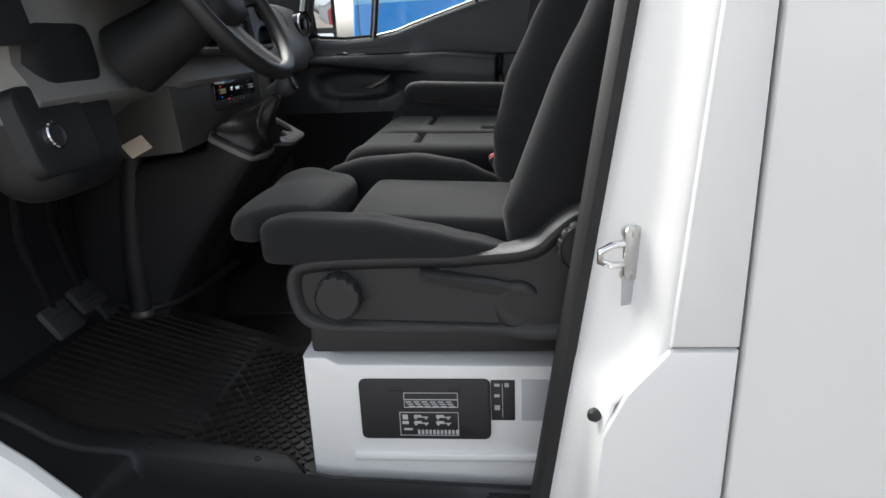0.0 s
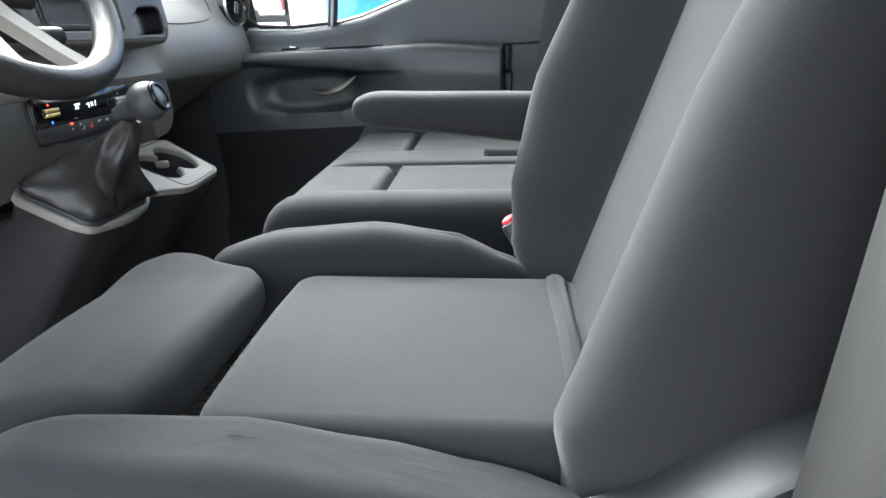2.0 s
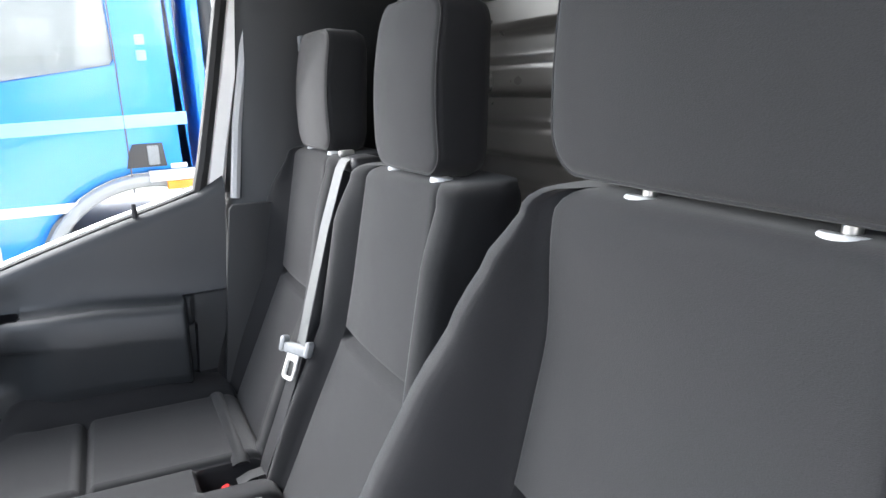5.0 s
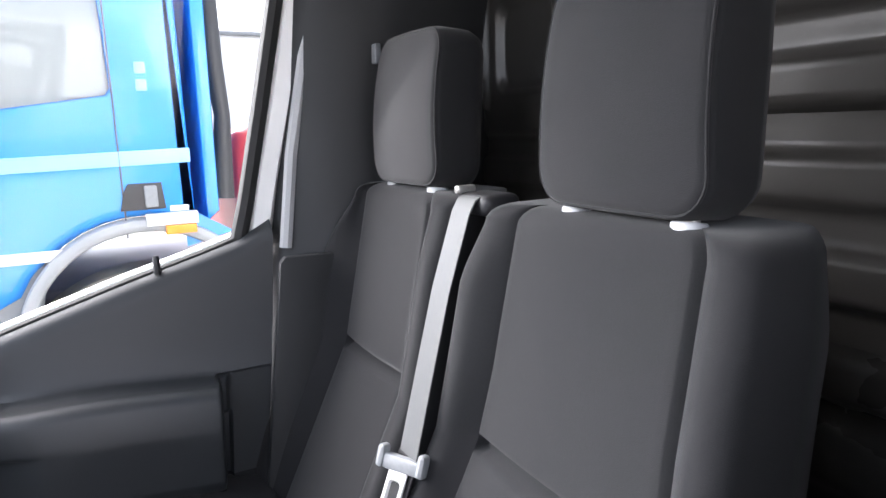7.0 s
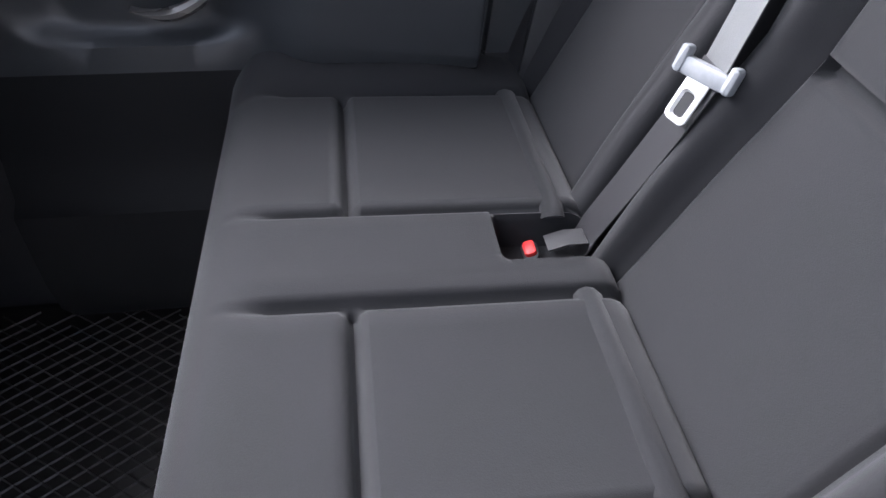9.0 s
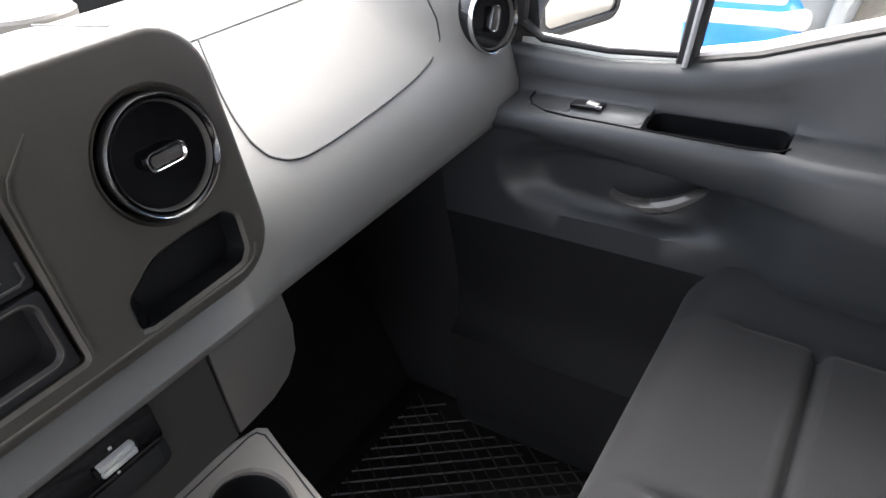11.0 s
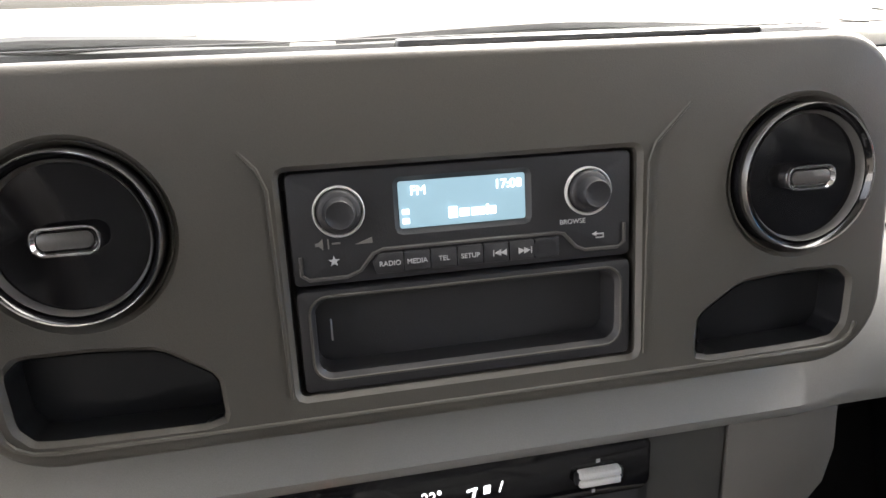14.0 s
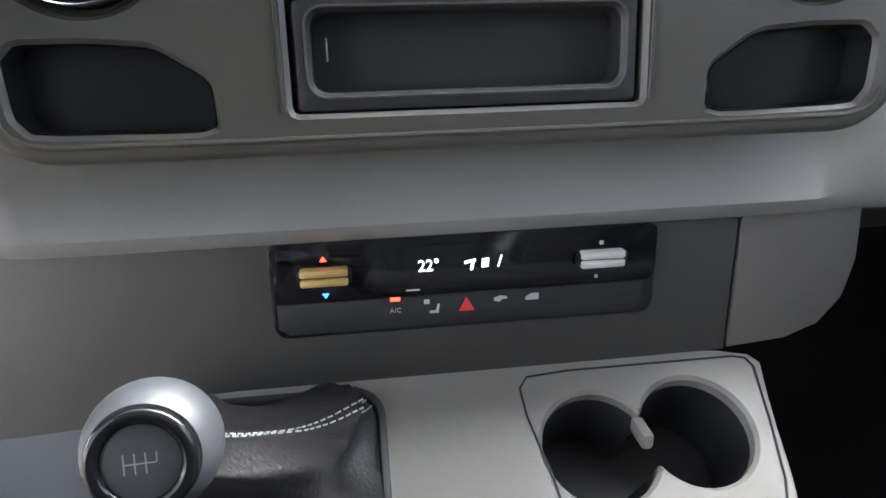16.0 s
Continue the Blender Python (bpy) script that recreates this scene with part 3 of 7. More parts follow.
def backrest(parent, cx, z0, z1, front, half, widths, bolsters, zg, rc, thick=0.12, rt=0.026, name="backrest"):
    """A backrest built of level sections: a sewn centre panel of half width half(z) between two bolsters. front(z): its centre line;
    widths, bolsters: functions of z for the -x side and the +x side; zg: the height of the cross groove."""
    zs = sorted({round(lerp(z0, z1 - rt, i / 34), 4) for i in range(35)} | {round(zg + k * 0.003, 4) for k in range(-6, 7)})
    levels = [(z, z, 0.0) for z in zs] + [(z1 - rt, z1 - rt + rt * math.sin(radians(a)), rt * (1 - math.cos(radians(a)))) for a in (18, 36, 54, 72, 90)]
    loops = []
    for z, zz, back in levels:
        loop = []
        hp = half(z)
        cut = 0.020 * smooth01((0.0130 - abs(z - zg)) / 0.009)
        for sgn, hw, bo in ((-1, widths[0](z), bolsters[0](z)), (1, widths[1](z), bolsters[1](z))):
            pts = [(hp * k, 0.006 * (1 - k * k) - cut * smooth01((1 - k) / 0.06)) for k in (0.0, 0.15, 0.3, 0.45, 0.6, 0.75, 0.86, 0.93)]
            pts += [(hp - 0.007, -0.0005), (hp - 0.003, -0.0045), (hp, -0.0075), (hp + 0.003, -0.004), (hp + 0.008, 0.06 * bo)]
            r = min(rc, 0.8 * (hw - hp - 0.008))
            for t in (0.15, 0.3, 0.45, 0.6, 0.75, 0.9, 1.0):
                pts.append((lerp(hp + 0.008, hw - r, t), bo * lerp(0.06, 1.0, math.sin(radians(90 * t)))))
            for a in (15, 30, 45, 60, 75, 90):
                pts.append((hw - r + r * math.sin(radians(a)), bo - r + r * math.cos(radians(a))))
            pts += [(hw + 0.002, lerp(bo - r, -thick, 0.5)), (hw - 0.008, -thick + 0.02), (hw - 0.03, -thick), (hw * 0.5, -thick)]
            k = 1 - 1.5 * back / hw
            row = [Vector((cx + sgn * x * k, front(z) + max(d - back, -thick), zz)) for x, d in pts]
            loop = row[::-1] + loop if sgn < 0 else loop + row[1:]
        loops.append(loop)
    bm = B()
    rings(bm, loops)
    return part(name, bm, CLOTH, parent, "dark grey cloth backrest with stitched centre panel", 60)


def line(*knots):
    """A smooth function through (z, value) knots."""
    def f(z):
        if z <= knots[0][0]:
            return knots[0][1]
        for (z0, v0), (z1, v1) in zip(knots, knots[1:]):
            if z <= z1:
                return lerp(v0, v1, smooth01((z - z0) / (z1 - z0)) * 0.5 + 0.5 * (z - z0) / (z1 - z0))
        return knots[-1][1]
    return f


# ---- driver's seat
DX = -0.555
seat = thing("driver_seat", "dark grey cloth driver seat on a white steel box", "seat", (DX, 0.1, FLOOR))


def driver_front(z):
    """The centre line of the backrest cover."""
    return -0.214 - 0.27 * (z - 0.80) + 0.045 * max(0.80 - z, 0) / 0.4 + 0.026 * smooth01((z - 0.93) / 0.15)


backrest(seat, -0.541, 0.42, 1.088, driver_front, line((0.42, 0.158), (1.088, 0.158)),
         (line((0.42, 0.215), (0.52, 0.248), (0.82, 0.256), (0.98, 0.238), (1.088, 0.205)), line((0.42, 0.240), (0.52, 0.272), (0.76, 0.272), (0.85, 0.260), (0.91, 0.250), (0.97, 0.240), (1.02, 0.226), (1.05, 0.210), (1.07, 0.192), (1.088, 0.178))),
         (line((0.42, 0.030), (0.50, 0.065), (0.72, 0.066), (0.95, 0.032), (1.088, 0.006)), line((0.42, 0.035), (0.50, 0.085), (0.58, 0.112), (0.70, 0.126), (0.80, 0.116), (0.89, 0.096), (0.96, 0.070), (1.02, 0.042), (1.06, 0.016), (1.088, 0.006))), 0.797, 0.044)
headrest(seat, -0.542, -0.302, 1.094, 0.350, 0.25)
for x in (-0.470, -0.634):
    post(seat, x, -0.291, 1.0845)

# cushion: centre, thigh support and two side bolsters
bm = B()
soft_block(bm, finer(rrect(0.335, 0.342, 0.03, 5, DX, 0.079), 0.03), 0.395, lambda x, y: 0.474 + 0.036 * (y + 0.05) / 0.3 * 0.4 - 0.05 * (x - DX) ** 2 * 4, 0.016)
part("cushion", bm, CLOTH_PANEL, seat, "flat cloth centre of the seat cushion", 60)
bm = B()
thigh = chaikin([(-0.714, 0.288), (-0.714, 0.360), (-0.722, 0.400), (-0.745, 0.425), (-0.730, 0.468), (-0.66, 0.494), (-0.44, 0.496), (-0.37, 0.478), (-0.345, 0.425), (-0.362, 0.37), (-0.378, 0.35), (-0.378, 0.288)], 2, 0.2)
soft_block(bm, finer(thigh, 0.025), 0.438, lambda x, y: 0.503 - 2.0 * max(y - 0.385, 0) ** 2 + 0.10 * (y - 0.35) * (y < 0.35) - 0.25 * (x - DX) ** 2 + 0.017 * smooth01((x + 0.46) / 0.09) * smooth01((y - 0.27) / 0.16), 0.026, n=8)
part("thigh_support", bm, CLOTH_PANEL, seat, "padded front thigh support", 60)
crest = line((-0.06, 0.425), (0.02, 0.447), (0.10, 0.467), (0.20, 0.487), (0.34, 0.492), (0.40, 0.482))
bm = B()
soft_block(bm, finer(chaikin([(-0.716, -0.085), (-0.716, 0.365), (-0.735, 0.398), (-0.775, 0.398), (-0.800, 0.368), (-0.800, -0.085)], 2, 0.2), 0.025), 0.412, lambda x, y: crest(y) + 0.004, 0.020)
part("side_bolster", bm, CLOTH, seat, "dark cloth bolster beside the door", 60)
crest2 = line((-0.06, 0.440), (-0.01, 0.480), (0.06, 0.513), (0.16, 0.531), (0.28, 0.526), (0.38, 0.503))
bm = B()
soft_block(bm, finer(chaikin([(-0.380, -0.085), (-0.380, 0.345), (-0.368, 0.378), (-0.338, 0.378), (-0.312, 0.345), (-0.312, -0.085)], 2, 0.2), 0.025), 0.395, lambda x, y: crest2(y), 0.026)
part("side_bolster", bm, CLOTH, seat, "dark cloth bolster on the inner side", 60)
bm = B()
tube(bm, [(DX - 0.160, -0.070, 0.452), (DX - 0.145, -0.062, 0.466), (DX + 0.145, -0.062, 0.466), (DX + 0.160, -0.070, 0.452)], 0.013, 12)
part("back_roll", bm, CLOTH, seat)

# side trim with knobs and lever
bm = B()
prof = [(0.318, 0.290), (0.345, 0.320), (0.353, 0.370), (0.346, 0.405), (0.320, 0.425), (0.16, 0.430), (0.04, 0.428), (-0.04, 0.440), (-0.085, 0.455), (-0.11, 0.484), (-0.15, 0.516), (-0.20, 0.53), (-0.25, 0.52), (-0.265, 0.47), (-0.24, 0.40), (-0.20, 0.33), (-0.16, 0.295), (-0.10, 0.283), (0.10, 0.281), (0.25, 0.281)]
mt = Matrix.Translation((-0.765, 0, 0)) @ Matrix(((0, 0, -1), (1, 0, 0), (0, 1, 0))).to_4x4()


for _ in range(2):
    prof = [q for a, b in zip(prof, prof[1:] + prof[:1]) for q in ((lerp(a[0], b[0], 0.25), lerp(a[1], b[1], 0.25)), (lerp(a[0], b[0], 0.75), lerp(a[1], b[1], 0.75)))]
prof = ccw(prof)
inner = offset(prof, 0.022)


def swept(x, y, z):
    p = mt @ Vector((x, y, z))
    p.x -= 0.040 * smooth01((0.02 - p.y) / 0.14) * (1 if z > 0 else 0)
    return p


loops = [[swept(x, y, 0) for x, y in prof], [swept(x, y, 0.030) for x, y in prof], [swept(x, y, 0.036) for x, y in offset(prof, 0.004)],
         [swept(x, y, 0.037) for x, y in offset(prof, 0.012)], [swept(x, y, 0.034) for x, y in offset(prof, 0.018)], [swept(x, y, 0.024) for x, y in offset(prof, 0.026)]]
rings(bm, loops)
trim = part("side_trim", bm, SEATTRIM, seat, "dark plastic seat side trim", 35)


def ribbed_knob(parent, y, z, r, h, x0, n=14, name="knob"):
    bm = B()
    m = axis((x0, y, z), (-1, 0, 0))
    loops = []
    for hh, k in ((0, 1.0), (h * 0.75, 1.0), (h * 0.95, 0.97), (h, 0.90)):
        loop = []
        for i in range(n * 6):
            a = 2 * math.pi * i / (n * 6)
            rr = r * k * (1 - (0.055 if (i % 6) in (0, 1) and k > 0.95 else 0))
            loop.append(m @ Vector((rr * math.cos(a), rr * math.sin(a), hh)))
        loops.append(loop)
    loops.append([m @ Vector((r * 0.86 * math.cos(2 * math.pi * i / (n * 6)), r * 0.86 * math.sin(2 * math.pi * i / (n * 6)), h - 0.004)) for i in range(n * 6)])
    rings(bm, loops)
    return part(name, bm, SEATTRIM, parent, "black ribbed adjuster knob", 30)


ribbed_knob(trim, 0.256, 0.358, 0.042, 0.040, -0.785)
ribbed_knob(trim, -0.165, 0.456, 0.046, 0.040, -0.822)
bm = B()
lathe(bm, [(0.046, 0), (0.044, 0.008), (0.039, 0.013), (0.033, 0.0145), (0.026, 0.0135), (0.010, 0.013)], axis((-0.803, -0.058, 0.340), (-1, 0, 0)), 36)
part("lever_hub", bm, SEATTRIM, trim)
bm = B()
pts = [(0.110, 0.398), (0.085, 0.393), (0.04, 0.385), (-0.01, 0.376), (-0.045, 0.366)]
loops = []
for i, (y, z) in enumerate(pts):
    h = (0.006, 0.009, 0.011, 0.014, 0.016)[i]
    loops.append([Vector((-0.785, y, z + h)), Vector((-0.812, y, z + h)), Vector((-0.818, y, z + h * 0.5)), Vector((-0.815, y, z - h)), Vector((-0.785, y, z - h))])
rings(bm, loops)
part("lever", bm, SEATTRIM, trim, "height adjuster lever")

# steel seat box with cover panel and stickers
XB = -0.782
bm = B()
prof = ccw([(0.343, FLOOR), (0.343, 0.228), (0.30, 0.228), (0.275, 0.214), (-0.26, 0.208), (-0.26, FLOOR)])
mb = Matrix.Translation((-0.34, 0, 0)) @ Matrix(((0, 0, -1), (1, 0, 0), (0, 1, 0))).to_4x4()
slab(bm, prof, -XB - 0.34, mb, 0.008)
box = part("seat_box", bm, PAINT, seat, "white painted steel seat box", 35)
bm = B()
rbox(bm, (XB - 0.001, -0.01, 0.018), (0.012, 0.54, 0.018), 0.006, 3)
part("swage", bm, PAINT, box)
bm = B()
rbox(bm, (-0.56, 0.04, 0.255), (0.40, 0.58, 0.06), 0.01)
part("seat_rail", bm, BLACK, seat, "black seat adjuster frame")
side = Matrix.Translation((XB, 0, 0)) @ Matrix(((0, 0, -1), (-1, 0, 0), (0, 1, 0))).to_4x4()
bm = B()
slab(bm, rrect(0.246, 0.126, 0.012, 4, -0.117, 0.1215), 0.006, side, 0.003)
cover = part("cover_panel", bm, BLACK, box, "black plastic cover panel with warning print", 35)
for cx in (-0.16, -0.05):
    bm = B()
    slab(bm, rrect(0.026, 0.008, 0.002, 3, cx - 0.01, 0.166), 0.008, side, 0.001)
    part("clip", bm, BLACK, cover)
sp = side @ Matrix.Translation((0, 0, 0.0062))
rowsb = [(-0.105, 0.144, 0.100, 0.002), (-0.105, 0.158, 0.100, 0.0012), (-0.105, 0.128, 0.100, 0.0012), (-0.055, 0.143, 0.0012, 0.030), (-0.155, 0.143, 0.0012, 0.030)]
for i in range(3):
    for k in range(6):
        rowsb.append((-0.147 + 0.015 * k + 0.003 * ((i * 7 + k * 3) % 3), 0.139 - 0.0045 * i, 0.011, 0.0022))
bars(cover, WHITE, rowsb, sp, "print_bar")
rowsb = [(-0.11, 0.117, 0.11, 0.0012), (-0.11, 0.068, 0.11, 0.0012), (-0.165, 0.092, 0.0012, 0.05), (-0.055, 0.092, 0.0012, 0.05)]
for a in (-0.125, -0.083):
    for zc in (0.107, 0.094):
        rowsb += [(a, zc, 0.028, 0.002), (a - 0.006, zc + 0.003, 0.014, 0.003), (a - 0.010, zc - 0.003, 0.004, 0.003), (a + 0.009, zc - 0.003, 0.004, 0.003)]
for k in range(11):
    rowsb.append((-0.130 + 0.0072 * k, 0.075, 0.0045, 0.009))
rowsb += [(-0.155, 0.107, 0.010, 0.010), (-0.155, 0.095, 0.012, 0.006), (-0.150, 0.081, 0.016, 0.004)]
bars(cover, WHITE, rowsb, sp, "print_bar")
bm = B()
slab(bm, rrect(0.044, 0.084, 0.002, 2, 0.029, 0.140), 0.0012, side, 0.0004)
st = part("fuse_label", bm, BLACK, box, "black printed fuse label")
bars(st, STICKER, [(0.018, 0.172, 0.010, 0.006), (0.036, 0.172, 0.008, 0.008), (0.028, 0.140, 0.0012, 0.070), (0.018, 0.150, 0.010, 0.006), (0.018, 0.125, 0.010, 0.010)], side @ Matrix.Translation((0, 0, 0.0014)))
bm = B()
slab(bm, rrect(0.05, 0.085, 0.002, 2, 0.088, 0.140), 0.0012, side, 0.0004)
part("grey_label", bm, STICKER, box, "plain grey label")

# inboard armrest
bm = B()
pad(bm, (-0.236, -0.19, 0.628), (0, 1, 0.10), (0, -0.10, 1), 0.385, lambda v: 0.032, lambda v: 0.034 - 0.010 * smooth01((v - 0.1) / 0.27), lambda u, v: 0.0, [], [], (0.02, 0.05), 3.2)
arm = part("armrest", bm, CLOTH, seat, "folding cloth-covered armrest", 50)
bm = B()
lathe(bm, [(0.020, 0), (0.020, 0.006), (0.016, 0.009), (0.008, 0.009)], axis((-0.268, -0.165, 0.632), (-1, 0, 0)), 20)
part("pivot_cap", bm, BLACK, arm, "black round pivot cap")


def buckle(parent, x, y, z, lean=(0, 0.25, 1), name="belt_buckle"):
    m = axis((x, y, z), lean)
    bm = B()
    slab(bm, rrect(0.036, 0.022, 0.008, 5), 0.085, m @ Matrix.Translation((0, 0, -0.07)), 0.004)
    b = part(name, bm, BLACK, parent, "black belt buckle with red release button")
    bm = B()
    slab(bm, rrect(0.026, 0.016, 0.005, 4), 0.008, m @ Matrix.Translation((0, 0, 0.013)), 0.003)
    part("release_button", bm, RED, b, "red release button")


buckle(seat, -0.268, -0.02, 0.492, (0.1, 0.55, 1))

# ---- double passenger bench
BX0, BX1 = -0.165, 0.79
bench = thing("passenger_bench", "dark grey cloth double passenger bench", "bench", (0.31, 0.1, FLOOR))
BM = (BX0 + BX1) / 2


def creases(x, v):
    """Sewn lines of the two seat areas on the cushion; v runs forwards from the back."""
    d = 0.0
    for cx, hw in ((0.062, 0.128), (0.505, 0.155)):
        a = abs(x - cx)
        fade = smooth01((0.468 - v) / 0.06)
        d -= 0.017 * bumpf(a - hw, 0.009) * fade
        if a < hw:
            d -= 0.024 * bumpf(v - 0.325, 0.008) * smooth01((hw - a) / 0.01)
            d -= 0.006 * smooth01((hw - a) / 0.03) * fade
    d += 0.022 * smooth01((abs(x - BM) - 0.36) / 0.08)
    d += 0.040 * smooth01((x - 0.648) / 0.055) * smooth01((v - 0.05) / 0.15) * smooth01((0.54 - v) / 0.10)
    px, pv = abs(x - 0.295), v - 0.075
    d -= 0.060 * smooth01((0.052 - px) / 0.016) * smooth01((0.072 - abs(pv)) / 0.018)
    return d


bm = B()
xs = seams(-0.066, 0.190, 0.350, 0.660, s=0.008) + [0.235, 0.243, 0.25, 0.259, 0.331, 0.34, 0.347, 0.355]
pad(bm, (BM, -0.115, 0.415), (0, 1, 0.03), (0, -0.03, 1), 0.512, lambda v: 0.478 - 0.03 * smooth01((v - 0.40) / 0.15), lambda v: 0.085 - 0.012 * smooth01((v - 0.4) / 0.15), lambda u, v: creases(u + BM, v),
    sorted({round(x - BM, 4) for x in xs}), seams(0.325, s=0.008) + [0.0, 0.02, 0.147, 0.14, 0.13, 0.12], (0.05, 0.075), 6.0)
part("cushion", bm, CLOTH, bench, "dark cloth bench cushion with two sewn seat areas", 50)
for cx, w in ((0.062, 0.27), (0.505, 0.32)):
    bm = B()
    tube(bm, [(cx - w / 2, -0.060, 0.476), (cx - w / 2 + 0.01, -0.060, 0.483), (cx + w / 2 - 0.01, -0.060, 0.483), (cx + w / 2, -0.060, 0.476)], 0.018, 12)
    part("back_roll", bm, CLOTH, bench)
bm = B()
rbox(bm, (BM, 0.10, 0.15), (0.86, 0.40, 0.36), 0.02, 3)
part("bench_base", bm, BLACK, bench, "black bench base box")


def bench_front(z):
    """The centre line of the bench backrest covers."""
    return -0.246 - 0.20 * (z - 0.762) + 0.095 * max(0.762 - z, 0) / 0.362


backrest(bench, 0.066, 0.40, 1.048, bench_front, line((0.40, 0.168), (0.60, 0.160), (0.757, 0.151), (0.86, 0.142), (1.048, 0.138)),
         (line((0.40, 0.222), (0.70, 0.220), (0.95, 0.208), (1.048, 0.188)), line((0.40, 0.216), (0.95, 0.214), (1.048, 0.200))),
         (line((0.40, 0.020), (0.60, 0.038), (0.95, 0.030), (1.048, 0.006)), line((0.40, 0.020), (0.60, 0.034), (0.95, 0.028), (1.048, 0.006))), 0.757, 0.026)
backrest(bench, 0.550, 0.40, 1.048, bench_front, line((0.40, 0.140), (0.757, 0.130), (1.048, 0.126)),
         (line((0.40, 0.200), (0.95, 0.200), (1.048, 0.188)), line((0.40, 0.235), (0.78, 0.240), (0.92, 0.215), (1.048, 0.150))),
         (line((0.40, 0.020), (0.60, 0.030), (0.95, 0.024), (1.048, 0.006)), line((0.40, 0.035), (0.60, 0.064), (0.80, 0.064), (0.96, 0.035), (1.048, 0.006))), 0.762, 0.032)
headrest(bench, 0.050, -0.338, 1.051, 0.238, 0.245)
headrest(bench, 0.530, -0.338, 1.050, 0.238, 0.238)
for x in (0.124, -0.032, 0.599, 0.451):
    post(bench, x, -0.328, 1.048)
buckle(bench, 0.312, -0.030, 0.440, (0, 0.35, 1))

# ---- seat belt of the middle place
belt = thing("seat_belt", "grey seat belt with silver tongue hanging over the backrest", "seat belt", (0.32, -0.28, 1.05))
bm = B()
rbox(bm, (0.318, -0.335, 1.038), (0.080, 0.06, 0.030), 0.012, 3)
part("outlet", bm, BLACK, belt, "black belt outlet trim")
bm = B()
rbox(bm, (0.350, -0.318, 1.056), (0.014, 0.03, 0.012), 0.004, 2)
part("outlet_edge", bm, SATIN, belt, "bright edge of the belt outlet")


def strap(bm, pts, w, t=0.0014):
    loops = []
    for x, y, z in pts:
        loops.append([Vector((x - w / 2, y, z)), Vector((x + w / 2, y, z)), Vector((x + w / 2, y - t, z - t)), Vector((x - w / 2, y - t, z - t))])
    rings(bm, loops)


bm = B()
strap(bm, [(0.318, -0.308, 1.050), (0.317, -0.300, 1.046), (0.316, -0.290, 1.03), (0.308, -0.252, 0.93), (0.295, -0.218, 0.83), (0.280, -0.182, 0.725)], 0.046)
part("upper_webbing", bm, BELT, belt)
bm = B()
strap(bm, [(0.280, -0.182, 0.725), (0.288, -0.158, 0.65), (0.300, -0.126, 0.56), (0.310, -0.100, 0.49), (0.314, -0.086, 0.44)], 0.052)
part("lower_webbing", bm, BLACK, belt, "black lower belt sleeve")
bm = B()
strap(bm, [(0.306, -0.094, 0.478), (0.310, -0.070, 0.474), (0.314, -0.046, 0.462)], 0.030)
part("stub", bm, BLACK, belt, "short dark strap to the buckle")
mt = axis((0.279, -0.176, 0.716), (-0.52, 0.80, 0.30), (0.015, -0.036, 0.105))
bm = B()
slab(bm, rrect(0.060, 0.020, 0.008, 5), 0.012, mt, 0.004)
for sx in (-1, 1):
    slab(bm, rrect(0.012, 0.030, 0.005, 4, sx * 0.030, 0.005), 0.015, mt, 0.005)
tongue = part("tongue_grip", bm, TRUCKGREY, belt, "grey plastic tongue grip")
bm = B()
plate(bm, rrect(0.028, 0.056, 0.008, 6), [(rrect(0.013, 0.028, 0.004, 4, 0, -0.007), 0.003, False)], mt @ Matrix.Translation((-0.004, -0.030, 0.010)) @ Matrix.Rotation(radians(-7), 4, "Z"), 0.003, 0.001, 2)
part("tongue", bm, LIGHTTRIM, tongue, "bright steel belt tongue")


# ================================================================ dashboard
CX = -0.052
dash = thing("dashboard", "dark grey moulded plastic van dashboard", "dashboard", (CX, 0.95, FLOOR))


def dash_profile(x):
    """Outline of the dash body at x, from the lower back over the front to the windscreen: a deep flat-topped box in the
    middle, a slope with the glove box lid beside it and a bulge round the vent at the end."""
    e = smooth01((x - 0.758) / 0.06) ** 1.5
    w = smooth01((-0.36 - x) / 0.06)
    c = 1 - smooth01((x - 0.200) / 0.055)
    end = smooth01((x - 0.605) / 0.085)
    low = [(0.98, 0.56), (0.76, 0.675), (0.715, 0.688), (lerp(0.690, 0.686, c), 0.700), (0.680, lerp(0.722, 0.712, c)), (lerp(0.680, 0.694, c), lerp(0.748, 0.738, c))]
    box = [(0.716, 0.772), (0.712, 0.83), (0.706, 0.875), (0.698, 0.93), (0.684, 0.970), (0.685, 0.983), (0.700, 0.989), (0.905, 0.961), (0.930, 0.955)]
    slope = [(0.692, 0.785), (0.712, 0.815), (0.742, 0.844), (0.775, 0.872), (0.806, 0.898), (0.836, 0.9205), (0.876, 0.944), (0.910, 0.956), (0.930, 0.953)]
    bulge = [(0.690, 0.785), (0.699, 0.815), (0.707, 0.838), (0.714, 0.862), (0.726, 0.886), (0.752, 0.908), (0.805, 0.926), (0.87, 0.936), (0.91, 0.936)]
    tray = [(0.936, 0.935), (0.940, 0.885), (1.11, 0.875), (1.125, 0.938), (1.140, 0.950), (1.18, 0.953), (1.23, 0.950), (1.27, 0.93)]
    mid = []
    for b, s, u in zip(box, slope, bulge):
        q = (lerp(s[0], u[0], end), lerp(s[1], u[1], end))
        mid.append((lerp(q[0], b[0], c), lerp(q[1], b[1], c)))
    out = []
    for y, z in low + mid + tray:
        y2 = y + (0.10 * e if y < 0.9 else 0.0)
        if w and y < 0.84:
            y2 += 0.03 * w
        out.append((y2, z))
    return out


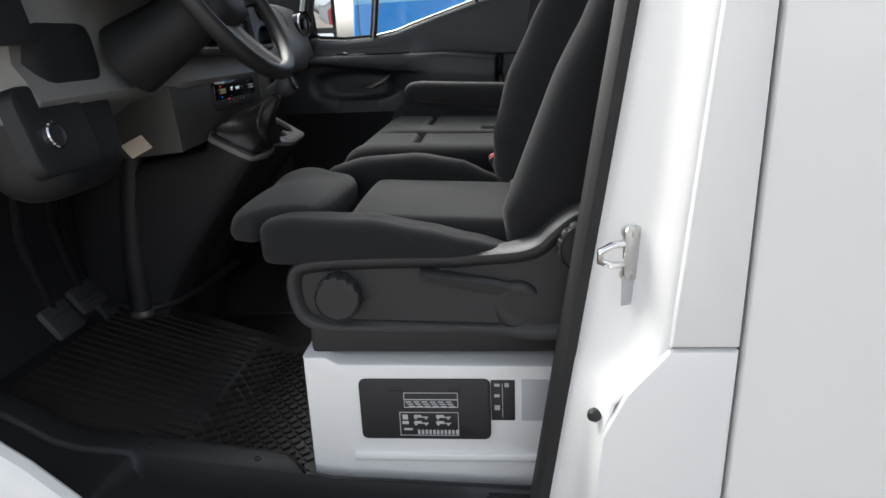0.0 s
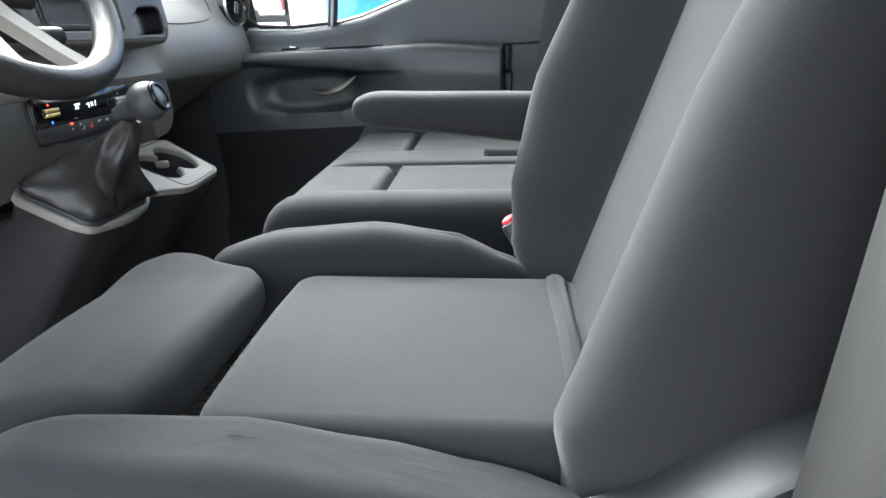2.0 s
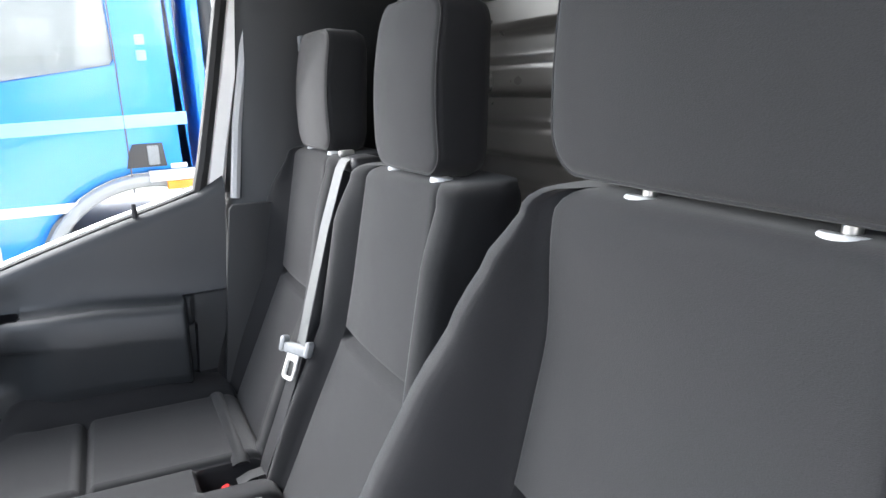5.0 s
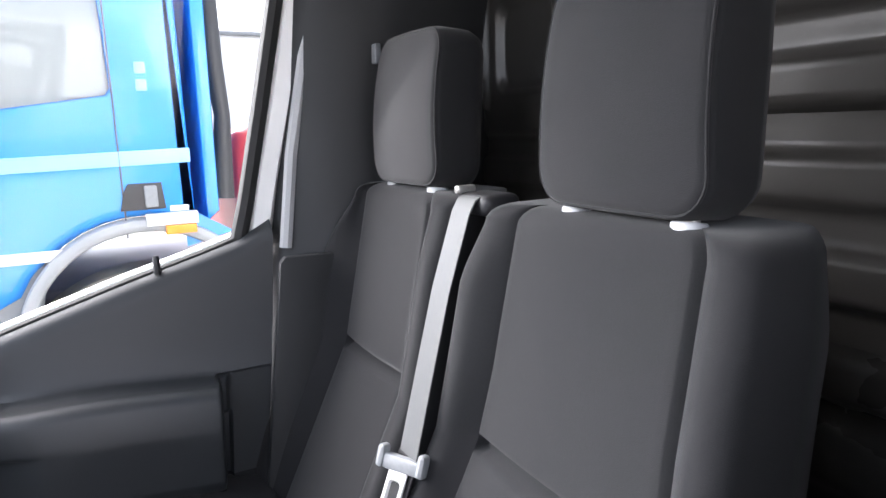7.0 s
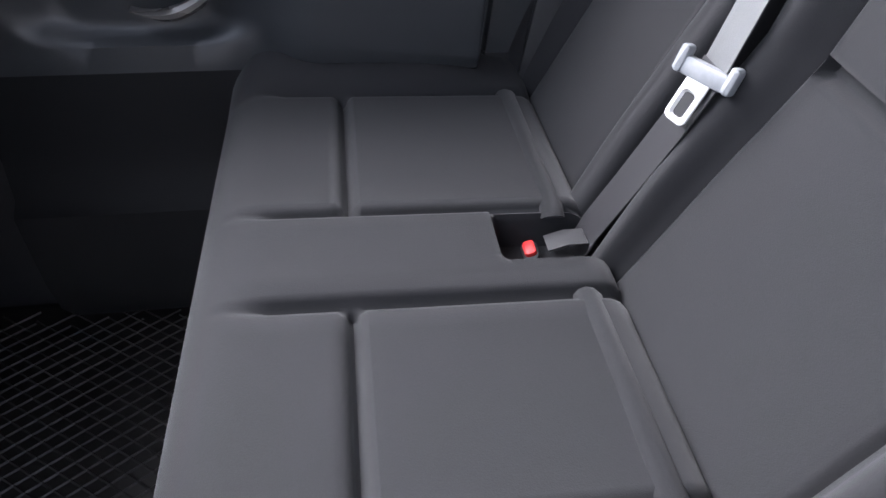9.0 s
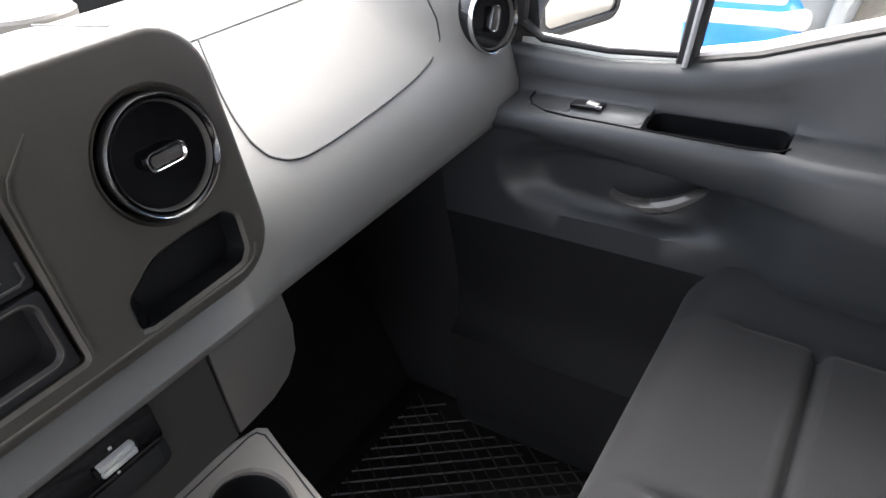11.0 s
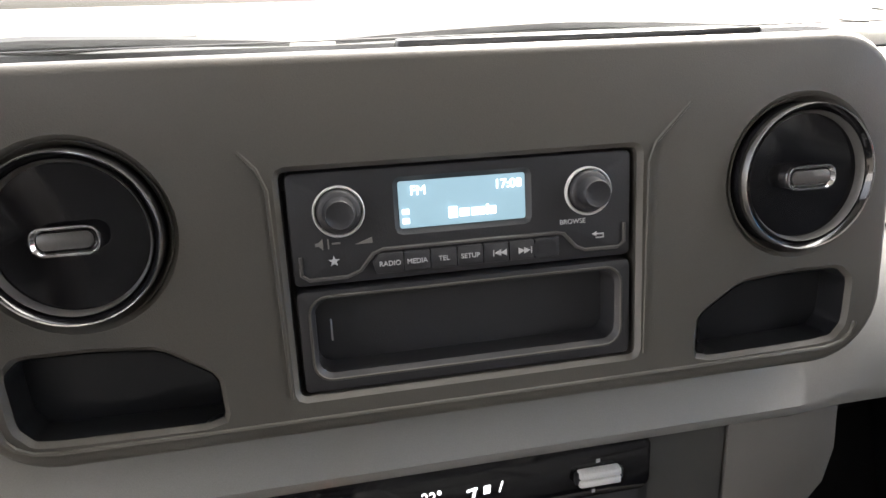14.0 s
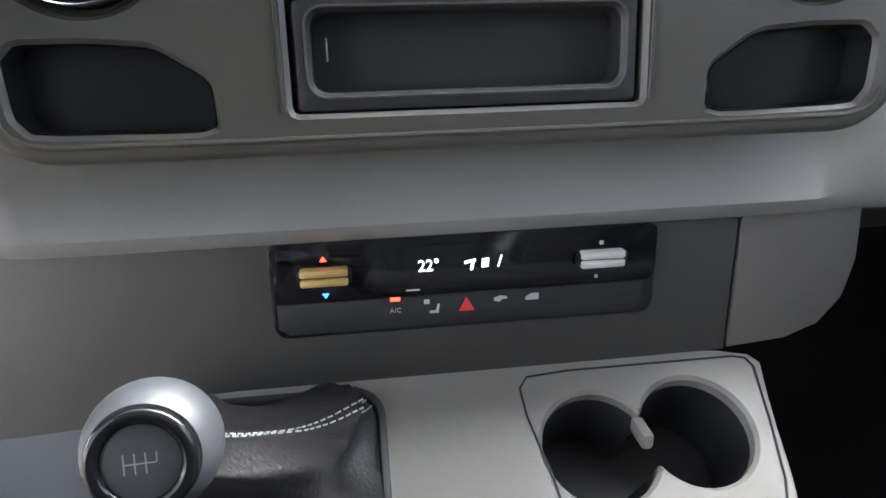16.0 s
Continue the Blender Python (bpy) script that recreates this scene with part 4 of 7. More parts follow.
bm = B()
xs = [-0.83, -0.80, -0.70, -0.60, -0.50, -0.44, -0.40, -0.38, -0.35, -0.25, -0.1, 0.05, 0.12, 0.18, 0.205, 0.215, 0.225, 0.235, 0.245, 0.256, 0.27, 0.285, 0.30, 0.315, 0.33, 0.345, 0.36, 0.38, 0.40, 0.42, 0.44, 0.46, 0.48, 0.50, 0.52, 0.54, 0.57, 0.60, 0.64, 0.67, 0.69, 0.71, 0.73, 0.745, 0.76, 0.772, 0.784, 0.796, 0.806, 0.814]
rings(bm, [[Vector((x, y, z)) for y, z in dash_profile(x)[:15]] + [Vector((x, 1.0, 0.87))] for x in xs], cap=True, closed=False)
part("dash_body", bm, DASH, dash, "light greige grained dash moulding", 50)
bm = B()
rings(bm, [[Vector((x, y, z)) for y, z in dash_profile(x)[14:19]] for x in xs], cap=False, closed=False)
part("top_tray", bm, BLACK, dash, "black open tray on the dash top", 50)
bm = B()
rings(bm, [[Vector((x, y, z)) for y, z in dash_profile(x)[18:]] for x in xs], cap=False, closed=False)
part("screen_ledge", bm, LEDGE, dash, "mid grey ledge below the windscreen", 50)


def dash_front(x, z):
    """The y of the dash front at a place."""
    p = dash_profile(x)[3:14]
    for (y0, z0), (y1, z1) in zip(p, p[1:]):
        if z0 <= z <= z1:
            return lerp(y0, y1, (z - z0) / max(z1 - z0, 1e-6))
    return p[-1][0]


# glove box lid: a line sunk round the lid
bm = B()
lid = []
gl = [(0.344, 0.919), (0.330, 0.901), (0.316, 0.881), (0.305, 0.860), (0.300, 0.840), (0.305, 0.825), (0.319, 0.816), (0.341, 0.8105), (0.388, 0.810), (0.440, 0.812), (0.500, 0.815), (0.557, 0.819), (0.605, 0.826), (0.636, 0.840), (0.648, 0.862), (0.652, 0.886), (0.655, 0.905), (0.655, 0.919)]
dense = []
for (x0, z0), (x1, z1) in zip(gl, gl[1:]):
    for i in range(6):
        dense.append((lerp(x0, x1, i / 6), lerp(z0, z1, i / 6)))
dense.append(gl[-1])
for _ in range(3):
    dense = [dense[0]] + [((a[0] + 2 * b[0] + c[0]) / 4, (a[1] + 2 * b[1] + c[1]) / 4) for a, b, c in zip(dense, dense[1:], dense[2:])] + [dense[-1]]
tube(bm, [(x, dash_front(x, z) - 0.0003, z) for x, z in dense], 0.0013, 6)
part("glovebox_gap", bm, BLACK, dash, "narrow dark shut line of the glove box lid")
bm = B()
tube(bm, [(0.300 + 0.02 * i, dash_front(0.300 + 0.02 * i, 0.9195) - 0.0002, 0.9195) for i in range(18)], 0.0010, 5)
part("lid_seam", bm, BLACK, dash)
# seam where centre and passenger mouldings meet on top
bm = B()
tube(bm, [(lerp(0.186, 0.222, k / 6), lerp(0.716, 0.905, k / 6), lerp(0.9868, 0.961, k / 6) + 0.0003) for k in range(7)], 0.0012, 5)
part("top_seam", bm, BLACK, dash)

# cup recess and dividers in the top tray
for x in (-0.355, 0.212):
    bm = B()
    rbox(bm, (x, 1.03, 0.938), (0.022, 0.20, 0.016), 0.005, 2)
    part("tray_divider", bm, GREY, dash, "grey tray divider")
bm = B()
lathe(bm, [(0.044, 0.0), (0.046, 0.030), (0.043, 0.034), (0.036, 0.035), (0.010, 0.036)], Matrix.Translation((0.262, 0.985, 0.925)), 32)
part("tray_disc", bm, GREY, dash, "pale round raised disc in the dash top tray")
bm = B()
lathe(bm, [(0.052, 0.0), (0.056, 0.030), (0.052, 0.034), (0.046, 0.030), (0.044, 0.004)], Matrix.Translation((0.580, 0.990, 0.903)), 32)
part("cup_ring", bm, BLACK, dash, "black round cup recess at the dash end")
bm = B()
rbox(bm, (0.22, 1.165, 0.962), (0.50, 0.03, 0.010), 0.004, 2)
part("defrost_slot", bm, BLACK, dash)
bm = B()
tube(bm, [(-0.55 + 0.1 * i, 1.095 - 0.02 * abs(-0.5 + 0.1 * i), 0.9722) for i in range(13)], 0.0011, 5)
part("ledge_seam", bm, BLACK, dash)

# ---- centre panel
TILT = -8.0
PM = frame_xz(0, 0.664, 0.862, TILT)


def pz(z):
    """Height on the panel's own plane."""
    return (z - 0.862) / math.cos(radians(TILT))


outer = rrect(0.585, 0.224, 0.050, 8, -0.058, pz(0.880))
RX, RW = -0.059, 0.216
holes = [(rrect(RW, pz(0.9275) - pz(0.7935), 0.004, 2, RX, pz(0.8605)), 0.03, True)]
cub_r = ccw([(0.0925, pz(0.785)), (0.0940, pz(0.814)), (0.124, pz(0.8335)), (0.160, pz(0.8365)), (0.197, pz(0.8365)), (0.206, pz(0.828)), (0.204, pz(0.797)), (0.195, pz(0.787))])
for _ in range(2):
    cub_r = [q for a, b in zip(cub_r, cub_r[1:] + cub_r[:1]) for q in ((lerp(a[0], b[0], 0.11), lerp(a[1], b[1], 0.11)), (lerp(a[0], b[0], 0.89), lerp(a[1], b[1], 0.89)))]
cub_l = [(2 * CX - 0.014 - x, z) for x, z in cub_r[::-1]]
holes += [(cub_r, 0.028, True), (cub_l, 0.028, True)]
VZ = 0.9015
for vx in (0.163, -0.276):
    holes.append((rrect(0.1024, 0.1024, 0.0511, 10, vx, pz(VZ)), 0.03, True))
bm = B()
plate(bm, outer, holes, PM, 0.05, 0.007, 4)
panel = part("centre_panel", bm, PANEL, dash, "dark satin centre panel with vents and cubbies", 35)
# raised shoulder lines beside the radio
for sx in (-1, 1):
    bm = B()
    tube(bm, [PM @ Vector((RX + sx * 0.1125, pz(0.795), 0.001)), PM @ Vector((RX + sx * 0.1145, pz(0.918), 0.001)), PM @ Vector((RX + sx * 0.119, pz(0.930), 0.0008)), PM @ Vector((RX + sx * (0.128 if sx < 0 else 0.142), pz(0.940 if sx < 0 else 0.952), -0.0006))], 0.0012, 6)
    part("shoulder_line", bm, PANEL, panel)


def vent(parent, m, r, spin):
    """A round air vent with chrome-edged ring, dark barrel, slats and a silver tab."""
    bm = B()
    lathe(bm, [(r * 1.0, -0.02), (r * 1.0, 0.006), (r * 0.97, 0.010), (r * 0.90, 0.006), (r * 0.86, -0.002), (r * 0.85, -0.02)], m, 48, cap=False)
    v = part("air_vent", bm, GLOSS, parent, "round gloss black air vent")
    bm = B()
    lathe(bm, [(r * 1.003, 0.004), (r * 0.998, 0.0090), (r * 0.982, 0.0108), (r * 0.968, 0.0102), (r * 0.964, 0.008)], m, 48, cap=False)
    part("bezel", bm, CHROME, v, "thin chrome bezel")
    bm = B()
    lathe(bm, [(r * 0.895, 0.0062), (r * 0.885, 0.0074), (r * 0.855, 0.0050), (r * 0.845, 0.001)], m, 48, cap=False)
    part("inner_ring", bm, RINGGREY, v, "dark satin inner ring")
    bm = B()
    lathe(bm, [(r * 0.85, 0.0015), (r * 0.79, -0.0040), (r * 0.62, -0.0100), (r * 0.35, -0.0120), (r * 0.1, -0.0110)], m, 48)
    part("barrel", bm, GLOSS, v)
    # vane tips, greyer than the barrel to paint in their glints
    for k in range(10):
        a = 2 * math.pi * (k + 0.35) / 10
        bm = B()
        mm = m @ Matrix.Rotation(a, 4, "Z") @ Matrix.Translation((r * 0.69, 0, -0.0020)) @ Matrix.Rotation(radians(12), 4, "Y") @ Matrix.Rotation(radians(30), 4, "X")
        rbox(bm, (0, 0, 0), (r * 0.17, 0.0014, 0.0060), 0.0005, 2)
        bm.transform(mm)
        part("slat", bm, RINGGREY, v, "vent vane tip, its glint put in as grey")
    bm = B()
    mm = m @ Matrix.Rotation(radians(spin), 4, "Z")
    slab(bm, rrect(0.034, 0.0145, 0.006, 5), 0.016, mm @ Matrix.Translation((0, 0, -0.006)), 0.004)
    t = part("tab", bm, GLOSS, v, "vent tab with silver edge")
    bm = B()
    plate(bm, rrect(0.035, 0.0155, 0.0065, 5), [(rrect(0.028, 0.0095, 0.004, 4), 0.003, True)], mm @ Matrix.Translation((0, 0, 0.0115)), 0.004, 0.0012, 2)
    part("tab_edge", bm, CHROME, t, "silver tab edge")
    bm = B()
    slab(bm, rrect(0.0275, 0.009, 0.0038, 4), 0.002, mm @ Matrix.Translation((0, 0, 0.0086)), 0.0008)
    part("tab_face", bm, RINGGREY, t, "grey tab face")
    return v


for hole in (cub_r, cub_l):
    bm = B()
    rings(bm, [[PM @ Vector((x, y, z)) for x, y in offset(hole, 0.0006)] for z in (-0.0025, -0.026)], cap=False)
    bm.faces.new([bm.verts.new(PM @ Vector((x, y, -0.0262))) for x, y in offset(hole, 0.0006)])
    part("cubby_liner", bm, GLOSSGREY, panel, "smooth black cubby liner", 35)
for vx in (0.163, -0.276):
    vm = PM @ Matrix.Translation((vx, pz(VZ), -0.001))
    bm = B()
    lathe(bm, [(0.0514, -0.003), (0.0510, 0.0006), (0.0502, -0.0006), (0.0488, -0.0035), (0.0476, -0.0065), (0.0472, -0.02)], vm, 48, cap=False)
    part("vent_surround", bm, PANEL, panel, "dished panel edge round the vent")
    vent(panel, vm, 0.0472, 0)
# lower lip of the panel that catches the light
bm = B()
tube(bm, [PM @ Vector((x, pz(z), 0.0002)) for x, z in ((-0.331, 0.800), (-0.329, 0.792), (-0.324, 0.786), (-0.315, 0.7815), (-0.30, 0.7800), (-0.2, 0.7795), (-0.1, 0.7795), (0.0, 0.7795), (0.1, 0.7800), (0.190, 0.7805), (0.203, 0.7835), (0.210, 0.789), (0.213, 0.797))], 0.0017, 8)
part("lip", bm, PANEL, panel)

# ---- radio with pocket below
radio = thing("radio", "black single-height radio with lit blue display", "radio", (RX, 0.66, 0.86))
RM = PM @ Matrix.Translation((RX, pz(0.893), -0.004))
bm = B()
plate(bm, rrect(0.210, 0.0665, 0.004, 3), [(rrect(0.078, 0.0285, 0.002, 2, -0.002, 0.010), 0.003, True)], RM, 0.025, 0.0025, 2)
rb = part("radio_face", bm, BLACK, radio, "black radio face plate", 35)
bm = B()
slab(bm, rrect(0.0775, 0.028, 0.0015, 2, -0.002, 0.010), 0.0006, RM @ Matrix.Translation((0, 0, -0.003)), 0.0002)
disp = part("display", bm, LCD, rb, "lit pale blue display")
TM = RM @ Matrix.Translation((0, 0, -0.0020))
words("FM", 0.0078, TM @ Matrix.Translation((-0.029, 0.018, 0)), LIT, disp, "display_text")
words("17:08", 0.0078, TM @ Matrix.Translation((0.026, 0.018, 0)), LIT, disp, "display_text")
for row in ((-0.0085, 0.0035, 0.0052, 0.0066), (-0.0015, 0.0030, 0.0058, 0.0046), (0.0050, 0.0030, 0.0042, 0.0046), (0.0095, 0.0030, 0.0030, 0.0046), (0.0128, 0.0036, 0.0014, 0.0060), (0.0162, 0.0030, 0.0036, 0.0046)):
    bars(disp, LIT, [row], TM, "name_bar")
bars(disp, LIT, [(-0.037, 0.006, 0.004, 0.003), (-0.037, 0.0005, 0.004, 0.003)], TM, "display_mark")
for kx, nm in ((-0.076, "volume_knob"), (0.076, "browse_knob")):
    bm = B()
    km = RM @ Matrix.Translation((kx, 0.010, 0))
    lathe(bm, [(0.0150, -0.001), (0.0150, 0.0022), (0.0144, 0.0030), (0.0136, 0.0024), (0.0134, 0.001)], km, 40, cap=False)
    part("knob_ring", bm, LIGHTTRIM, rb, "thin pale ring round a knob")
    bm = B()
    lathe(bm, [(0.0132, 0), (0.0128, 0.0040), (0.0116, 0.0054), (0.0094, 0.0060), (0.0088, 0.0075), (0.0086, 0.0150), (0.0078, 0.0162), (0.0066, 0.0156), (0.003, 0.0154)], km, 40)
    part(nm, bm, BLACK, rb, "black rotary knob")
# key strip
for i in range(7):
    x = -0.0487 + 0.0162 * i
    bm = B()
    if i == 0:
        slab(bm, ccw([(x - 0.0065, -0.0168), (x - 0.0100, -0.0220), (x - 0.0085, -0.0288), (x + 0.0079, -0.0288), (x + 0.0079, -0.0168)]), 0.0026, RM, 0.0007)
    else:
        slab(bm, rrect(0.0157, 0.0120, 0.0008, 2, x, -0.0228), 0.0026, RM, 0.0007)
    key = part("key", bm, BLACK, rb)
    if i < 4:
        words(("RADIO", "MEDIA", "TEL", "SETUP")[i], 0.0042, RM @ Matrix.Translation((x, -0.0230, 0.0028)), WHITE, key, "key_text")


def tri(x, y, s, d):
    return [(x - d * s / 2, y - s / 2), (x + d * s / 2, y), (x - d * s / 2, y + s / 2)]


def shape2d(polys, m, material, parent, name, t=0.0005):
    bm = B()
    for p in polys:
        slab(bm, ccw(p), t, m, 0.0001)
    return part(name, bm, material, parent, smooth=0)


KM = RM @ Matrix.Translation((-0.0115, -0.0230, 0.0028))
shape2d([tri(0.0285, 0, 0.004, -1), tri(0.0320, 0, 0.004, -1), [(0.0255, -0.002), (0.0261, -0.002), (0.0261, 0.002), (0.0255, 0.002)]], KM, WHITE, rb, "skip_back_mark")
shape2d([tri(0.0435, 0, 0.004, 1), tri(0.0470, 0, 0.004, 1), [(0.0494, -0.002), (0.05, -0.002), (0.05, 0.002), (0.0494, 0.002)]], KM, WHITE, rb, "skip_forward_mark")
bm = B()
plate(bm, rrect(0.011, 0.006, 0.0015, 3, 0.058, 0), [(rrect(0.009, 0.004, 0.001, 3, 0.058, 0), 0.0015, True)], KM @ Matrix.Translation((0, 0, 0.0006)), 0.001, 0.0004, 2)
part("usb_slot", bm, BLACK, rb)
words("BROWSE", 0.0042, RM @ Matrix.Translation((0.066, -0.0085, 0.0005)), WHITE, rb, "key_text")
star = []
for i in range(10):
    a, r = math.pi / 2 + i * math.pi / 5, (0.0034 if i % 2 == 0 else 0.0014)
    star.append((-0.081 + r * math.cos(a), -0.0190 + r * math.sin(a)))
shape2d([star], RM @ Matrix.Translation((0, 0, 0.0005)), WHITE, rb, "star_mark")
shape2d([[(-0.068, -0.010), (-0.058, -0.010), (-0.058, -0.0065)], [(-0.091, -0.0095), (-0.089, -0.0095), (-0.0865, -0.0120), (-0.0865, -0.0050), (-0.089, -0.0075), (-0.091, -0.0075)]], RM @ Matrix.Translation((0, 0, 0.0005)), GREY, rb, "volume_mark")
bars(rb, GREY, [(-0.0835, -0.0085, 0.0008, 0.006), (-0.0790, -0.0085, 0.005, 0.001)], RM @ Matrix.Translation((0, 0, 0.0004)), "power_mark")
shape2d([tri(0.080, -0.0175, 0.003, -1), [(0.081, -0.0180), (0.0865, -0.0180), (0.0865, -0.0172), (0.081, -0.0172)], [(0.081, -0.0203), (0.0865, -0.0203), (0.0865, -0.0196), (0.081, -0.0196)], [(0.0858, -0.0203), (0.0865, -0.0203), (0.0865, -0.0172), (0.0858, -0.0172)]], RM @ Matrix.Translation((0, 0, 0.0005)), WHITE, rb, "return_mark")
for pts in (((-0.100, -0.015), (-0.100, -0.026), (-0.096, -0.029), (-0.074, -0.029), (-0.066, -0.026), (-0.058, -0.0165), (-0.052, -0.0145), (0.055, -0.0145), (0.060, -0.0155), (0.068, -0.0245), (0.074, -0.027), (0.096, -0.027), (0.100, -0.024), (0.100, -0.012)),):
    bm = B()
    tube(bm, [RM @ Vector((x, y, 0.0006)) for x, y in pts], 0.0012, 6)
    part("key_surround", bm, RINGGREY, rb, "raised line round the lower keys")
pocket = thing("radio_pocket", "open black storage pocket under the radio", "storage pocket", (RX, 0.66, 0.825))
bm = B()
KP = PM @ Matrix.Translation((RX, pz(0.826), -0.003))
plate(bm, rrect(0.210, 0.0640, 0.004, 3), [(rrect(0.190, 0.046, 0.009, 5, 0, 0.002), 0.024, True)], KP, 0.028, 0.003, 2)
pt = part("pocket_tray", bm, BLACK, pocket, "", 35)
bm = B()
pr = rrect(0.196, 0.052, 0.011, 5, 0, 0.002)
tube(bm, [KP @ Vector((x, y, 0.0004)) for x, y in pr + pr[:1]], 0.0009, 6)
part("rim", bm, PANEL, pt, "thin raised rim round the pocket mouth")
bm = B()
rbox(bm, (0, 0, 0), (0.0012, 0.014, 0.0012), 0.0004, 1)
bm.transform(KP @ Matrix.Translation((-0.086, 0.004, -0.010)))
part("side_clip", bm, SATIN, pt, "small bright clip inside the pocket")

# ---- lower centre: climate unit and its surround
LM = frame_xz(0, 0.690, 0.635, -4)
bm = B()
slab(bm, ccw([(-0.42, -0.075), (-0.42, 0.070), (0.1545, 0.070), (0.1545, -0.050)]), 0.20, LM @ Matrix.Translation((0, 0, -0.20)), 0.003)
lower = part("lower_fascia", bm, FASCIA, dash, "lower dash fascia, darkened partly for the shade on it", 35)
bm = B()
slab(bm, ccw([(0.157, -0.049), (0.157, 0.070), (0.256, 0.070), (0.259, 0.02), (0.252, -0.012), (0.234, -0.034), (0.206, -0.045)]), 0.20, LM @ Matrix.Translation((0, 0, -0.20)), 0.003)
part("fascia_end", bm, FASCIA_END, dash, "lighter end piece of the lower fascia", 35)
climate = thing("climate_control", "gloss black climate control strip with lit digits", "climate control", (-0.055, 0.688, 0.665))
CM = LM @ Matrix.Translation((-0.055, 0.030, 0.0005))
bm = B()
slab(bm, rrect(0.285, 0.075, 0.010, 5, 0, -0.002), 0.003, CM, 0.0015)
cf = part("control_face", bm, GLOSSGREY, climate, "black control face", 35)
bm = B()
slab(bm, rrect(0.283, 0.046, 0.009, 5, 0, 0.0115), 0.0030, CM @ Matrix.Translation((0, 0, 0.0030)), 0.0010)
cg = part("glass_strip", bm, GLOSS, cf, "gloss black display strip", 35)
bm = B()
slab(bm, ccw([(-0.139, -0.0125), (0.132, -0.0125), (0.134, -0.0145), (0.133, -0.030), (0.127, -0.0365), (-0.132, -0.0365), (-0.139, -0.031)]), 0.0032, CM @ Matrix.Translation((0, 0, 0.0010)), 0.0010)
part("button_strip", bm, BLACK, cf, "satin black button strip", 35)
CT = CM @ Matrix.Translation((0, 0, 0.0064))
words("22°", 0.0125, CT @ Matrix.Translation((-0.030, 0.011, 0)), LIT, cg, "lit_digits", squash=0.9)
shape2d([[(-0.004, 0.011), (0.004, 0.0125), (0.004, 0.0145), (-0.004, 0.013)], [(0.0, 0.006), (0.002, 0.006), (0.003, 0.012), (0.001, 0.012)]], CT, LIT, cg, "airflow_mark")
shape2d([[(0.0085, 0.0075), (0.0135, 0.0078), (0.0140, 0.0145), (0.009, 0.0142)]], CT, LIT, cg, "fan_mark")
words("/", 0.0125, CT @ Matrix.Translation((0.022, 0.011, 0)), LIT, cg, "lit_digits")
# gold tint paints in a warm reflection, pale bars the light they catch
for kx, col, nm in ((-0.104, mat("warm_glint_satin", (0.75, 0.55, 0.22), 0.42, 0.5, 500, 0.03), "temperature_rocker"), (0.098, LIGHTTRIM, "fan_rocker")):
    bm = B()
    slab(bm, rrect(0.0385, 0.0100, 0.002, 3, kx, 0.009), 0.0045, CT, 0.0012)
    k = part(nm, bm, GLOSSGREY, cf, "rocker switch with two metallic bars", 35)
    for dz in (-0.0034, 0.0034):
        bm = B()
        slab(bm, rrect(0.0335, 0.0060, 0.0018, 3, kx, 0.009 + dz), 0.0075, CT, 0.0022)
        part("rocker_bar", bm, col, k, "ridged metallic bar with caught light put in its colour", 35)
shape2d([[(-0.1065, 0.0195), (-0.1015, 0.0195), (-0.104, 0.0235)]], CT, LITRED, cg, "warm_mark")
shape2d([[(-0.1065, -0.0045), (-0.104, -0.0085), (-0.1015, -0.0045)]], CT, LITBLUE, cg, "cool_mark")
for row in ((0.098, 0.0205, 0.003, 0.003), (0.095, -0.0055, 0.0025, 0.0025), (-0.042, -0.0065, 0.010, 0.0010)):
    bars(cg, WHITE, [row], CT, "small_mark")
CB = CM @ Matrix.Translation((0, 0, 0.0042))
bars(cf, LITRED, [(-0.055, -0.0135, 0.007, 0.0026)], CB, "indicator_lamp", 0.001)
words("A/C", 0.0052, CB @ Matrix.Translation((-0.055, -0.0225, 0)), WHITE, cf, "key_text")
shape2d([[(-0.034, -0.0155), (-0.030, -0.0155), (-0.030, -0.0190), (-0.034, -0.0190)], [(-0.030, -0.0265), (-0.0235, -0.0265), (-0.0225, -0.0195), (-0.024, -0.0195), (-0.0255, -0.0245), (-0.030, -0.0245)]], CB, STICKER, cf, "footwell_mark")
red_tri = mat("hazard_red", (0.65, 0.05, 0.05), 0.4, 0, 300, 0)
shape2d([[(-0.0085, -0.0265), (0.0035, -0.0265), (-0.0025, -0.0155)]], CB, red_tri, cf, "hazard_triangle")
shape2d([[(0.018, -0.018), (0.023, -0.0165), (0.028, -0.0175), (0.028, -0.019), (0.024, -0.0195), (0.022, -0.0215), (0.018, -0.0200)]], CB, STICKER, cf, "lock_mark")
shape2d([[(0.042, -0.0215), (0.052, -0.0215), (0.052, -0.0165), (0.046, -0.0165), (0.042, -0.0190)]], CB, STICKER, cf, "van_mark")

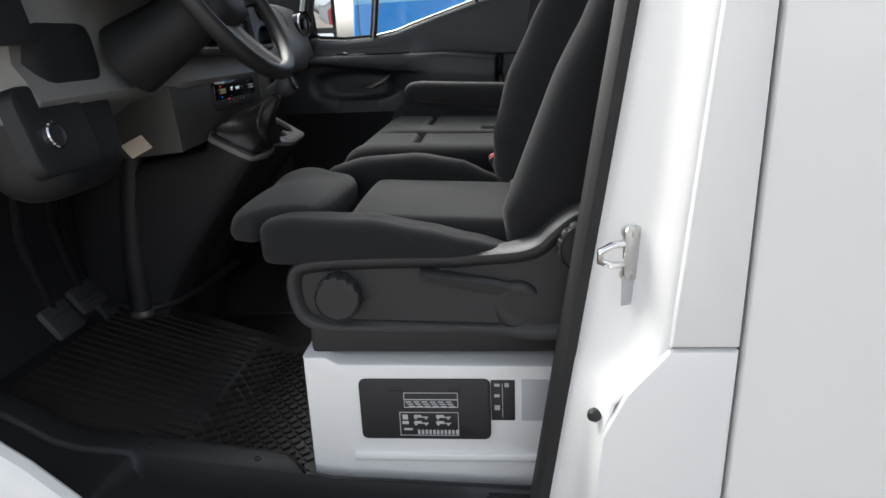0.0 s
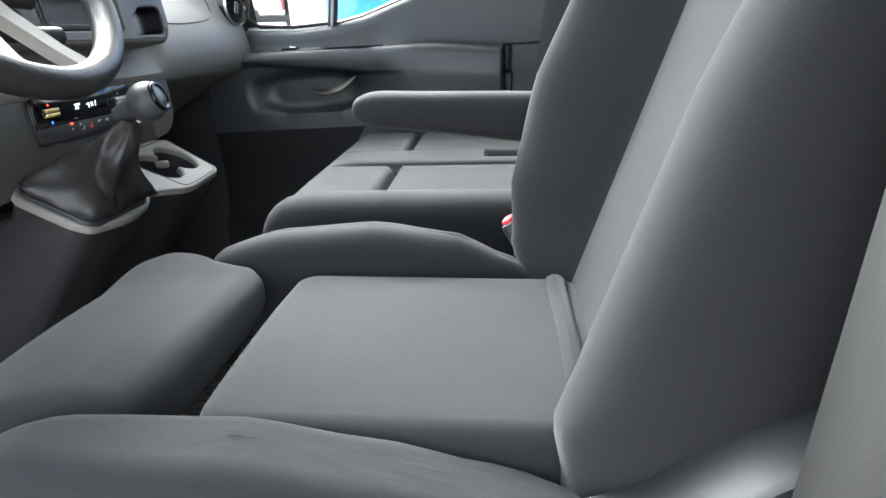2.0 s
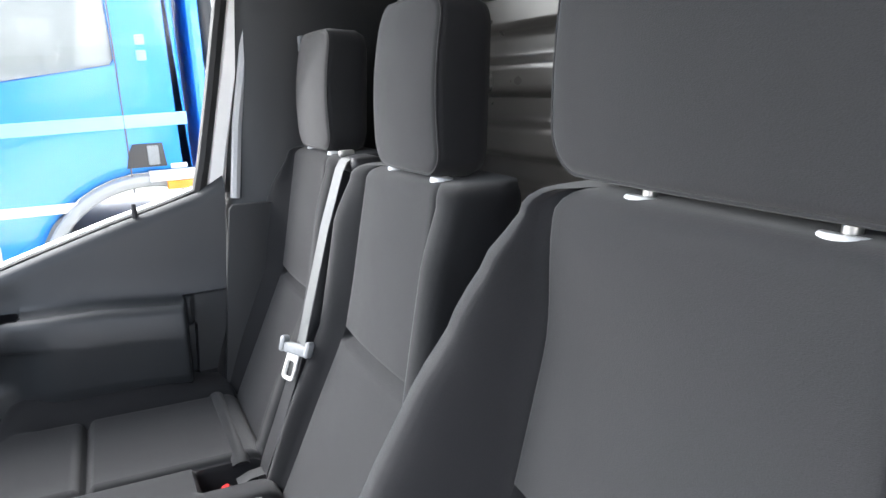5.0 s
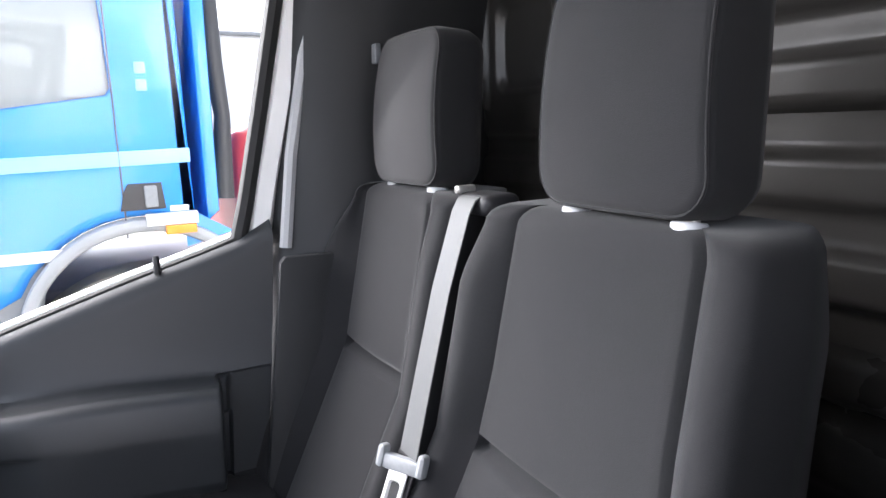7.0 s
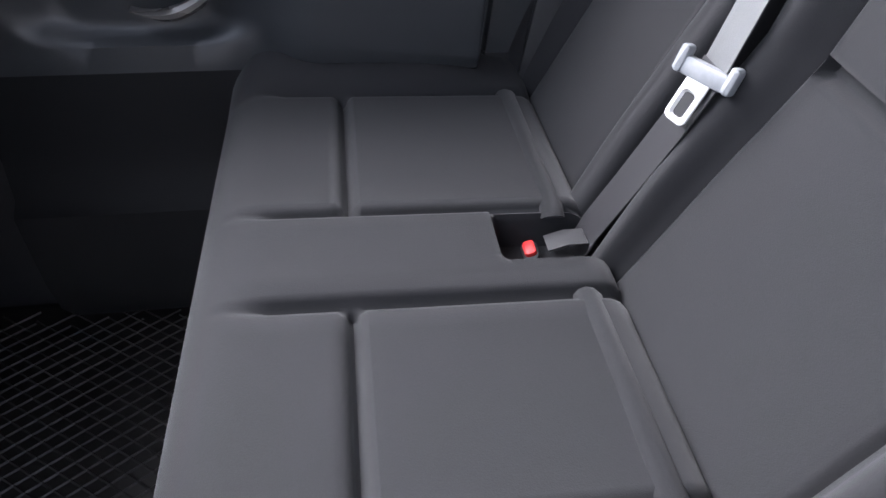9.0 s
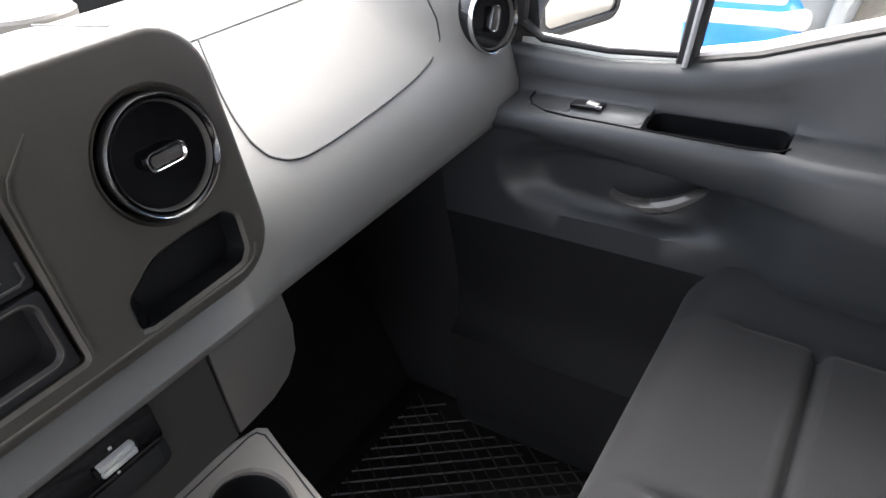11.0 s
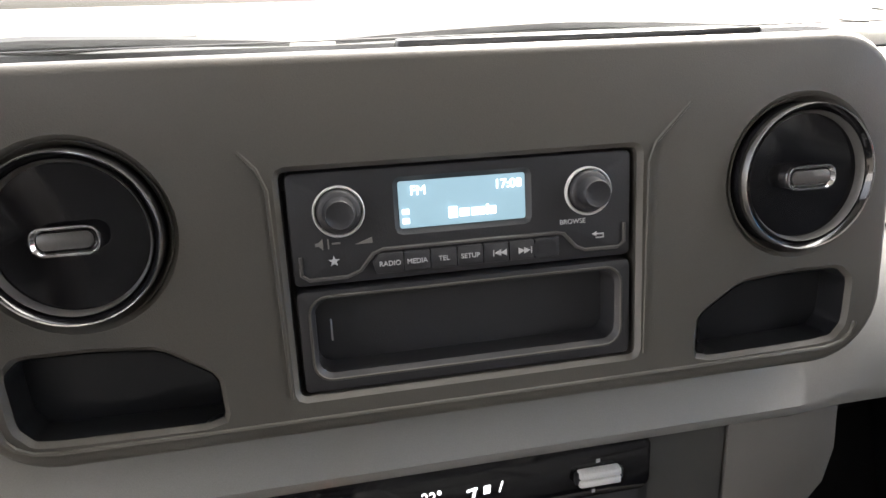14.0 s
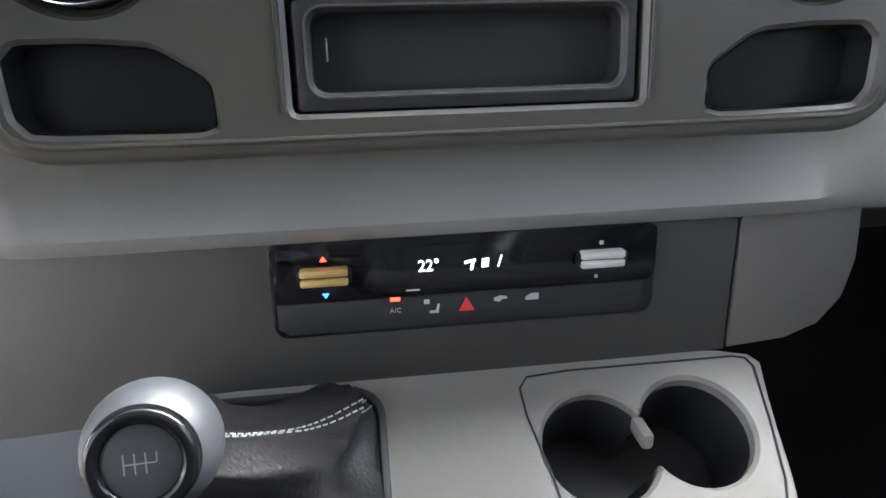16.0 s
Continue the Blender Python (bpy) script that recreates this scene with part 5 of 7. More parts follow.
# ---- centre console with cup holders and gear lever
console = thing("centre_console", "dark plastic centre console with twin cup holder", "console", (0.0, 0.70, FLOOR))
ct = Matrix.Translation((0, 0.632, 0.555)) @ Matrix.Rotation(radians(29), 4, "X")
outer = ccw([(-0.300, -0.040), (-0.285, -0.068), (-0.200, -0.080), (-0.130, -0.072), (-0.095, -0.052), (-0.058, -0.060), (-0.014, -0.077), (0.020, -0.083), (0.083, -0.080), (0.140, -0.077), (0.160, -0.066), (0.1655, -0.040), (0.1715, 0.005), (0.1845, 0.068), (-0.30, 0.070)])
sm = []
for i in range(len(outer)):
    p, q, r = Vector(outer[i - 1]), Vector(outer[i]), Vector(outer[(i + 1) % len(outer)])
    for k in range(5):
        t = k / 4
        a, b = q.lerp(p, 0.3), q.lerp(r, 0.3)
        sm.append(tuple(a.lerp(q, t).lerp(q.lerp(b, t), t)))
CUPS = (Vector((0.031, -0.0070)), Vector((0.1075, -0.002)))
cr = 0.0425
dd = CUPS[1] - CUPS[0]
half_open = math.acos(0.5 * dd.length / cr - 0.02) if 0.5 * dd.length / cr < 1 else 0.25
a_ = math.atan2(dd.y, dd.x)
eight = []
for c0, a0 in ((CUPS[0], a_), (CUPS[1], a_ + math.pi)):
    for i in range(29):
        a = a0 + half_open + (2 * math.pi - 2 * half_open) * i / 28
        eight.append((c0.x + cr * math.cos(a), c0.y + cr * math.sin(a)))
bm = B()
plate(bm, sm, [(eight, 0.012, False)], ct, 0.012, 0.004, 3)
ctop = part("console_top", bm, GREY, console, "grey console top plate with two cup holders", 35)
bm = B()
tube(bm, [ct @ Vector((x, y, 0.0004)) for x, y in ((0.010, -0.0745), (0.0, -0.071), (-0.005, -0.062), (-0.009, -0.026), (-0.018, 0.021), (-0.019, 0.044), (-0.012, 0.053), (0.02, 0.0555), (0.158, 0.0555), (0.168, 0.053), (0.172, 0.045), (0.1655, 0.0), (0.157, -0.045), (0.150, -0.063), (0.135, -0.070), (0.063, -0.0745), (0.010, -0.0745))], 0.0009, 6)
part("insert_line", bm, BLACK, ctop)
bm = B()
rings(bm, [[ct @ Vector((x, y, -0.006)) for x, y in offset(eight, -0.0008)], [ct @ Vector((x, y, -0.03)) for x, y in eight], [ct @ Vector((x, y, -0.085)) for x, y in offset(eight, 0.003)]], cap=False)
bm.faces.new([bm.verts.new(ct @ Vector((x, y, -0.084))) for x, y in eight])
part("cup_well", bm, BLACK, ctop, "deep black twin cup well")
bm = B()
rbox(bm, ct @ Vector((0.0685, 0.004, -0.010)), (0.010, 0.026, 0.014), 0.004, 2)
part("cup_bridge", bm, GREY, ctop)
bm = B()
slab(bm, rrect(0.030, 0.018, 0.003, 3, 0.040, -0.030), 0.004, ct @ Matrix.Translation((0, 0, -0.083)), 0.001)
part("wrapper_scrap", bm, SATIN, ctop, "crumpled foil scrap in the cup holder")
bm = B()
under = offset(sm, 0.004)
loops = [[ct @ Vector((x, y, -0.012)) for x, y in under], [ct @ Vector((x, y, -0.040)) for x, y in offset(sm, 0.006)]]
for z, k in ((0.47, 0.10), (0.40, 0.28), (0.30, 0.55), (0.20, 0.80), (0.10, 1.0), (FLOOR, 1.04)):
    lp = []
    for x, y in under:
        q = ct @ Vector((x, y, 0))
        fore = smooth01((y - 0.0) / 0.06) * smooth01((-0.20 - x) / 0.05)
        lp.append(Vector((lerp(x, -0.235 + (x + 0.30) * 0.89, max(k, 0.8 * fore)), lerp(lerp(q.y + 0.006, 0.865 + (y + 0.083) * 1.7, k), 1.12, fore), z)))
    loops.append(lp)
rings(bm, loops, cap=False)
part("console_body", bm, BLACK, console, "black console body down to the floor")
bm = B()
tube(bm, [(-0.225, 1.10, 0.13), (-0.236, 1.0, 0.105), (-0.232, 0.92, 0.105), (-0.20, 0.875, 0.11), (-0.10, 0.855, 0.11), (0.05, 0.85, 0.105), (0.19, 0.86, 0.09)], 0.011, 10)
part("carpet_edge", bm, RUBBER, console, "rounded rubber edge along the foot of the console")
bm = B()
tube(bm, [(-0.240, 0.962, 0.08), (-0.242, 0.955, 0.25), (-0.246, 0.93, 0.42), (-0.25, 0.90, 0.55)], 0.030, 16)
duct = part("corner_duct", bm, BLACK, console, "round black corner of the console foot")
bm = B()
lathe(bm, [(0.030, 0.0), (0.034, 0.003), (0.034, 0.016), (0.031, 0.020)], Matrix.Translation((-0.240, 0.962, 0.085)), 24, cap=False)
part("collar", bm, RINGGREY, duct, "satin collar at the foot")
lever = thing("gear_lever", "round black gear lever with leatherette boot", "gear lever", (-0.20, 0.60, 0.57))
bm = B()
gm = ct @ Matrix.Translation((-0.207, -0.007, 0.002))
base = finer(rrect(0.156, 0.110, 0.020, 5), 0.006)
neck = Vector((-0.022, -0.040, 0.148))
loops = []
for k in range(25):
    t = k / 24
    s = lerp(1.0, 0.17, smooth01(t * 1.04) ** 0.8)
    lp = []
    for x, y in base:
        a = math.atan2(y, x)
        w = (4 * t * (1 - t)) ** 0.7
        # deep hanging folds with sharp crests, and a slack belly towards the console
        crest = 1 - abs(math.sin(2.0 * a + 4.2 * t + 0.6)) ** 0.55
        fold = 1 + w * (0.62 * crest - 0.20 + 0.14 * math.sin(3 * a - 7 * t))
        sag = Vector((0.020 * max(0.0, math.cos(a + 0.3)), 0.008 * math.sin(a), -0.022 * max(0.0, math.cos(a)) * (0.6 + 0.4 * math.sin(6 * t)))) * w
        ripple = 0.0035 * math.sin(11 * t + 3 * a) * w
        lp.append(gm @ (Vector((x * s * fold, y * s * fold, ripple)) + neck * t + sag))
    loops.append(lp)
rings(bm, loops)
boot = part("boot", bm, LEATHER, lever, "creased black leatherette boot", 60)
bm = B()
corner = min(range(len(base)), key=lambda i: (base[i][0] - 0.078) ** 2 + (base[i][1] - 0.055) ** 2)
for col in (corner - 1, corner + 1):
    for k in range(1, 22):
        a, b = loops[k][col], loops[k + 1][col]
        out = (a - (gm @ (neck * (k / 24)))).normalized() * 0.0007 + gm.to_3x3() @ Vector((0, 0, 0.0006))
        n = max(1, int((b - a).length / 0.0055))
        for q in range(n):
            tube(bm, [a.lerp(b, (q + 0.15) / n) + out, a.lerp(b, (q + 0.75) / n) + out], 0.0006, 5)
part("stitching", bm, STICKER, boot, "pale double stitching")
bm = B()
plate(bm, rrect(0.170, 0.124, 0.024, 6), [(rrect(0.154, 0.108, 0.018, 6), 0.004, False)], gm @ Matrix.Translation((0, 0, 0.004)), 0.006, 0.002, 2)
part("boot_frame", bm, BLACK, lever, "black boot frame")
km = axis(gm @ Vector((-0.016, -0.050, 0.182)), (0.05, -0.93, 0.33)) @ Matrix.Scale(0.82, 4)
bm = B()
ball = [(0.0345 * math.sin(a), 0.0345 * math.cos(a)) for a in [radians(q) for q in range(140, 44, -8)]]
lathe(bm, [(0.013, -0.062), (0.0175, -0.045), (0.0195, -0.034)] + ball, km, 40)
kn = part("knob", bm, KNOBGREY, lever, "round satin grey knob")
bm = B()
lathe(bm, [(0.0225 + 0.0042 * math.cos(radians(q)), 0.0245 + 0.0042 * math.sin(radians(q))) for q in range(-40, 221, 20)], km, 40, cap=False)
part("knob_ring", bm, KNOBGLOSS, kn, "gloss black knob ring")
bm = B()
lathe(bm, [(0.0195, 0.0215), (0.0193, 0.0252), (0.015, 0.0262), (0.008, 0.0268)], km, 36)
cap = part("knob_cap", bm, SATIN_DARK, kn, "dark shift pattern cap")
for row in ((-0.0075, 0, 0.0007, 0.010), (-0.0025, 0, 0.0007, 0.010), (0.0025, 0, 0.0007, 0.010), (0.0075, 0.0025, 0.0007, 0.005), (0.0, 0, 0.0150, 0.0007)):
    bars(cap, TRUCKGREY, [row], km @ Matrix.Translation((0, 0, 0.0266)), "shift_pattern", 0.0003)

# ---- driver's side of the dash
bm = B()
rbox(bm, (-0.545, 0.70, 0.955), (0.36, 0.24, 0.13), 0.05, 5, Matrix.Rotation(radians(12), 3, "X"))
part("instrument_hood", bm, DARK, dash, "instrument binnacle hood")
bm = B()
slab(bm, rrect(0.17, 0.15, 0.03, 5), 0.03, frame_xz(-0.80, 0.735, 0.66, -14), 0.008)
part("switch_panel", bm, DARK, dash, "dark panel beside the steering column")
bm = B()
rbox(bm, (-0.70, 0.80, 0.70), (0.26, 0.16, 0.34), 0.07, 6, Matrix.Rotation(radians(-6), 3, "X"))
part("knee_panel", bm, DARK, dash, "driver knee panel")
switch = thing("light_switch", "round headlight switch with silver ring", "switch", (-0.745, 0.70, 0.66))
sm_ = frame_xz(-0.832, 0.706, 0.656, -14)
bm = B()
slab(bm, rrect(0.075, 0.062, 0.01, 4), 0.006, sm_ @ Matrix.Translation((0, 0, -0.004)), 0.002)
sf = part("switch_face", bm, GLOSS, switch)
bm = B()
lathe(bm, [(0.022, 0), (0.022, 0.012), (0.019, 0.016), (0.016, 0.013)], sm_, 30)
part("dial", bm, BLACK, sf)
bm = B()
lathe(bm, [(0.0228, 0.004), (0.0228, 0.013), (0.0205, 0.0155), (0.0200, 0.011)], sm_, 30, cap=False)
part("dial_ring", bm, CHROME, sf, "silver dial ring")
for row in ((0.030, 0.012, 0.006, 0.004), (0.030, 0.0, 0.006, 0.003), (0.030, -0.012, 0.006, 0.004), (-0.028, 0.018, 0.005, 0.003), (0.0, 0.027, 0.006, 0.003)):
    bars(sf, WHITE, [row], sm_ @ Matrix.Translation((0, 0, 0.0022)), "switch_mark")
card = thing("paper_card", "small folded beige card in the lower dash tray", "card", (-0.52, 0.74, 0.57))
bm = B()
slab(bm, rrect(0.050, 0.036, 0.002, 2), 0.0015, axis((-0.535, 0.728, 0.592), (-0.62, -0.50, 0.60)) @ Matrix.Rotation(radians(25), 4, "Z"), 0.0004)
part("card_sheet", bm, CARD, card)

# ---- steering wheel
WC = Vector((-0.530, 0.505, 0.890))
wm = axis(WC, (0, -math.cos(radians(33)), math.sin(radians(33))), (0, 0, 1))
R = 0.188
bm = B()
loops = []
for i in range(64):
    a = 2 * math.pi * i / 64
    c = Vector((R * math.cos(a), R * math.sin(a), 0))
    rad = Vector((math.cos(a), math.sin(a), 0))
    loops.append([wm @ (c + rad * 0.0155 * math.cos(b) + Vector((0, 0, 0.0165 * math.sin(b)))) for b in [2 * math.pi * k / 14 for k in range(14)]])
rings(bm, loops + [loops[0]], cap=False)
bmesh.ops.remove_doubles(bm, verts=bm.verts[:], dist=1e-5)
wheel = part("steering_wheel", bm, LEATHER, dash, "black leatherette three-spoke steering wheel", 60)
bm = B()
hub = [(0.075 * math.copysign(abs(math.cos(a)) ** 0.75, math.cos(a)), 0.062 * math.copysign(abs(math.sin(a)) ** 0.75, math.sin(a)) - 0.005) for a in [2 * math.pi * i / 32 for i in range(32)]]
slab(bm, hub, 0.055, wm @ Matrix.Translation((0, 0, -0.045)), 0.022)
part("hub", bm, DARK, wheel, "airbag hub cover", 50)
for a0 in (0, 180, 255, 285):
    bm = B()
    a = radians(a0)
    d = Vector((math.cos(a), math.sin(a), 0))
    n = Vector((-d.y, d.x, 0))
    wd = 0.024 if a0 in (0, 180) else 0.012
    loops = []
    for s, z, k in ((0.055, -0.030, 1.2), (0.10, -0.024, 1.0), (0.15, -0.012, 0.8), (0.180, -0.002, 0.9)):
        loops.append([wm @ (d * s + n * wd * k + Vector((0, 0, z + 0.006))), wm @ (d * s + n * wd * k + Vector((0, 0, z - 0.008))), wm @ (d * s - n * wd * k + Vector((0, 0, z - 0.008))), wm @ (d * s - n * wd * k + Vector((0, 0, z + 0.006)))])
    rings(bm, loops)
    sp_ = part("spoke", bm, DARK if a0 in (0, 180) else GREY, wheel, "" if a0 in (0, 180) else "satin grey lower spoke", 50)
    if a0 in (0, 180):
        bm = B()
        slab(bm, rrect(0.055, 0.030, 0.008, 4), 0.006, wm @ Matrix.Translation((d.x * 0.108, 0, -0.020)), 0.002)
        pad_ = part("button_pad", bm, GLOSS, wheel, "gloss black button pad")
        bars(wheel, STICKER, [(-0.012, 0.006, 0.008, 0.002), (0.012, 0.006, 0.008, 0.002), (0, -0.007, 0.010, 0.002)], wm @ Matrix.Translation((d.x * 0.108, 0, -0.0138)), "button_mark")
bm = B()
tube(bm, [wm @ Vector((0, 0, -0.04)), wm @ Vector((0, 0.0, -0.11)), wm @ Vector((0, 0.01, -0.24))], [0.055, 0.06, 0.075], 24)
part("column_shroud", bm, DARK, wheel, "dark plastic column shroud")
for sx, lz in ((1, -0.02), (1, -0.07)):
    bm = B()
    tube(bm, [wm @ Vector((sx * 0.05, lz, -0.085)), wm @ Vector((sx * 0.11, lz - 0.01, -0.075)), wm @ Vector((sx * 0.165, lz - 0.02, -0.065))], [0.008, 0.009, 0.011], 10)
    part("stalk", bm, BLACK, wheel, "black control stalk")

# ---- pedals
for i, (x, y, z, w, h) in enumerate(((-0.77, 0.81, 0.300, 0.075, 0.065), (-0.625, 0.85, 0.290, 0.085, 0.060), (-0.46, 0.94, 0.22, 0.05, 0.11))):
    ped = thing("pedal", "black foot pedal with ribbed rubber pad", "pedal", (x, y, z), "pedals")
    bm = B()
    mm = frame_xz(x, y, z, -35)
    slab(bm, rrect(w, h, 0.008, 4), 0.012, mm, 0.003)
    pp = part("pad", bm, RUBBER, ped, "ribbed rubber pad")
    for k in range(5):
        bm = B()
        rbox(bm, (0, 0, 0), (w * 0.85, 0.004, 0.003), 0.001, 1)
        bm.transform(mm @ Matrix.Translation((0, -h * 0.36 + h * 0.18 * k, 0.012)))
        part("ridge", bm, RUBBER, pp)
    bm = B()
    tube(bm, [(x, y + 0.01, z + 0.02), (x + 0.01, y + 0.05, z + 0.16), (x + 0.02, y + 0.03, z + 0.36)], [0.009, 0.010, 0.012], 8)
    part("arm", bm, PITBLACK, ped, "black pedal arm")

# ---- rubber floor mats
fm = thing("floor_mat", "black rubber floor mat with ribs and diamond pattern", "floor mat", (0, 0.6, FLOOR))
bm = B()
loops = []
for y in (0.240, 0.243, 0.40, 0.55, 0.575, 0.60, 0.65, 0.80, 1.027, 1.03):
    d = 0.003 if y in (0.240, 1.03) else 0.0
    z = floor_z(y)
    loops.append([Vector((-0.78 + d, y, z + 0.001)), Vector((-0.78 + d, y, z + 0.008 - d)), Vector((-0.777 + d, y, z + 0.009 - d)), Vector((-0.183 - d, y, z + 0.009 - d)), Vector((-0.18 - d, y, z + 0.008 - d)), Vector((-0.18 - d, y, z + 0.001))])
rings(bm, loops)
part("driver_sheet", bm, MAT_RUBBER, fm)
bm = B()
rbox(bm, (0.42, 0.66, FLOOR + 0.004), (0.70, 0.62, 0.008), 0.003, 2)
part("passenger_sheet", bm, MAT_RUBBER, fm)
bm = B()
for i in range(21):
    x = -0.76 + 0.0275 * i
    for v in rbox(bm, (0, 0, 0), (0.008, 0.37, 0.006), 0, 1):
        y = v.co.y + 0.840
        v.co = Vector((x + v.co.x, y, floor_z(y) + 0.0115 + v.co.z))
tagged(part("ribs", bm, MAT_RUBBER, fm, "raised straight ribs", 0), kind="stuff")
bm = B()
for i in range(27):
    x = -0.755 + 0.020 * i
    for k in range(9):
        y = 0.375 + 0.031 * k + (0.0155 if i % 2 else 0)
        for v in rbox(bm, (0, 0, 0), (0.014, 0.017, 0.006), 0, 1):
            v.co = Matrix.Translation((x, y, floor_z(y) + 0.0115)) @ Matrix.Rotation(radians(45), 4, "Z") @ v.co
tagged(part("studs", bm, MAT_RUBBER, fm, "raised studs", 0), kind="stuff")
bm = B()
for sgn in (1, -1):
    for i in range(-14, 34):
        x0, y0 = 0.10 + 0.033 * i, 0.37
        x1, y1 = x0 + sgn * 0.42, 0.95
        pts = []
        for k in range(9):
            x, y = lerp(x0, x1, k / 8), lerp(y0, y1, k / 8)
            if 0.09 < x < 0.76:
                pts.append((x, y, FLOOR + 0.0085))
        if len(pts) > 1:
            tube(bm, pts, 0.0028, 4)
tagged(part("lattice", bm, MAT_RUBBER, fm, "raised diamond lattice", 0), kind="stuff")


# ================================================================ passenger door
door = thing("door_1", "dark plastic lined passenger door with window", "door", (0.80, 0.3, FLOOR), "", "structure")
SILL = [(-0.16, 0.985), (-0.12, 0.962), (-0.09, 0.945), (0.0, 0.918), (0.10, 0.890), (0.264, 0.838), (0.36, 0.806), (0.45, 0.788), (0.56, 0.780), (0.70, 0.790), (0.80, 0.795)]


def sill(y):
    for (y0, z0), (y1, z1) in zip(SILL, SILL[1:]):
        if y0 <= y <= y1:
            return lerp(z0, z1, (y - y0) / (y1 - y0))
    return SILL[0][1] if y < SILL[0][0] else SILL[-1][1]


def door_profile(y):
    s = sill(y)
    rear = smooth01((0.34 - y) / 0.10)
    arm = rear * smooth01((y + 0.038) / 0.022)
    gp = 0.032 * smooth01((y - 0.300) / 0.006) * smooth01((0.476 - y) / 0.006)
    gap = 0.048 * smooth01((-0.024 - y) / 0.008) * (1 - 0.3 * smooth01((-0.060 - y) / 0.012))
    led = 0.735 - 0.02 * smooth01((0.2 - y) / 0.25)
    lo = lerp(0.032, 0.068, min(max((0.64 - y) / 0.31, 0), 1))
    p = [(0.815, s - 0.01), (0.805, s + 0.002), (0.785, s + 0.004), (0.770, s - 0.010), (0.768, s - 0.03), (lerp(0.768, 0.756, rear), lerp(s, led, 0.6)), (lerp(0.766, 0.750, rear), led + 0.012), (lerp(0.763, 0.746, rear), led + 0.004), (lerp(0.760, 0.743, rear) + 0.2 * gap, led - gp), (0.706 + 0.8 * gap, led - 0.003 - gp), (lerp(0.699, 0.690, arm) + gap, led - 0.003), (lerp(0.697, 0.684, arm) + gap, led - 0.004), (lerp(0.690, 0.676, arm) + gap, led - 0.010), (lerp(0.686, 0.670, arm) + gap, led - 0.022),
         (lerp(0.687, 0.668, arm) + gap, led - lo + 0.006), (lerp(0.691, 0.667, arm) + gap, led - lo), (lerp(0.711, 0.667, arm) + gap, led - lo - 0.005)]
    low = [(lerp(0.714, 0.667, arm) + gap, led - lo - 0.008), (0.713 - 0.045 * arm + gap, led - 0.088), (0.714 - 0.036 * arm + gap, led - 0.172)]
    for k in range(16):
        z = lerp(led - lo - 0.008, led - 0.172, k / 15)
        a, b = (low[0], low[1]) if z > low[1][1] else (low[1], low[2])
        x = lerp(a[0], b[0], (z - a[1]) / (b[1] - a[1]))
        q = ((abs(y - 0.510) / 0.190) ** 3 + (abs(z - led + 0.114) / 0.064) ** 3) ** (1 / 3)
        p.append((x + 0.034 * smooth01((1 - q) / 0.42), z))
    p += [(0.716 - 0.018 * arm + gap, 0.52), (0.728 - 0.004 * arm, 0.45), (0.735, 0.35), (0.720, 0.28), (0.690, 0.26), (0.688, 0.10), (0.70, 0.02), (0.745, FLOOR)]
    tail = smooth01((-0.046 - y) / 0.016)
    p = [(lerp(x, 0.750, tail) if 0.46 < z < led and x < 0.750 else x, z) for x, z in p]
    return p


def door_slant(y, z):
    """The rear edge of the door leans forwards towards the floor."""
    return y + 0.11 * max(0.94 - z, 0) * smooth01((0.0 - y) / 0.12)


bm = B()
ys = [-0.15, -0.135, -0.12, -0.10, -0.085, -0.078, -0.074, -0.07, -0.066, -0.060, -0.054, -0.046, -0.040, -0.038, -0.034, -0.030, -0.026, -0.022, -0.018, -0.014, -0.005, 0.03, 0.08, 0.14, 0.20, 0.24, 0.27, 0.298, 0.300, 0.302, 0.304, 0.306, 0.32, 0.33, 0.34, 0.35, 0.36, 0.375, 0.39, 0.405, 0.42, 0.44, 0.46, 0.470, 0.472, 0.474, 0.476, 0.478, 0.50, 0.52, 0.55, 0.58, 0.60, 0.615, 0.63, 0.645, 0.66, 0.67, 0.68, 0.69, 0.70, 0.72, 0.74, 0.80]
rings(bm, [[Vector((x, door_slant(y, z), z)) for x, z in door_profile(y)[:-7]] for y in ys], cap=False, closed=False)
lining = part("door_lining", bm, DOORTRIM, door, "dark grained door lining with armrest", 50)
# lower part of the lining, darker and more matt than the upper
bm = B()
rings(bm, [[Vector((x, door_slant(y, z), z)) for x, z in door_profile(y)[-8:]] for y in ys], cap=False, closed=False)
part("lower_lining", bm, DOORLOW, door, "lower door lining, blacker and more matt than the upper part", 50)
bm = B()
rbox(bm, (0.86, 0.33, 0.33), (0.07, 1.0, 0.80), 0.02, 2)
part("door_shell", bm, PAINT, door, "white outer door skin")
# switch plate and switch
bm = B()
slab(bm, rrect(0.048, 0.172, 0.018, 6), 0.003, Matrix.Translation((0.7300, 0.562, 0.7325)) @ Matrix.Rotation(radians(-6.5), 4, "Y"), 0.002)
swb = part("switch_plate", bm, SATIN_DARK, lining, "satin grey window switch plate")
bm = B()
rbox(bm, (0.736, 0.560, 0.7385), (0.024, 0.046, 0.006), 0.002, 2)
part("switch_well", bm, GLOSS, swb)
bm = B()
rbox(bm, (0.735, 0.552, 0.7415), (0.014, 0.018, 0.004), 0.002, 2, Matrix.Rotation(radians(12), 3, "X"))
part("window_switch", bm, SATIN, swb, "silver window switch")
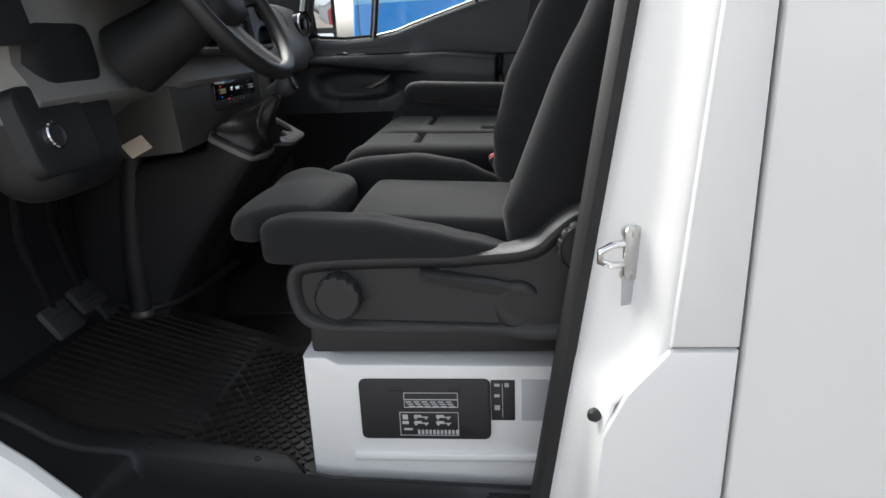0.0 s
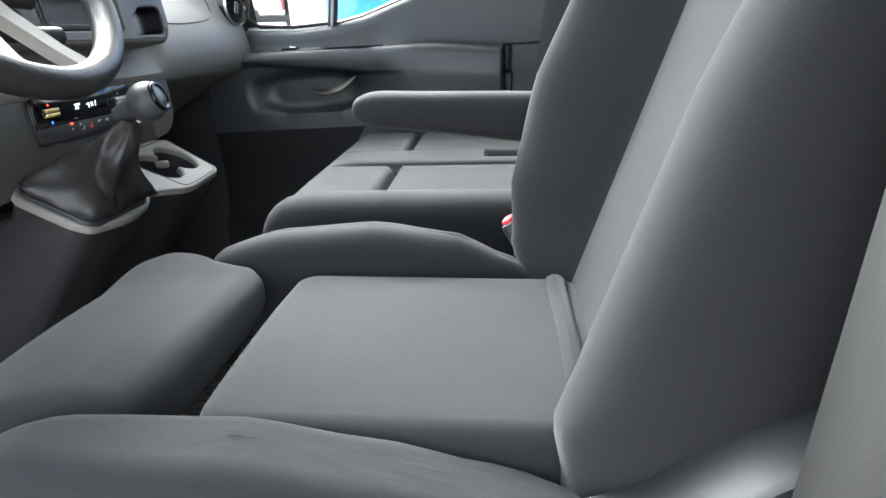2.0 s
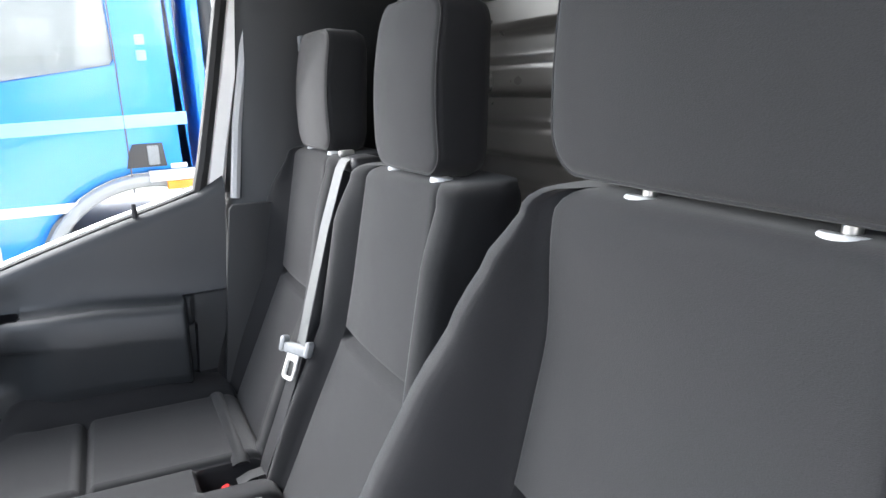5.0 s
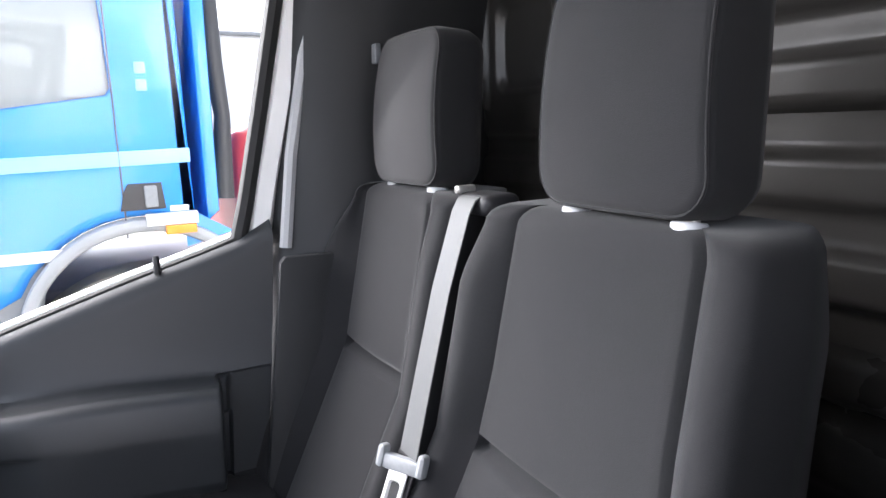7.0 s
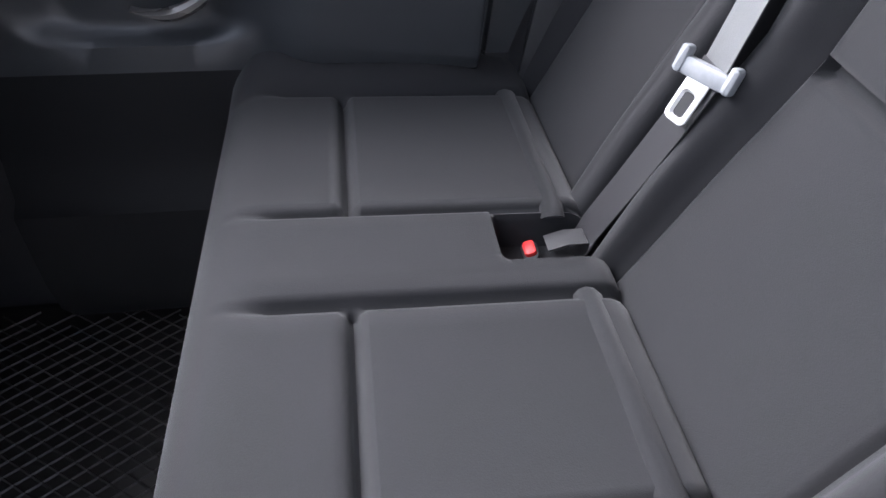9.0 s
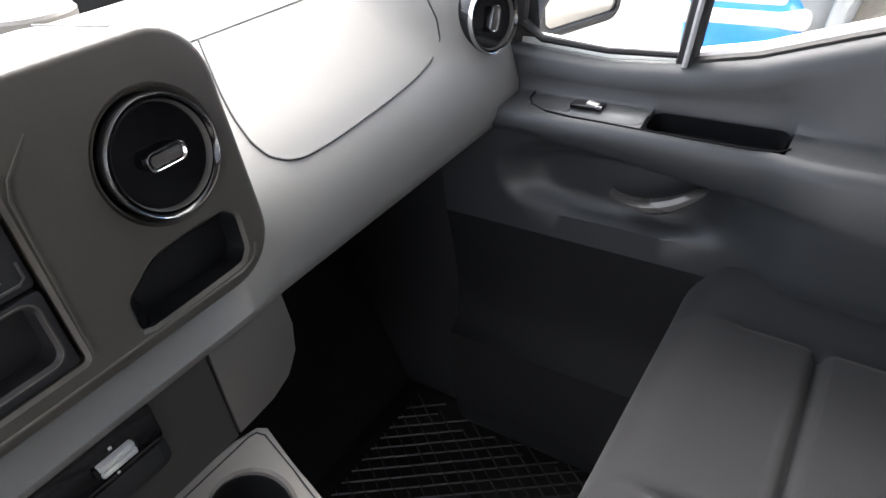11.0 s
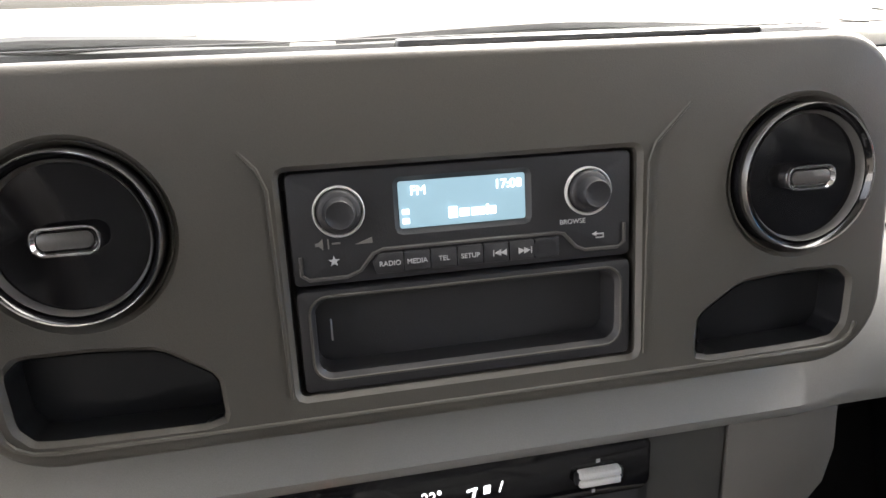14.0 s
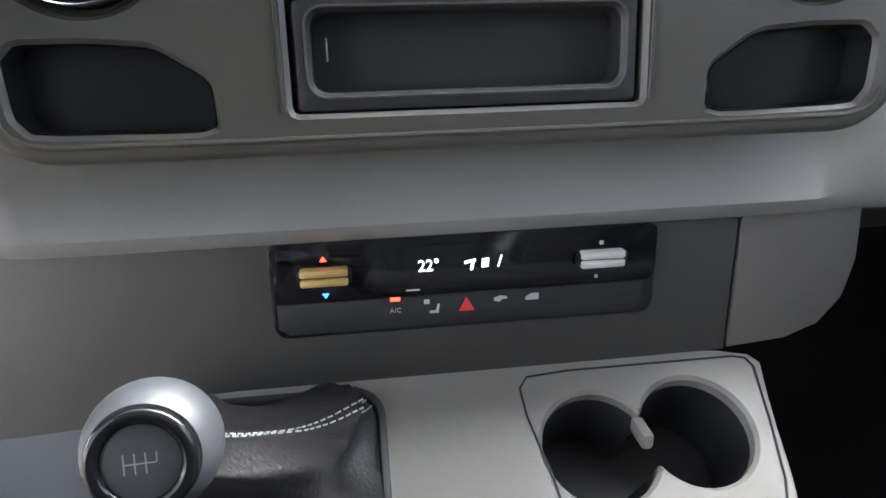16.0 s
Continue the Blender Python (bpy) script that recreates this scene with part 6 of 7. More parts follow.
# grab pocket, its inner shade painted in by a near-black lining
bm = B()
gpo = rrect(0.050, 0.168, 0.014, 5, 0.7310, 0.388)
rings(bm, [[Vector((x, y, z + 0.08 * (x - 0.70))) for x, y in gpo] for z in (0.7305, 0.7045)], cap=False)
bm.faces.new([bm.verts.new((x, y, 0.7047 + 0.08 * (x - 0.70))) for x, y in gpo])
part("grab_pocket", bm, PITBLACK, lining, "grab pocket in the armrest, its deep shade painted in black")
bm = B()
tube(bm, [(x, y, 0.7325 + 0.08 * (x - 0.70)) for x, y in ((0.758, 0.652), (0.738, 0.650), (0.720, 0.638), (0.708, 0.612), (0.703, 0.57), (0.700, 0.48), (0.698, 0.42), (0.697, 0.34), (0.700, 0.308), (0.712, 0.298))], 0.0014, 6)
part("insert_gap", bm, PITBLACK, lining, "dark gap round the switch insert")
# pull handle in its cup
bm = B()
loops = []
for i in range(15):
    t = i / 14
    y = lerp(0.512, 0.382, t)
    z = 0.622 - 0.010 * math.sin(math.pi * t) + 0.032 * t ** 2.2
    h = lerp(0.003, 0.0105, smooth01(t / 0.6)) * (1 - 0.7 * smooth01((t - 0.85) / 0.15))
    x = 0.712 - 0.010 * math.sin(math.pi * t)
    loops.append([Vector((x, y, z + h)), Vector((x - 0.006, y, z + h * 0.4)), Vector((x - 0.006, y, z - h * 0.4)), Vector((x, y, z - h)), Vector((x + 0.012, y, z - h)), Vector((x + 0.012, y, z + h))])
rings(bm, loops)
part("door_handle", bm, RINGGREY, lining, "dark satin door release handle")
# painted sill edge outside the lining
bm = B()
tube(bm, [(0.824, y, sill(y) + 0.001) for y in (-0.14, -0.12, -0.09, -0.05, 0.0, 0.05, 0.10, 0.18, 0.264, 0.31, 0.36, 0.41, 0.45, 0.56, 0.70)], 0.014, 8)
part("sill_paint", bm, PAINT, door, "white painted window sill edge")
# lock knob
bm = B()
lathe(bm, [(0.006, 0), (0.006, 0.028), (0.004, 0.033), (0.002, 0.033)], Matrix.Translation((0.785, 0.05, sill(0.05))), 12)
part("lock_knob", bm, BLACK, lining, "small black lock knob")
# window frame
bm = B()
tube(bm, [(0.80, -0.095, 0.95), (0.803, -0.115, 1.02), (0.797, -0.150, 1.18), (0.785, -0.195, 1.40), (0.75, -0.24, 1.66)], 0.016, 8)
part("rear_channel", bm, RUBBER, door, "black rubber window channel")
bm = B()
loops = []
for y, z, x in ((-0.13, 0.95, 0.81), (-0.150, 1.05, 0.808), (-0.185, 1.20, 0.80), (-0.230, 1.42, 0.785), (-0.275, 1.68, 0.75)):
    loops.append([Vector((x, y + 0.022, z)), Vector((x - 0.018, y + 0.012, z)), Vector((x - 0.022, y - 0.016, z)), Vector((x - 0.005, y - 0.03, z)), Vector((x + 0.03, y - 0.02, z))])
rings(bm, loops)
part("rear_frame", bm, PAINT, door, "white painted window frame")
bm = B()
tube(bm, [(0.80, 0.452, 0.785), (0.80, 0.43, 0.95), (0.795, 0.395, 1.2), (0.77, 0.34, 1.6)], 0.014, 8)
div = part("divider", bm, BLACK, door, "black upright window divider")
bm = B()
tube(bm, [(0.783, 0.449, 0.79), (0.783, 0.427, 0.95), (0.778, 0.392, 1.2), (0.753, 0.337, 1.6)], 0.004, 6)
part("divider_strip", bm, STICKER, div, "bright strip on the divider")
bm = B()
tube(bm, [(0.80, 0.45, 0.800), (0.80, 0.56, 0.795), (0.80, 0.66, 0.802), (0.80, 0.695, 0.825), (0.80, 0.690, 0.90), (0.795, 0.645, 1.10), (0.78, 0.56, 1.35), (0.755, 0.46, 1.62)], [0.005, 0.005, 0.006, 0.010, 0.0145, 0.0145, 0.0145, 0.0145], 8)
part("front_channel", bm, RUBBER, door, "black rubber quarterlight seal")
bm = B()
tube(bm, [(0.796, y, sill(y) + 0.004) for y in (-0.10, -0.05, 0.0, 0.10, 0.2, 0.264, 0.36, 0.45)], 0.007, 6)
part("sill_seal", bm, RUBBER, door, "black window sill seal")
bm = B()
quad_strip(bm, [(0.803, -0.10, 0.90), (0.76, -0.24, 1.70)], [(0.803, 0.70, 0.76), (0.76, 0.44, 1.70)])
pane = part("pane", bm, GLASS, door, "clear door window pane", 0)
pane.visible_shadow = False
bm = B()
rbox(bm, (0.76, 0.10, 1.70), (0.07, 0.75, 0.06), 0.02, 3)
part("top_frame", bm, DARK, door, "dark top of the door frame")

bm = B()
tube(bm, [(0.800, 0.742, 0.79), (0.798, 0.726, 0.875), (0.792, 0.678, 1.093), (0.777, 0.592, 1.35), (0.752, 0.492, 1.62)], 0.0105, 8)
part("front_frame", bm, PAINT, door, "white painted front edge of the door frame")

# ---- pillars on the passenger side
bm = B()
loops = []
for z, x, y, w in ((FLOOR, 0.775, -0.33, 0.19), (0.5, 0.775, -0.335, 0.19), (0.90, 0.772, -0.34, 0.185), (0.93, 0.780, -0.335, 0.16), (1.2, 0.772, -0.365, 0.15), (1.5, 0.745, -0.40, 0.15), (1.85, 0.70, -0.44, 0.15)):
    loops.append([Vector((x - 0.055, y + w * 0.35, z)), Vector((x - 0.02, y + w * 0.95, z)), Vector((x + 0.03, y + w * 1.2, z)), Vector((x + 0.10, y + w * 1.1, z)), Vector((x + 0.10, y - w * 1.7, z)), Vector((x - 0.02, y - w * 1.7, z)), Vector((x - 0.055, y - w * 0.8, z))])
rings(bm, loops)
pillar_r = structure("wall_right_pillar", bm, DARK, "dark plastic lined pillar behind the passenger door", "pillar", 50)
bm = B()
slab(bm, ccw([(0.050, 0.10), (0.094, 0.50), (0.146, 0.912), (0.156, 0.922), (0.30, 0.918), (0.31, 0.905), (0.31, 0.10)]), 0.012, Matrix.Translation((0.722, 0, 0)) @ Matrix(((0, 0, -1), (-1, 0, 0), (0, 1, 0))).to_4x4(), 0.004)
part("lower_trim", bm, DARK, pillar_r, "dark lower pillar trim with a stepped top")
bm = B()
tube(bm, [(0.765, -0.172, 0.93), (0.768, -0.195, 1.10), (0.765, -0.225, 1.25), (0.752, -0.262, 1.45), (0.72, -0.31, 1.70)], 0.012, 8)
part("pillar_seal", bm, STICKER, pillar_r, "pale grey rubber edge along the door opening")
outer_belt = thing("pillar_belt", "grey seat belt strap on the pillar trim", "seat belt", (0.72, -0.36, 1.0))
bm = B()
strap(bm, [(0.700, -0.395, 1.245), (0.704, -0.385, 1.10), (0.706, -0.375, 0.95), (0.708, -0.365, 0.78)], 0.046)
part("webbing", bm, BLACK, outer_belt)
bm = B()
rbox(bm, (0.70, -0.39, 1.255), (0.06, 0.025, 0.030), 0.008, 3)
part("guide_loop", bm, BLACK, outer_belt)
bm = B()
rbox(bm, (0.705, -0.345, 1.275), (0.025, 0.012, 0.035), 0.003, 2)
part("height_button", bm, TRUCKGREY, outer_belt, "pale height adjuster button")
bm = B()
rbox(bm, (0.93, -1.6, 0.7), (0.04, 2.5, 2.4), 0.02, 2)
structure("wall_right_skin", bm, PAINT, "white painted van side", "wall")

# A pillar lining on both sides
for sx, nm in ((1, "wall_right_front_pillar"), (-1, "wall_left_front_pillar")):
    bm = B()
    loops = []
    for z, xi, y0, y1 in ((0.80, 0.80, 0.71, 1.16), (0.92, 0.815, 0.725, 1.20), (1.05, 0.815, 0.70, 1.10), (1.25, 0.80, 0.60, 0.92), (1.5, 0.775, 0.46, 0.68), (1.85, 0.72, 0.25, 0.42)):
        loops.append([Vector((CX + sx * (xi - CX * sx + 0.005), y0, z)), Vector((CX + sx * (xi - 0.0 + 0.02), lerp(y0, y1, 0.45), z)), Vector((CX + sx * (xi + 0.10), y1, z)), Vector((CX + sx * (xi + 0.17), y1 + 0.05, z)), Vector((CX + sx * (xi + 0.15), y0 + 0.03, z)), Vector((CX + sx * (xi + 0.06), y0 - 0.012, z))])
    if sx == 1:
        for lp in loops:
            lp[0].y += 0.042
            lp[5].y -= 0.030
    rings(bm, loops)
    structure(nm, bm, DARK, "dark lined windscreen pillar", "pillar", 50)

# side panels of the footwells
for sx, y0, nm in ((1, 0.76, "wall_right_footwell"), (-1, 0.98, "wall_left_footwell")):
    bm = B()
    rbox(bm, (CX + sx * 0.865, (y0 + 1.24) / 2, 0.36), (0.05, 1.24 - y0, 0.86), 0.01, 2)
    structure(nm, bm, BLACK, "black footwell side lining", "wall")

# ---- windscreen, scuttle, bonnet, wipers
WB, WT = (1.26, 0.945), (0.60, 1.664)
bm = B()
quad_strip(bm, [(CX - 0.95, *WB), (CX - 0.80, *WT)], [(CX + 0.97, *WB), (CX + 0.80, *WT)])
ws = structure("window_1", bm, GLASS, "clear sloping windscreen", "windscreen", 0)
ws.visible_shadow = False
bm = B()
tube(bm, [(CX - 0.95, 1.262, 0.95), (CX - 0.4, 1.285, 0.948), (CX, 1.29, 0.947), (CX + 0.4, 1.285, 0.948), (CX + 0.96, 1.262, 0.95)], 0.012, 8)
structure("trim_screen_seal", bm, RUBBER, "black windscreen edge seal", "seal")
bm = B()
loops = []
for x in [CX - 1.0 + 0.1 * i for i in range(21)]:
    dx = abs(x - CX)
    loops.append([Vector((x, 1.28, 0.93)), Vector((x, 1.36 - 0.06 * dx, 0.905 - 0.03 * dx * dx)), Vector((x, 1.37 - 0.06 * dx, 0.915 - 0.03 * dx * dx)), Vector((x, 1.46 - 0.08 * dx, 0.936 - 0.20 * dx * dx)), Vector((x, 1.56 - 0.08 * dx, 0.926 - 0.20 * dx * dx)), Vector((x, 1.72 - 0.10 * dx, 0.84 - 0.22 * dx * dx)), Vector((x, 1.84 - 0.15 * dx, 0.70 - 0.22 * dx * dx)), Vector((x, 1.90 - 0.20 * dx, 0.30)), Vector((x, 1.90 - 0.2 * dx, -0.2))])
rings(bm, loops, cap=False, closed=False)
structure("bonnet", bm, PAINT, "white painted van bonnet", "bonnet", 50)
bm = B()
rbox(bm, (CX, 1.31, 0.915), (1.8, 0.08, 0.02), 0.006, 2)
structure("trim_scuttle", bm, BLACK, "black plastic scuttle panel", "scuttle")


def wiper(x0, x1, piv):
    w = thing("windscreen_wiper", "black windscreen wiper resting on the glass", "wiper", (piv, 1.30, 0.94), "wipers")
    bm = B()
    tube(bm, [(piv, 1.31, 0.945), (lerp(piv, x1, 0.25), 1.285, 0.962), (lerp(piv, x1, 0.75), 1.258, 0.972)], [0.012, 0.008, 0.006], 8)
    part("arm", bm, RINGGREY, w)
    bm = B()
    tube(bm, [(lerp(x0, x1, k / 8), 1.255 - 0.006 * math.sin(math.pi * k / 8), 0.962 + 0.010 * math.sin(math.pi * k / 8)) for k in range(9)], [0.004, 0.006, 0.007, 0.008, 0.010, 0.008, 0.007, 0.006, 0.004], 6)
    part("blade", bm, RUBBER, w)


wiper(-0.10, 0.52, 0.02)
wiper(-0.78, -0.16, -0.62)

# ---- paper sheet and holder at the screen
sheet = thing("paper_sheet", "printed paper sheet standing against the windscreen", "paper sheet", (0.70, 1.2, 0.97))


def on_screen(x, s, lift=0.02):
    """A place on the inner face of the windscreen, s metres up the slope."""
    d = Vector((0, WT[0] - WB[0], WT[1] - WB[1])).normalized()
    return Vector((x, WB[0], WB[1])) + d * s + Vector((0, -0.72, -0.66)) * lift


SC = [on_screen(0.415, 0.078), on_screen(0.80, 0.008), on_screen(0.894, 0.178), on_screen(0.461, 0.247)]


def sheet_at(u, v, lift=0.0):
    p = SC[0].lerp(SC[1], u).lerp(SC[3].lerp(SC[2], u), v)
    return p + Vector((0, -0.72, -0.66)) * (lift + 0.006 * math.sin(3 * u + 2 * v))


bm = B()
g = [[bm.verts.new(sheet_at(i / 12, k / 8)) for i in range(13)] for k in range(9)]
for a, b in zip(g, g[1:]):
    for i in range(12):
        bm.faces.new((a[i], a[i + 1], b[i + 1], b[i]))
paper = part("sheet", bm, PAPER, sheet, "white paper, print showing through mirrored")


def print_bar(u, v, du, dv, material=INK, name="print_bar"):
    bm = B()
    n = 4
    lo = [bm.verts.new(sheet_at(u + du * (i / n - 0.5), v - dv / 2, 0.0012)) for i in range(n + 1)]
    hi = [bm.verts.new(sheet_at(u + du * (i / n - 0.5), v + dv / 2, 0.0012)) for i in range(n + 1)]
    for i in range(n):
        bm.faces.new((lo[i], lo[i + 1], hi[i + 1], hi[i]))
    part(name, bm, material, paper, smooth=0)


print_bar(0.5, 0.82, 0.98, 0.02, BLUEINK, "blue_rule")
SLATE = mat("faded_print", (0.42, 0.43, 0.45), 0.8, 0, 200, 0)
for u, v, du, dv in ((0.36, 0.91, 0.18, 0.06), (0.72, 0.93, 0.34, 0.025), (0.66, 0.36, 0.15, 0.025), (0.66, 0.24, 0.07, 0.025), (0.62, 0.10, 0.16, 0.025)):
    print_bar(u, v, du, dv, SLATE)


def sheet_words(s, u, v, size):
    cu = bpy.data.curves.new("sheet_text", "FONT")
    cu.body, cu.size, cu.align_x, cu.align_y = s, 1.0, "CENTER", "CENTER"
    ob = bpy.data.objects.new("sheet_text", cu)
    me = bpy.data.meshes.new_from_object(ob)
    bpy.data.objects.remove(ob)
    for vert in me.vertices:
        vert.co = sheet_at(u - vert.co.x * size, v + vert.co.y * size * 2.0, 0.0014)
    me.materials.clear()
    me.materials.append(SLATE)
    o = new("sheet_text", me)
    o.parent = paper
    o.matrix_parent_inverse = paper.matrix_world.inverted()


sheet_words("70118682", 0.68, 0.56, 0.085)
sheet_words("09-2019", 0.28, 0.62, 0.048)
sheet_words("140 HP", 0.25, 0.47, 0.045)
sheet_words("Manual (6)", 0.20, 0.30, 0.045)

holder = thing("phone_holder", "dark windscreen holder arm with round ball clip", "holder", (0.80, 1.0, 0.96))
bm = B()
tube(bm, [(0.73, 1.06, 0.975), (0.80, 1.0, 0.985), (0.88, 0.93, 1.0)], [0.010, 0.013, 0.012], 10)
hb = part("arm", bm, BLACK, holder)
bm = B()
lathe(bm, [(0.020, -0.012), (0.022, 0.0), (0.020, 0.012), (0.016, 0.012), (0.015, -0.008)], axis((0.735, 0.955, 0.972), (-0.5, -0.85, 0.1)), 20)
part("ring", bm, BLACK, hb, "open black ring")
bm = B()
bmesh.ops.create_icosphere(bm, subdivisions=3, radius=0.018, matrix=Matrix.Translation((0.680, 1.09, 0.986)))
part("ball", bm, BLACK, hb, "brownish black ball")
bm = B()
tube(bm, [(0.680, 1.09, 0.986), (0.712, 1.07, 0.985), (0.728, 1.06, 0.978), (0.72, 1.07, 0.962)], 0.006, 8)
part("neck", bm, BLACK, hb)
roll = thing("paper_roll", "small crumpled white paper roll behind the holder", "paper roll", (0.83, 1.08, 0.99))
bm = B()
tube(bm, [(0.755, 1.11, 0.975), (0.80, 1.08, 0.987), (0.85, 1.04, 1.0), (0.885, 1.01, 1.005)], [0.020, 0.026, 0.030, 0.026], 16)
rp = part("roll", bm, PAPER, roll)
bm = B()
for x, y, z in ((0.79, 1.062, 0.998), (0.81, 1.05, 0.990), (0.83, 1.03, 1.008), (0.85, 1.02, 0.994)):
    rbox(bm, (x, y, z), (0.008, 0.004, 0.004), 0.001, 1)
part("specks", bm, INK, rp, "dark print specks")

# vent at the passenger end of the dash
ev = thing("end_vent", "round gloss black air vent at the dash end", "air vent", (0.73, 0.72, 0.845))
vent(ev, axis((0.711, 0.697, 0.852), (-0.24, -0.97, 0.08)), 0.046, 70)

# ---- outside mirror
mir = thing("side_mirror", "dark framed wing mirror with two glasses and white cap", "wing mirror", (1.0, 0.70, 0.80))
mm = Matrix.Translation((1.085, 0.715, 0.905)) @ Matrix.Rotation(radians(-22), 4, "Z") @ Matrix.Rotation(radians(90), 4, "X")
bm = B()
plate(bm, rrect(0.212, 0.345, 0.035, 6, 0, -0.006), [(rrect(0.184, 0.218, 0.022, 5, 0.0, 0.045), 0.008, True), (rrect(0.184, 0.076, 0.016, 5, 0.0, -0.122), 0.008, True)], mm, 0.05, 0.012, 3)
mh = part("housing", bm, BLACK, mir, "dark mirror frame")
bm = B()
slab(bm, rrect(0.222, 0.300, 0.05, 6, 0.004, -0.02), 0.055, mm @ Matrix.Translation((0, 0, -0.09)), 0.02)
part("cap", bm, PAINT, mh, "white back cap of the mirror")
for w, h, cy in ((0.182, 0.216, 0.045), (0.182, 0.074, -0.122)):
    bm = B()
    slab(bm, rrect(w, h, 0.02, 5, 0, cy), 0.002, mm @ Matrix.Translation((0, 0, -0.007)), 0.0005)
    part("mirror_glass", bm, MIRROR, mh, "mirror glass")
bm = B()
tube(bm, [(0.84, 0.74, 0.80), (0.93, 0.75, 0.82), (1.02, 0.76, 0.84)], [0.04, 0.032, 0.03], 12)
part("foot", bm, BLACK, mir, "black mirror foot")


# ================================================================ outside: blue truck
TX = 2.6
truck = thing("truck", "blue lorry cab with white wheel arch parked alongside", "truck", (TX + 1.0, 0.3, GROUND_Z))
tm = Matrix.Translation((TX, 0, 0)) @ Matrix(((0, 0, -1), (-1, 0, 0), (0, 1, 0))).to_4x4()


def ty(pts):
    """Outline given as (y, z) on the side of the truck."""
    return ccw([(-y, z) for y, z in pts])


def arc(cy, cz, r, a0, a1, n=14):
    return [(cy + r * math.cos(radians(lerp(a0, a1, i / n))), cz + r * math.sin(radians(lerp(a0, a1, i / n)))) for i in range(n + 1)]


AY, AZ, AR = -0.06, 0.30, 0.445
bm = B()
outl = [(0.90, 0.40), (0.915, 0.75), (0.89, 1.25), (0.80, 2.2), (-0.27, 2.25), (-0.28, 0.72)] + arc(AY, AZ, AR + 0.06, 122, 25, 10) + [(0.62, 0.40)]
win = ty([(0.00, 1.33), (0.02, 1.30), (0.60, 1.22), (0.70, 1.25), (0.60, 1.95), (0.02, 1.98)])
plate(bm, ty(outl), [(win, 0.03, True)], tm, 1.9, 0.05, 4)
cab = part("cab", bm, TRUCKBLUE, truck, "gloss blue cab shell", 35)
bm = B()
slab(bm, offset(win, 0.006), 0.004, tm @ Matrix.Translation((0, 0, -0.026)), 0.001)
part("side_window", bm, DARKGLASS, cab, "pale reflecting side window")
bm = B()
slab(bm, ty([(0.89, 1.00), (0.89, 1.06), (-0.275, 1.085), (-0.275, 1.025)]), 0.004, tm, 0.001)
part("light_stripe", bm, TRUCKLIGHT, cab, "pale blue stripe")
bm = B()
slab(bm, ty([(0.90, 0.660), (0.90, 0.705), (0.20, 0.700), (0.24, 0.655)]), 0.006, tm, 0.002)
part("white_strip", bm, TRUCKWHITE, cab, "white lower strip")
bm = B()
slab(bm, ty([(0.58, 0.715), (0.58, 0.785), (0.75, 0.785), (0.75, 0.715)]), 0.010, tm, 0.003)
part("white_plate", bm, TRUCKWHITE, cab, "small white plate above the lower strip")
for y in (0.00, 0.86):
    bm = B()
    tube(bm, [tm @ Vector((-y + 0.0, 0.72, 0.001)), tm @ Vector((-y, 1.3, 0.001)), tm @ Vector((-y, 1.98, 0.001))], 0.004, 6)
    part("door_gap", bm, INK, cab, "door shut line")
bm = B()
slab(bm, ty([(0.015, 0.835), (0.0, 0.905), (-0.02, 0.945), (-0.15, 0.945), (-0.16, 0.835)]), 0.012, tm, 0.004)
hw_ = part("handle_plate", bm, BLACK, cab, "black door handle plate")
bm = B()
rbox(bm, tm @ Vector((0.105, 0.89, 0.014)), (0.02, 0.05, 0.09), 0.006, 2)
part("grip", bm, TRUCKGREY, hw_)
bm = B()
slab(bm, ty([(-0.075, 0.768), (-0.075, 0.817), (-0.279, 0.817), (-0.279, 0.768)]), 0.055, tm, 0.004)
part("side_marker_base", bm, TRUCKWHITE, cab, "white marker panel")
bm = B()
slab(bm, ty([(-0.147, 0.730), (-0.147, 0.766), (-0.268, 0.766), (-0.268, 0.730)]), 0.070, tm, 0.004)
part("indicator", bm, AMBER, cab, "amber side indicator")
bm = B()
arch = arc(AY, AZ, AR, -8, 150, 22)
arch2 = arc(AY, AZ, AR + 0.055, 150, -8, 22)
slab(bm, ty(arch + arch2), 0.10, tm @ Matrix.Translation((0, 0, -0.06)), 0.02)
part("wheel_arch", bm, ARCHGREY, truck, "white plastic wheel arch")
bm = B()
slab(bm, ty([(0.36, 0.36), (0.30, 0.645), (0.86, 0.645), (0.86, 0.05), (0.48, 0.02)]), 0.9, tm @ Matrix.Translation((0, 0, -0.92)), 0.03)
stp = part("entry_step", bm, TRUCKGREY, truck, "grey entry step panel")
bm = B()
rbox(bm, (TX + 0.01, 0.77, 0.47), (0.05, 0.40, 0.16), 0.02, 2)
part("step_tread", bm, TRUCKWHITE, stp)
bm = B()
rbox(bm, (TX + 0.52, 0.72, 0.28), (1.08, 0.46, 0.34), 0.10, 5)
bp_ = part("bumper", bm, TRUCKBLUE, truck, "blue front bumper")
bm = B()
rbox(bm, (TX + 0.52, 0.72, 0.345), (1.092, 0.472, 0.075), 0.03, 4)
part("bumper_stripe", bm, TRUCKWHITE, bp_, "white bumper stripe")
wmx = axis((TX + 0.18, AY, GROUND_Z + 0.60), (-1, 0, 0)) @ Matrix.Diagonal((1.15, 1.15, 1, 1))
bm = B()
lathe(bm, [(0.28, -0.14), (0.46, -0.15), (0.515, -0.11), (0.52, 0.0), (0.515, 0.10), (0.46, 0.145), (0.30, 0.13), (0.28, 0.08)], wmx, 48)
whl = part("wheel", bm, TYRE, truck, "dusty rubber tyre")
bm = B()
